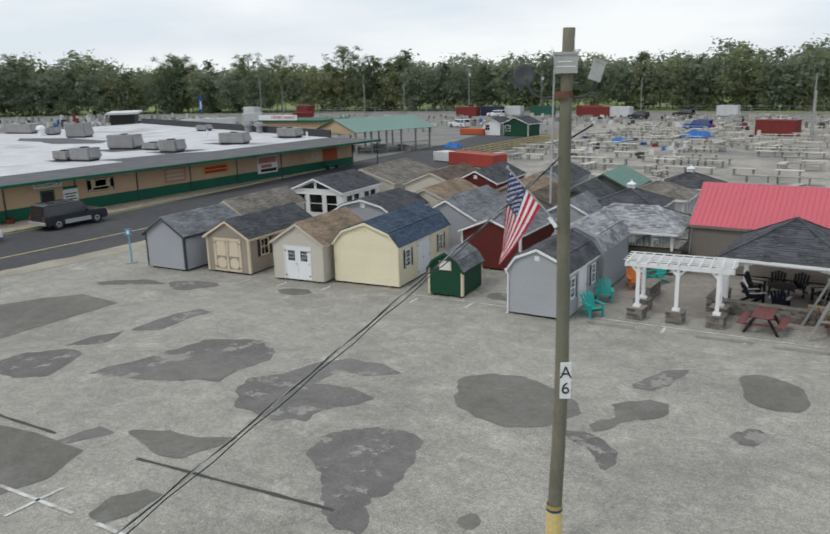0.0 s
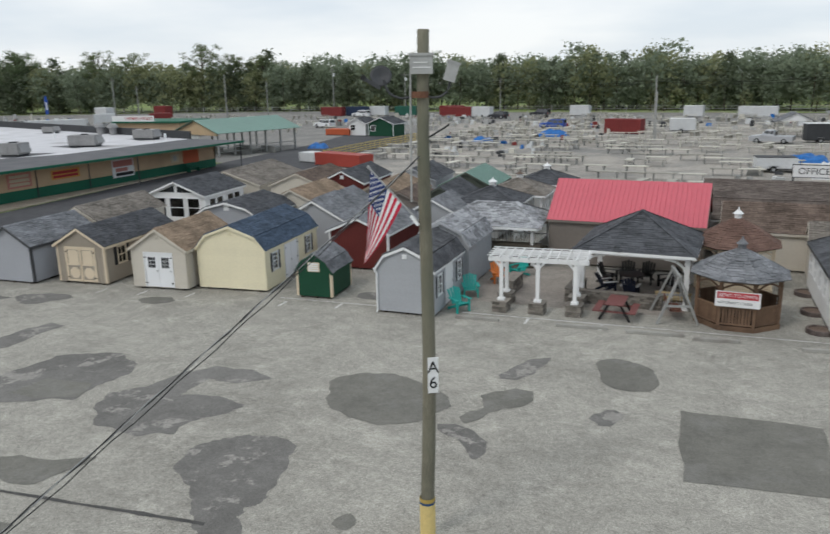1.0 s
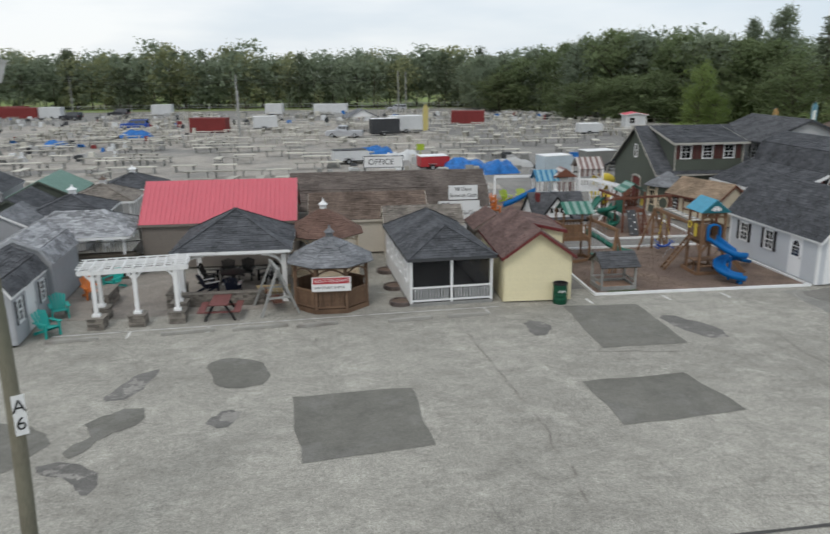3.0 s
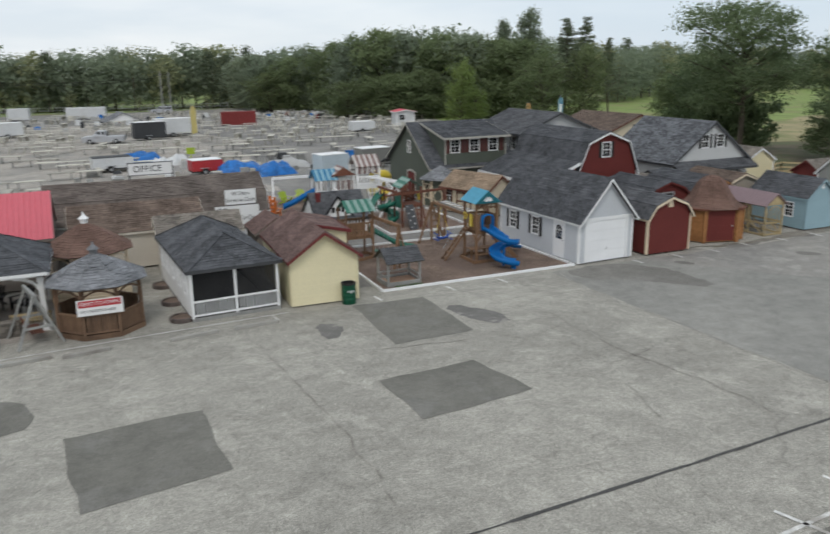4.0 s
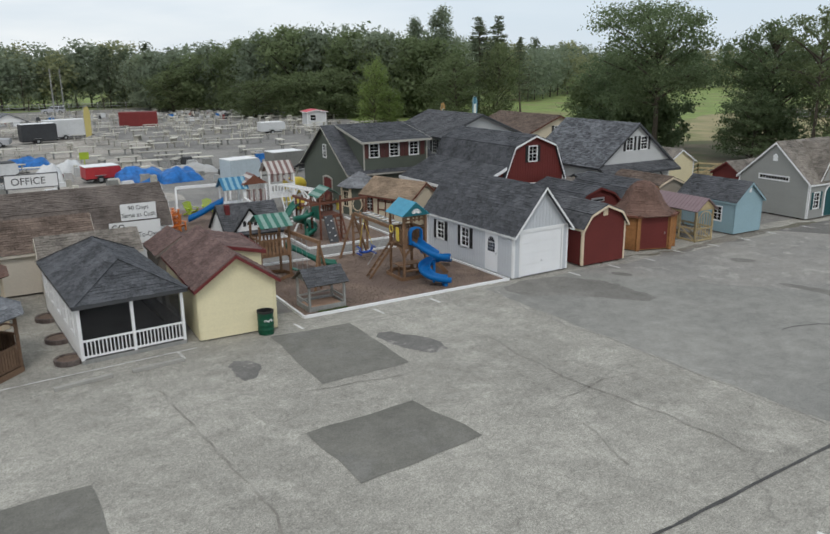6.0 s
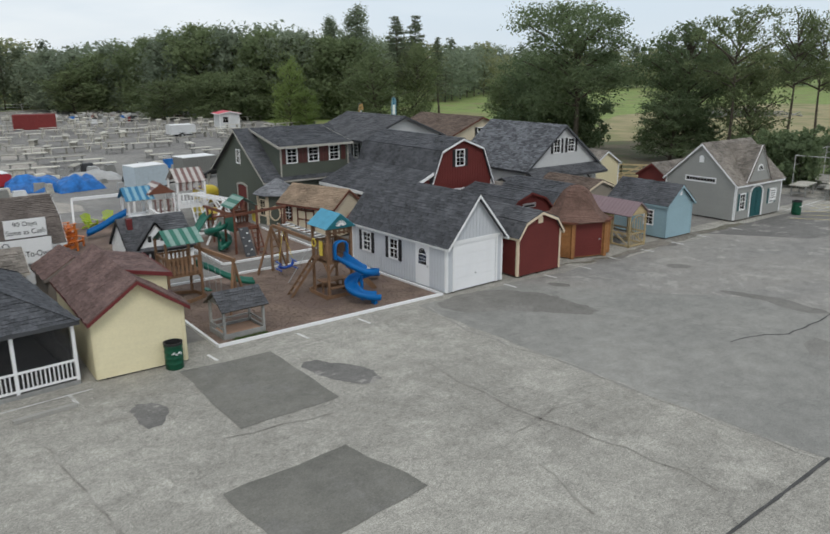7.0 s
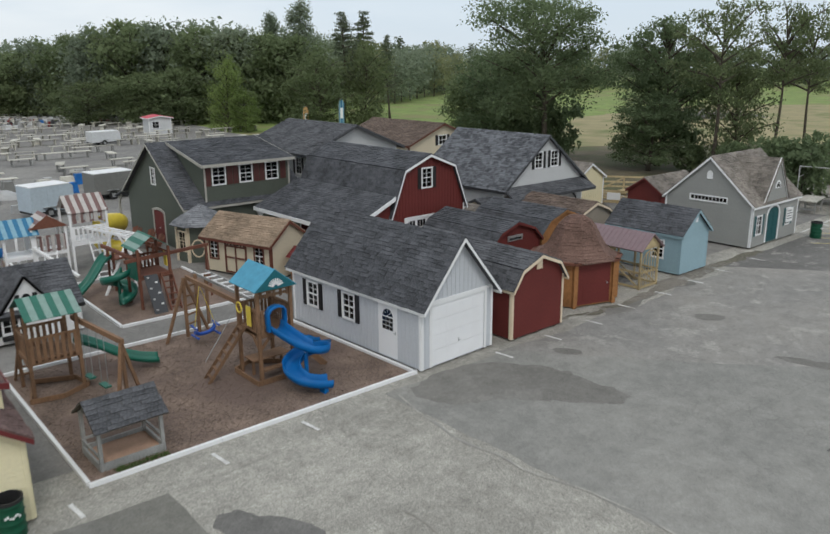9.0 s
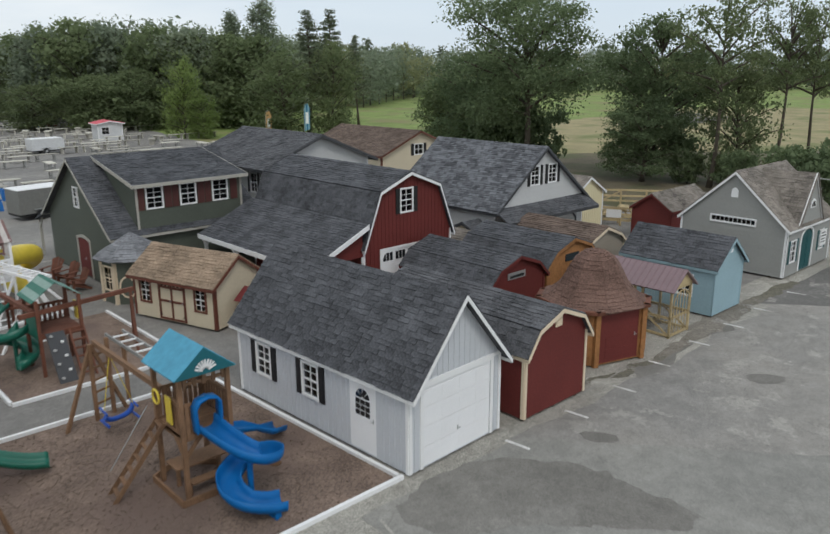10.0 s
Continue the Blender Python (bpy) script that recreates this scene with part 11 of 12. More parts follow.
for a, b in (((51.2, 46.6), (57.5, 49.2)), ((51.2, 46.6), (53.2, 42.8)), ((57.5, 49.2), (60.5, 45.0))):
    pine_railing(a, b, "raw pine post-and-rail fence beside the garages")
solo("notice_board", Shape().box(-0.45, -0.02, 0.5, 0.45, 0.02, 1.0), SIGN_W, "small white notice fixed to the pine railing", "sign", pose(52.3, 44.4, 0, 0, 0, -62))


# ---- the pole with the flag ----
CABLE_G = material("weathered_wire", (0.3, 0.3, 0.29), 0.6, 0.85, 1.1, 8, 1, 0.05)


def light_pole():
    t = thing("light_pole", "tall wooden light pole with floodlights and a yellow foot", "light pole", -4.85, 13.66, 0, 0)
    part("shaft", Shape().tube([(0.01 * k + 0.05 * math.sin(0.62 * max(0, k - 1)), 0.004 * k, 10.75 * k / 10) for k in range(11)], [0.155 - 0.0042 * k for k in range(11)], 14), POLE_W, t, smooth=True)
    part("foot_paint", Shape().lathe([(0.172, 0), (0.17, 0.84)], 14), material("yellow_foot_paint", (0.7, 0.54, 0.22), 0.7, 0.8, 1.1, 10, 2, 0.1), t)
    part("foot_ring", Shape().lathe([(0.172, 0.84), (0.173, 0.9)], 14), material("blue_ring_paint", (0.03, 0.07, 0.16), 0.7, 0.8, 1.1, 10, 2, 0.1), t)
    part("foot_band", Shape().lathe([(0.171, 0.9), (0.17, 0.99)], 14), material("ochre_band_paint", (0.42, 0.3, 0.08), 0.7, 0.8, 1.1, 10, 2, 0.1), t)
    # switch box at the head, towards the lot
    f = Face((-0.08, -0.155, 9.94), (0.93, 0.37, 0), (0.37, -0.93, 0))
    b = part("switch_box", f.slab(Shape(), -0.05, 0, 0.38, 0.36, -0.2, 0.06), STEEL_P, t)
    part("box_lid", f.slab(Shape(), -0.07, 0.33, 0.4, 0.38, -0.21, 0.08), STEEL_P, b)
    part("label_plate", f.slab(Shape(), 0.02, 0.2, 0.28, 0.22, 0.061, 0.07), SIGN_W, b)
    part("label_plate", f.slab(Shape(), 0.0, 0.11, 0.34, 0.13, 0.061, 0.07), SIGN_W, b)
    part("clamp", Shape().lathe([(0.16, 9.5), (0.17, 9.5), (0.17, 9.62), (0.16, 9.62)], 12), RUST, t)
    for sg, end in ((-1, (-0.62, -0.3)), (1, (0.55, 0.22))):
        part("arm", Shape().tube(smooth_path([(0, 0, 9.56), (end[0] * 0.5, end[1] * 0.5, 9.5), (end[0] * 0.85, end[1] * 0.85, 9.6), (end[0], end[1], 9.85)], 4), 0.025, 6), DKGREY_T, t)
    h = part("dish", Shape().lathe([(0.001, 0), (0.09, 0.009), (0.17, 0.034), (0.21, 0.057), (0.206, 0.067), (0.15, 0.042), (0.001, 0.015)], 24), DKGREY_T, t, smooth=True)
    h.matrix_basis = pose(-0.72, -0.2, 9.9, 68, 12, 20)
    h = part("dish_arm", Shape().box(-0.14, -0.03, -0.04, 0.2, 0.03, 0.03), DKGREY_T, t)
    h.matrix_basis = pose(-0.82, -0.42, 9.8, 0, 32, 25)
    part("dish_receiver", Shape().box(-0.22, -0.045, -0.05, -0.141, 0.045, 0.05), INK, h)
    h = part("floodlight", Shape().box(-0.11, -0.1, -0.19, 0.11, 0.1, 0.15).box(-0.125, -0.115, 0.15, 0.125, 0.115, 0.19), STEEL_P, t)
    h.matrix_basis = pose(0.56, 0.22, 9.98, 0, 18, 25)
    part("conduit", Shape().tube([(-0.15, -0.1, 9.95), (-0.17, -0.1, 8.5), (-0.18, -0.1, 7.5)], 0.02, 6), STEEL_P, t)
    # row board
    f = Face((0.22, -0.09, 3.5), (0.87, 0.5, 0), (0.5, -0.87, 0))
    s = part("row_board", f.slab(Shape(), -0.11, 0.0, 0.11, 0.78, -0.03, 0.0), SIGN_W, t)
    words("row_letter", "A", 0.36, INK, s, f.at(0.0, 0.56, 0.006), 90, 30.0)
    words("row_figure", "6", 0.36, INK, s, f.at(0.0, 0.22, 0.006), 90, 30.0)
    # bracket and staff of the flag
    base, tip = Vector((-0.06, -0.03, 7.1)), Vector((-0.93, -0.45, 8.2))
    part("flag_staff", Shape().tube([base, tip], 0.018, 6), STEEL_P, t)
    part("staff_finial", Shape().lathe([(0.001, -0.04), (0.035, 0), (0.001, 0.05)], 8, tuple(tip)), STEEL_P, t)
    part("staff_bracket", Shape().beam((-0.02, -0.16, 7.05), (-0.2, -0.1, 7.22), 0.05, 0.05), WHITE, t)
    # cables to the service post behind
    for k in range(3):
        pts = []
        for i in range(64):
            u = 0.77 * i / 63
            tw = u * 150 + 2.1 * k
            pts.append((-4.88 * u + 0.014 * math.sin(tw) + (0.1 * min(1.0, u * 8) if k == 2 else 0), -28.0 * u, 8.42 - 9.37 * u - 2.41 * u * (1 - u) + 0.014 * math.cos(tw)))
        part("service_cable", Shape().tube(pts, 0.008 if k else 0.01, 6, False), (CABLE, CABLE_G, CABLE)[k], t)
    part("cable_stub", Shape().tube(smooth_path([(0, 0, 8.6), (0.15, 0.05, 8.75), (0.45, 0.2, 8.95), (0.5, 0.22, 9.0)], 4), 0.02, 6), CABLE, t)
    part("service_post", Shape().tube([(-3.76, -21.56, 0), (-3.76, -21.56, 0.95)], 0.1, 8), POLE_W, t)
    flag(t, base, tip)


def flag(t, base, tip):
    """Cloth hung from the slanting staff: the canton by the tip, the fly falling in folds."""
    red = material("flag_red", (0.56, 0.022, 0.055), 0.7, 0.85, 1.1, 20, 2, 0.05)
    white = material("flag_white", (0.82, 0.81, 0.8), 0.7, 0.9, 1.05, 20, 2, 0.05)
    blue = material("flag_blue", (0.02, 0.04, 0.16), 0.7, 0.85, 1.1, 20, 2, 0.05)
    way = (base - tip)
    n_h, n_f = 26, 34
    hoist, fly = 0.92, 1.75

    def place(h, f):
        p = tip + way.normalized() * (0.06 + h * hoist)
        u = f
        drop = Vector((-0.05 * h, 0.0, -1.0))
        # the fly falls: out from the staff at first, then straight down and gathered towards the tip
        side = Vector((-0.9, -0.42, 0)) * u * (0.14 + 0.62 * h)
        fold = 0.07 * math.sin(7.0 * h + 3.0 * u) * min(1, u * 1.6) * (1 - 0.75 * h)
        return p + drop * fly * u * (0.92 - 0.22 * h * u) + side + Vector((0.4, -0.9, 0)) * fold

    bands = {"red": (red, []), "white": (white, []), "blue": (blue, [])}
    grid = [[place(i / n_h, j / n_f) for j in range(n_f + 1)] for i in range(n_h + 1)]
    cloth = {k: Shape() for k in bands}
    for i in range(n_h):
        for j in range(n_f):
            stripe = int(i / 2)
            tone = "red" if stripe % 2 == 0 else "white"
            if i < 14 and j < 13:
                tone = "blue"
            s = cloth[tone]
            k = len(s.v)
            s.v += [tuple(grid[a][b]) for a, b in ((i, j), (i + 1, j), (i + 1, j + 1), (i, j + 1))]
            s.f.append((k, k + 1, k + 2, k + 3))
    holder = thing("flag", "striped red and white flag with a starred blue corner", "flag", -4.85, 13.66, 0, 0)
    for tone, (m, _) in bands.items():
        part({"red": "red_stripes", "white": "white_stripes", "blue": "canton"}[tone], cloth[tone], m, holder, smooth=True)
    stars = Shape()
    for r in range(9):
        for c in range(6 if r % 2 == 0 else 5):
            h, f = (0.04 + 0.056 * r) * 1.0, 0.03 + 0.062 * c + (0.03 if r % 2 else 0)
            p, a, b = place(h, f), place(h + 0.01, f), place(h, f + 0.01)
            du, dv = (a - p).normalized(), (b - p).normalized()
            nn = du.cross(dv).normalized() * 0.006
            for off in (nn, -nn):
                k = len(stars.v)
                ring = [p + off + (du * math.cos(math.tau * q / 10) + dv * math.sin(math.tau * q / 10)) * (0.03 if q % 2 == 0 else 0.013) for q in range(10)]
                stars.v += [tuple(q) for q in ring]
                stars.f.append(tuple(range(k, k + 10)))
    part("stars", stars, white, holder, kind="stuff")


light_pole()


# ---- trees ----
def foliage(name, a, b, seed, vary=0.5):
    m = bpy.data.materials.new(name)
    m.use_nodes = True
    n, l = m.node_tree.nodes, m.node_tree.links
    p = n["Principled BSDF"]
    p.inputs["Roughness"].default_value, p.inputs["Specular IOR Level"].default_value = 0.7, 0.2
    gi, co, ns = n.new("ShaderNodeNewGeometry"), n.new("ShaderNodeTexCoord"), n.new("ShaderNodeTexNoise")
    oi = n.new("ShaderNodeObjectInfo")
    ns.inputs["Scale"].default_value, ns.inputs["Detail"].default_value = 0.22, 3
    mp = n.new("ShaderNodeMapping")
    mp.inputs["Location"].default_value = (seed, 0, 0)
    l.new(co.outputs["Object"], mp.inputs["Vector"])
    l.new(mp.outputs["Vector"], ns.inputs["Vector"])
    ad = n.new("ShaderNodeMath")
    ad.operation, ad.inputs[1].default_value = "MULTIPLY_ADD", vary
    l.new(gi.outputs["Random Per Island"], ad.inputs[0])
    l.new(ns.outputs["Fac"], ad.inputs[2])
    a2 = n.new("ShaderNodeMath")
    a2.operation, a2.inputs[1].default_value = "MULTIPLY_ADD", 0.35
    l.new(oi.outputs["Random"], a2.inputs[0])
    l.new(ad.outputs[0], a2.inputs[2])
    rg = n.new("ShaderNodeMapRange")
    rg.inputs["From Min"].default_value, rg.inputs["From Max"].default_value = 0.45, 1.25
    l.new(a2.outputs[0], rg.inputs["Value"])
    mx = n.new("ShaderNodeMixRGB")
    mx.inputs["Color1"].default_value, mx.inputs["Color2"].default_value = (*a, 1), (*b, 1)
    l.new(rg.outputs["Result"], mx.inputs["Fac"])
    l.new(mx.outputs["Color"], p.inputs["Base Color"])
    tr = n.new("ShaderNodeBsdfTranslucent")
    l.new(mx.outputs["Color"], tr.inputs["Color"])
    ms = n.new("ShaderNodeMixShader")
    ms.inputs["Fac"].default_value = 0.5
    out = n["Material Output"]
    l.new(p.outputs["BSDF"], ms.inputs[1])
    l.new(tr.outputs["BSDF"], ms.inputs[2])
    l.new(ms.outputs["Shader"], out.inputs["Surface"])
    return m


LEAF = foliage("oak_leaves", (0.115, 0.158, 0.083), (0.185, 0.238, 0.12), 0, 0.4)
LEAF_M = foliage("edge_leaves", (0.135, 0.175, 0.085), (0.21, 0.26, 0.13), 2)
LEAF_B = foliage("bright_leaves", (0.14, 0.2, 0.06), (0.25, 0.32, 0.11), 3)
LEAF_Y = foliage("yellowish_leaves", (0.128, 0.165, 0.08), (0.2, 0.238, 0.115), 4, 0.4)
# far woods: distance haze is mixed into these two paler leaf colours
LEAF_D = foliage("hazed_wood_leaves", (0.19, 0.235, 0.165), (0.29, 0.335, 0.225), 7, 0.3)
LEAF_W = foliage("pale_hazed_wood_leaves", (0.235, 0.255, 0.14), (0.34, 0.355, 0.19), 5, 0.3)
LEAF_P = foliage("pine_needles", (0.105, 0.13, 0.085), (0.17, 0.2, 0.125), 9)


def quads(centres, normals, sizes, rng):
    """Small leaf sprays: a bent pair of faces at each centre."""
    n = len(centres)
    ref = rng.normal(size=(n, 3))
    a = np.cross(normals, ref)
    a /= np.linalg.norm(a, axis=1, keepdims=True) + 1e-9
    b = np.cross(normals, a)
    s = sizes[:, None]
    asp = rng.uniform(0.4, 0.8, (n, 1))
    tip = normals * s * rng.uniform(-0.3, 0.3, (n, 1))
    return np.stack([centres - a * s, centres - b * s * asp, centres + a * s + tip, centres + b * s * asp], 1)


def skeleton_of(seed, height, radius, low, limbs, subs, clump, kind="broad"):
    """Trunk, limbs and the leafy twigs at their ends: polylines, twig centres and twig radii."""
    rng = np.random.default_rng(seed)
    stem_top = height * (0.74 if kind == "broad" else 0.97)
    bend = rng.uniform(-0.05, 0.05, 2)
    stem = [np.array([bend[0] * z + 0.14 * math.sin(z * 0.6 + seed), bend[1] * z + 0.14 * math.cos(z * 0.5 + seed), z]) for z in np.linspace(0, stem_top, 9)]
    arms, cs, cr = [], [], []
    for i in range(limbs):
        f = (i + 0.5 * rng.random()) / limbs
        az = 2.4 * i + rng.uniform(-0.5, 0.5)
        if kind == "broad":
            z0 = low + (stem_top - low) * f * 0.97
            t = (z0 - low) / max(height - low, 0.1)
            ln = radius * math.sqrt(max(0.12, 1 - (1.55 * t - 0.52) ** 2)) * rng.uniform(0.7, 1.08)
            rise = ln * rng.uniform(0.1, 0.5) + (height - z0) * 0.42 * t
            z_end = min(z0 + rise, height * rng.uniform(0.93, 1.0))
        else:
            z0 = low + (height * 0.96 - low) * f
            ln = radius * (1.04 - f) ** 0.8 * rng.uniform(0.55, 1.1)
            z_end = z0 + ln * rng.uniform(0.05, 0.35)
        k = min(8, int(z0 / stem_top * 8))
        a = stem[k] * [1, 1, 0] + [0, 0, z0]
        way = np.array([math.cos(az), math.sin(az), 0])
        side = np.array([-way[1], way[0], 0])
        curl = rng.uniform(-0.25, 0.25)
        pts = [a + way * ln * u + side * ln * curl * u * u + [0, 0, (z_end - z0) * u ** 0.8] for u in (0, 0.35, 0.7, 1.0)]
        arms.append(pts)
        for j in range(subs):
            u = 1.0 if j == 0 else rng.uniform(0.3, 1.0)
            sway = side * rng.normal() * ln * 0.26 * (1.15 - 0.4 * u)
            c = a + way * ln * u + side * ln * curl * u * u + sway + [0, 0, (z_end - z0) * u ** 0.8 + rng.normal() * radius * 0.09]
            cs.append(c)
            cr.append(radius * clump * rng.uniform(0.65, 1.35) * (1.15 - 0.35 * z0 / height))
    if kind == "broad":
        for j in range(max(2, limbs // 4)):
            a = stem[-1]
            b = a + np.array([*(rng.normal(size=2) * radius * 0.22), (height - stem_top) * rng.uniform(0.5, 0.9)])
            arms.append([a, (a + b) / 2 + [0, 0, 0.2], b])
            cs += [b, (a + 2 * b) / 3 + [*(rng.normal(size=2) * radius * 0.12), 0]]
            cr += [radius * clump * rng.uniform(0.85, 1.2), radius * clump * 1.3]
    else:
        cs.append(np.array([stem[-1][0], stem[-1][1], height * 0.98]))
        cr.append(radius * 0.12)
    return stem, arms, np.array(cs), np.array(cr)


def sprays(cs, cr, leaves, size, rng, flat=0.62, fill=0.0, low=0.0):
    """Leaf sprays round the twigs, flattened as foliage spreads; fill: a share of larger shaded sprays within."""
    n_in = int(leaves * fill)
    pick = rng.choice(len(cs), leaves, p=cr**2 / (cr**2).sum())
    d = rng.normal(size=(leaves, 3))
    d /= np.linalg.norm(d, axis=1, keepdims=True)
    rr = rng.uniform(0.0, 1.0, leaves) ** 0.45 * rng.uniform(0.75, 1.3, leaves)
    rr[:n_in] *= 0.55
    c = cs[pick] + d * (cr[pick] * rr)[:, None] * np.array([1.25, 1.25, flat])
    c[:, 2] = np.maximum(c[:, 2], low + rng.uniform(0.05, 0.6, leaves))
    nn = d * 0.45 + rng.normal(size=(leaves, 3)) * 0.75 + np.array([0, 0, 0.55])
    nn /= np.linalg.norm(nn, axis=1, keepdims=True)
    sz = size * rng.uniform(0.55, 1.4, leaves)
    sz[:n_in] *= 1.8
    return quads(c, nn, sz, rng)


def leaf_mesh(name, blocks, mats):
    """One mesh from blocks of (quads, material index)."""
    v = np.concatenate([q.reshape(-1, 3) for q, _ in blocks])
    n = len(v) // 4
    me = bpy.data.meshes.new(name)
    me.vertices.add(len(v))
    me.vertices.foreach_set("co", v.astype(np.float32).ravel())
    me.loops.add(len(v))
    me.loops.foreach_set("vertex_index", np.arange(len(v), dtype=np.int32))
    me.polygons.add(n)
    me.polygons.foreach_set("loop_start", np.arange(n, dtype=np.int32) * 4)
    me.polygons.foreach_set("loop_total", np.full(n, 4, dtype=np.int32))
    for m in mats:
        me.materials.append(m)
    me.polygons.foreach_set("material_index", np.concatenate([np.full(len(q), i, dtype=np.int32) for q, i in blocks]))
    me.update(calc_edges=True)
    return me


def tree_kind(seed, height, radius, low, limbs, subs, clump, leaves, size, mat, base, kind="broad", flat=0.62, fill=0.0):
    stem, arms, cs, cr = skeleton_of(seed, height, radius, low, limbs, subs, clump, kind)
    rng = np.random.default_rng(seed + 50)
    s = Shape()
    s.tube(stem, [base * (1.4 if k == 0 else 1.0) * (1 - 0.095 * k) for k in range(9)], 8)
    for pts in arms:
        r0 = base * (0.4 if kind == "broad" else 0.2)
        s.tube(pts, [r0 * (1 - 0.8 * k / (len(pts) - 1)) + 0.01 for k in range(len(pts))], 5, False)
    return leaf_mesh("crown", [(sprays(cs, cr, leaves, size, rng, flat, fill), 0)], [mat]), s.mesh("trunk", BARK, True)


def plant(name, label, kinds, x, y, turn, tall, wide, group=""):
    t = thing(name, label, "shrub" if name == "shrub" else "tree", x, y, 0, turn, group)
    t.scale = (wide, wide, tall)
    part("crown", kinds[0], None, t)
    part("trunk", kinds[1], None, t)
    return t


# every kind is 10 m high with a crown of 3 to 4 m radius; rows: x, y, turn, height, crown radius
KINDS = {
    "oak": (tree_kind(1, 10.0, 4.0, 3.0, 20, 7, 0.24, 25000, 0.085, LEAF, 0.22), 4.0),
    "leafy": (tree_kind(2, 10.0, 4.0, 0.5, 26, 7, 0.2, 18000, 0.1, LEAF, 0.2, fill=0.12), 4.0),
    "airy": (tree_kind(3, 10.0, 3.0, 4.6, 13, 5, 0.18, 5200, 0.085, LEAF_Y, 0.15), 3.0),
    "dense": (tree_kind(5, 10.0, 4.0, 0.1, 46, 8, 0.29, 11000, 0.15, LEAF_M, 0.2, flat=0.85, fill=0.25), 4.0),
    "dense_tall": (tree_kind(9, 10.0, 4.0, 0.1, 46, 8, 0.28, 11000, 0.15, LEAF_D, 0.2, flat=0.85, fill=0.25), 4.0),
    "bright": (tree_kind(4, 10.0, 4.0, 0.1, 34, 7, 0.28, 8000, 0.14, LEAF_B, 0.18, flat=0.85, fill=0.2), 4.0),
    "pale": (tree_kind(8, 10.0, 4.0, 0.2, 34, 7, 0.26, 8500, 0.13, LEAF_Y, 0.18, flat=0.85, fill=0.15), 4.0),
    "wispy": (tree_kind(10, 10.0, 2.2, 3.0, 46, 4, 0.22, 7000, 0.09, LEAF_D, 0.12, "pine", flat=0.9), 2.2),
    "pine": (tree_kind(6, 10.0, 2.0, 3.0, 44, 4, 0.2, 5200, 0.09, LEAF_P, 0.15, "pine", flat=0.35), 2.0),
    "shrub": (tree_kind(7, 10.0, 7.0, 0.1, 18, 6, 0.22, 3000, 0.42, LEAF, 0.16, fill=0.2), 7.0),
}
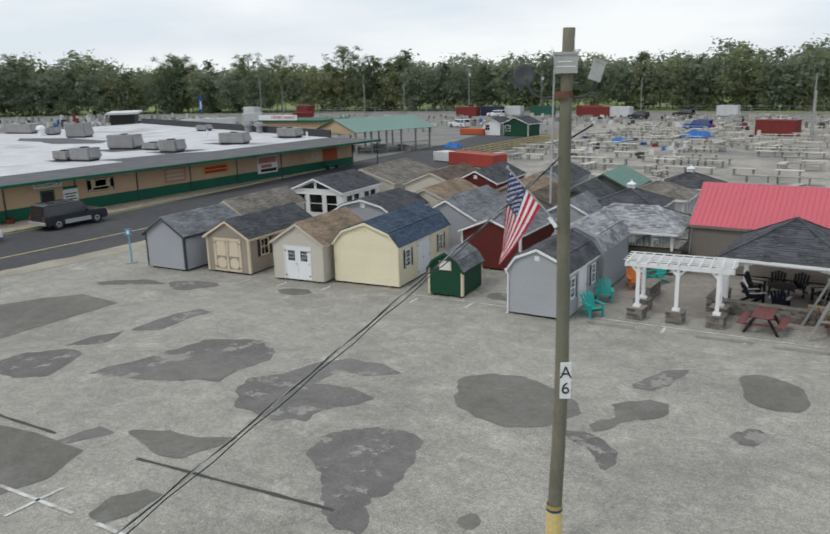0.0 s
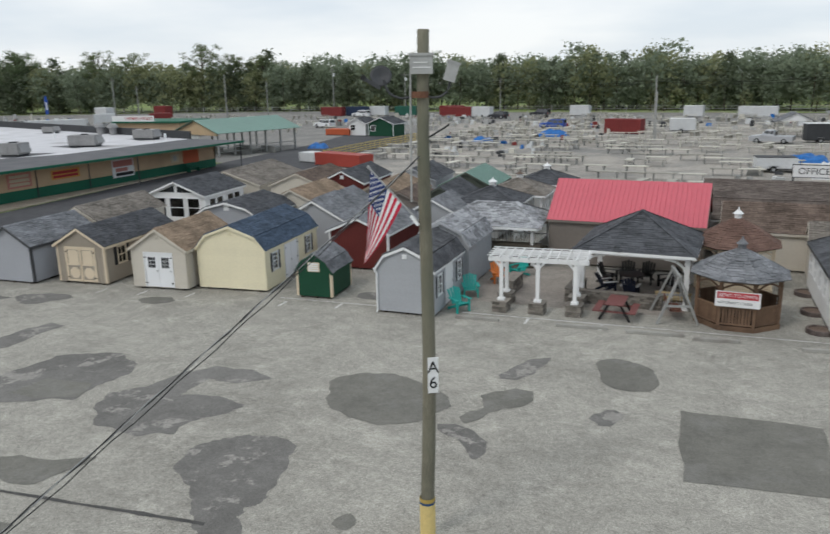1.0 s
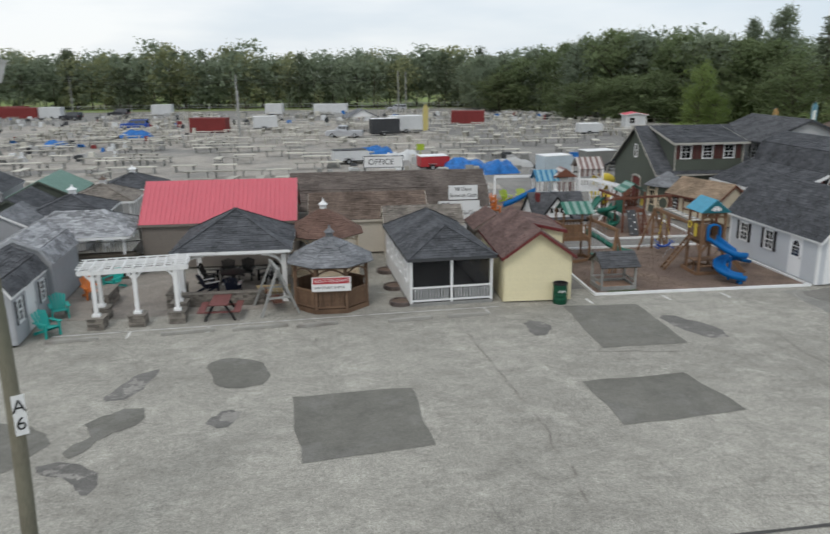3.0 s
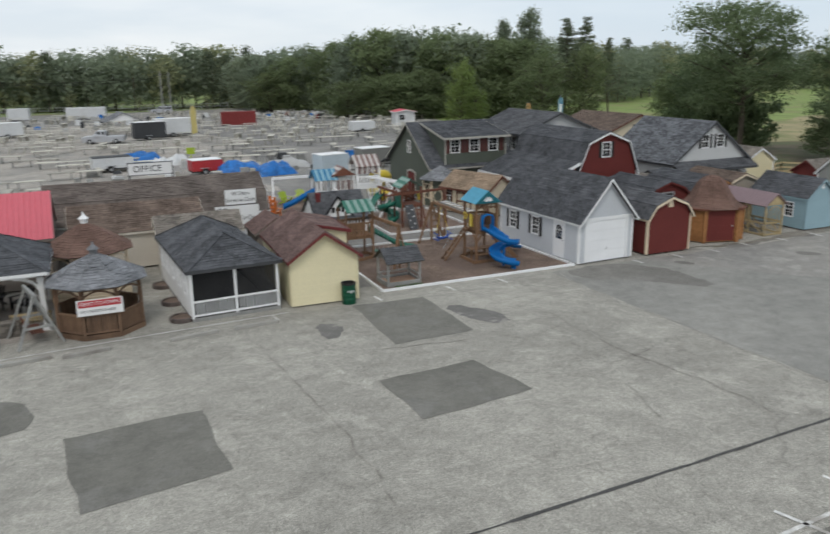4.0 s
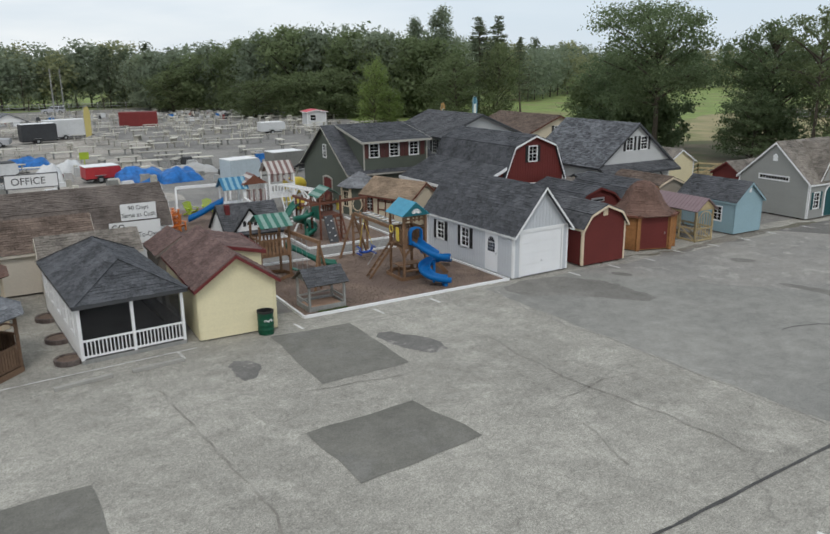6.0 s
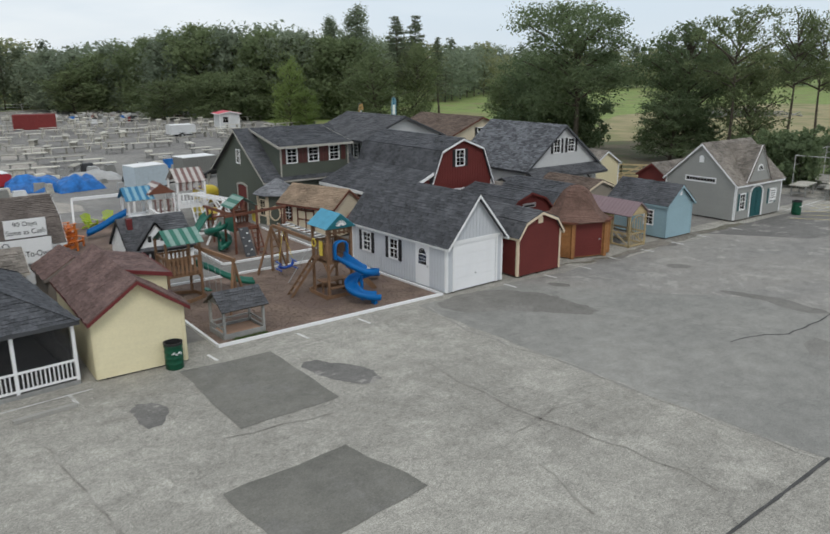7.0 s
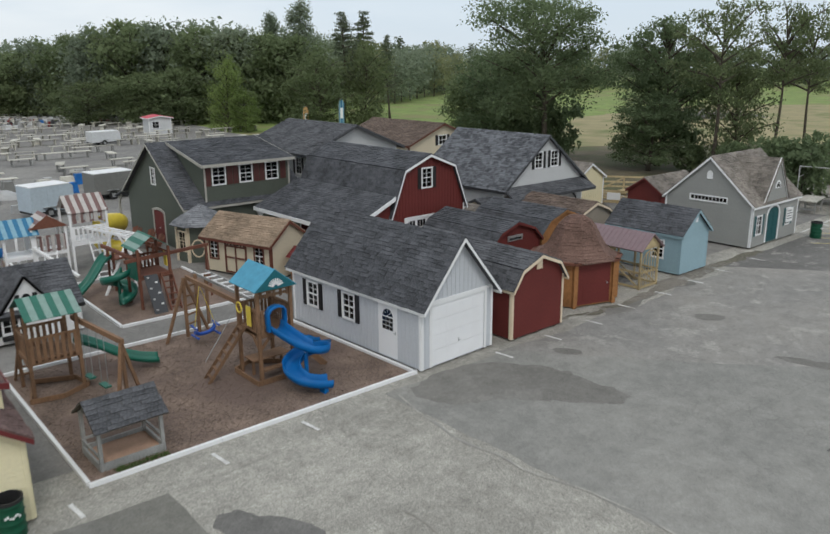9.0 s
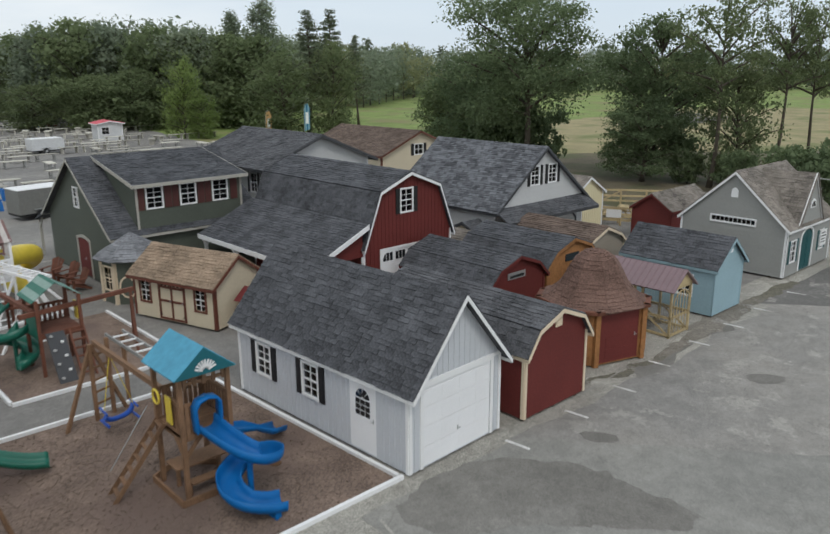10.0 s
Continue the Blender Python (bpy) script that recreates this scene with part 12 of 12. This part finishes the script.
for kind, label, rows in (
    ("oak", "tall broad oak with open limbs and deep green leaves", ((66.9, 63.0, 20, 16.3, 6.4),)),
    ("leafy", "leafy tree standing at the field's edge", ((70.1, 72.0, 40, 11.2, 5.2), (73.0, 53.9, 90, 14.2, 4.9), (69.6, 52.6, 160, 7.4, 3.6))),
    ("airy", "slender tree with a thin high crown", ((70.2, 47.2, 80, 15.6, 4.0), (75.9, 44.4, 150, 15.6, 3.4), (79.0, 43.2, 0, 14.6, 3.4), (84.5, 38.0, 60, 15.0, 3.6))),
    ("pale", "yellowish green tree with a light crown", ((72.8, 46.3, 20, 9.6, 3.0), (69.9, 107.0, 60, 11.0, 5.0), (49.9, 146.4, 130, 7.2, 4.8), (77.0, 105.8, 200, 13.2, 3.6), (41.0, 176.0, 20, 9.0, 5.2))),
    ("dense", "dense round-crowned tree at the edge of the wood", ((46.1, 176.8, 0, 12.2, 5.8), (53.7, 166.3, 60, 15.2, 5.6), (60.1, 151.3, 140, 17.2, 7.0), (67.6, 139.3, 200, 15.8, 6.6), (74.8, 131.0, 250, 14.6, 6.2), (61.4, 136.0, 20, 9.2, 5.2), (57.4, 141.6, 70, 8.4, 4.8), (76.8, 127.0, 300, 14.2, 6.4), (72.4, 78.3, 160, 8.6, 3.8))),
    ("dense_tall", "full dark green tree at the edge of the wood", ((41.6, 183.0, 0, 13.0, 5.9), (50.5, 175.6, 50, 14.4, 4.6), (56.8, 157.9, 100, 16.2, 6.6), (64.8, 147.2, 180, 16.9, 6.9), (71.7, 135.0, 240, 15.5, 6.5), (39.2, 190.0, 300, 13.2, 5.6), (66, 160, 20, 16.5, 6.5), (78, 147, 130, 16.2, 6.5), (88, 138, 70, 15.0, 6.0))),
    ("bright", "bright green low tree before the wood", ((60.8, 118.1, 0, 10.6, 2.5), (62.4, 115.5, 100, 6.0, 2.2))),
    ("wispy", "tall thin tree with a wispy top over the wood", ((80.2, 130.1, 20, 20.4, 5.2), (78.0, 132.4, 140, 18.5, 4.2))),
    ("airy", "tall thin tree rising above the woods", ((-289, 161, 20, 24.5, 6.5), (-200, 195, 90, 21.5, 5.5), (-188.5, 198, 150, 20.5, 5.5), (-164.5, 203, 220, 23.0, 6.0), (-155, 206, 300, 19.5, 5.0), (-144, 209, 10, 18.5, 5.0))),
    ("leafy", "broad tall tree rising above the woods", ((-230.5, 188, 60, 21.5, 7.5),)),
    ("pine", "tall narrow pine rising over the wood", ((76.7, 110.8, 0, 17.3, 3.6), (79.1, 109.2, 120, 17.5, 3.4), (92, 119, 200, 14.5, 2.6))),
    ("shrub", "dense green shrub along the bank", ((68.6, 44.2, 90, 3.4, 1.6), (64.9, 38.9, 60, 4.4, 2.4), (63.8, 36.6, 150, 4.4, 2.2), (69.5, 65.0, 10, 6.0, 3.2), (68.0, 68.3, 0, 5.8, 3.2), (71.1, 49.4, 120, 2.6, 1.5), (74.0, 37.5, 30, 4.2, 2.6),)),
):
    mesh_pair, span = KINDS[kind]
    for x, y, turn, h, r in rows:
        plant("shrub" if kind == "shrub" else "tree", label, mesh_pair, x, y, turn, h / 10.0, r / span)


def woods(name, label, line, count, seed, height, depth, leaves, size):
    """Far woods in one mesh: crowns of several kinds set along a line, the front ones bare-stemmed at the foot."""
    rng = np.random.default_rng(seed)
    variants = []
    for k in range(6):
        _, _, cs, cr = skeleton_of(100 + seed * 10 + k, 15.0, 4.6, 0.6 if k % 2 else 3.0, 38, 7, 0.27, "pine" if k == 5 else "broad")
        variants.append(sprays(cs, cr, leaves, size, np.random.default_rng(k), 0.9, 0.25))
    seg = np.array(line, float)
    ln = np.r_[0, np.cumsum(np.hypot(*np.diff(seg, axis=0).T))]
    blocks, sticks = [], Shape()
    for i in range(count):
        s = ln[-1] * (i + rng.uniform(0, 1)) / count
        p = np.array([np.interp(s, ln, seg[:, 0]), np.interp(s, ln, seg[:, 1])])
        k = int(rng.integers(0, 6))
        back = (i % 3) * depth / 3 + rng.uniform(0, depth / 3)
        p = p + np.array([0.15, 1.0]) * back
        sc = height / 15.0 * (rng.uniform(0.78, 1.02) + (0.2 if rng.random() < 0.07 else 0.0)) * np.interp(p[0], (-330, -285, -250, -190, -130, -60, 40), (1.55, 1.42, 1.16, 1.08, 1.08, 1.08, 1.05)) * (0.92 if i % 3 == 0 else 1.0)
        a = rng.uniform(0, math.tau)
        c, sn = math.cos(a), math.sin(a)
        q = variants[k] @ np.array([[c, sn, 0], [-sn, c, 0], [0, 0, 1]]) * np.array([sc * 1.15, sc * 1.15, sc]) + np.array([p[0], p[1], 0])
        blocks.append((q, 2 if k == 5 else int(rng.random() < 0.3)))
        if i % 3 == 0:
            sticks.tube([(p[0], p[1], 0), (p[0] + rng.uniform(-0.4, 0.4), p[1], 10 * sc)], [0.2, 0.1], 4, False)
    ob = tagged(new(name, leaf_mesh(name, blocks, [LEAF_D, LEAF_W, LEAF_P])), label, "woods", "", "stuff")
    part("trunks", sticks, BARK, ob, kind="stuff")
    return ob


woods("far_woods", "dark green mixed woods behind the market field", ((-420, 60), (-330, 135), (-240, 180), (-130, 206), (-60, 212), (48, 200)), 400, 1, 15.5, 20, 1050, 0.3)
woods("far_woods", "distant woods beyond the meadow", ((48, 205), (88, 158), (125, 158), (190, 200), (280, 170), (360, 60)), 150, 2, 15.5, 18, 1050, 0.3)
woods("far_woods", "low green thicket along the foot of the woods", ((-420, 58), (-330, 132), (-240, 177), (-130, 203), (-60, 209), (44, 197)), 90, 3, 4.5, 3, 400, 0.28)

# grey heap of felled timber in the meadow
rnd = random.Random(77)
heap = Shape()
for _ in range(170):
    u = rnd.gauss(0, 0.4)
    x, y = 131 + 9 * u + rnd.gauss(0, 1.2), 83 - 6 * u + rnd.gauss(0, 1.2)
    z = abs(rnd.gauss(0.5, 0.6)) * max(0.25, 1 - abs(u))
    a, tilt, half = rnd.uniform(0, math.tau), rnd.uniform(-0.25, 0.25), rnd.uniform(0.8, 2.4)
    d = Vector((math.cos(a), math.sin(a), tilt)) * half
    heap.tube([Vector((x, y, z + 0.15)) - d, Vector((x, y, z + 0.15)) + d], [rnd.uniform(0.06, 0.16), 0.04], 5)
solo("brush_pile", heap, WOOD_G, "grey heap of felled branches in the dry meadow", "brush pile", kind="stuff")
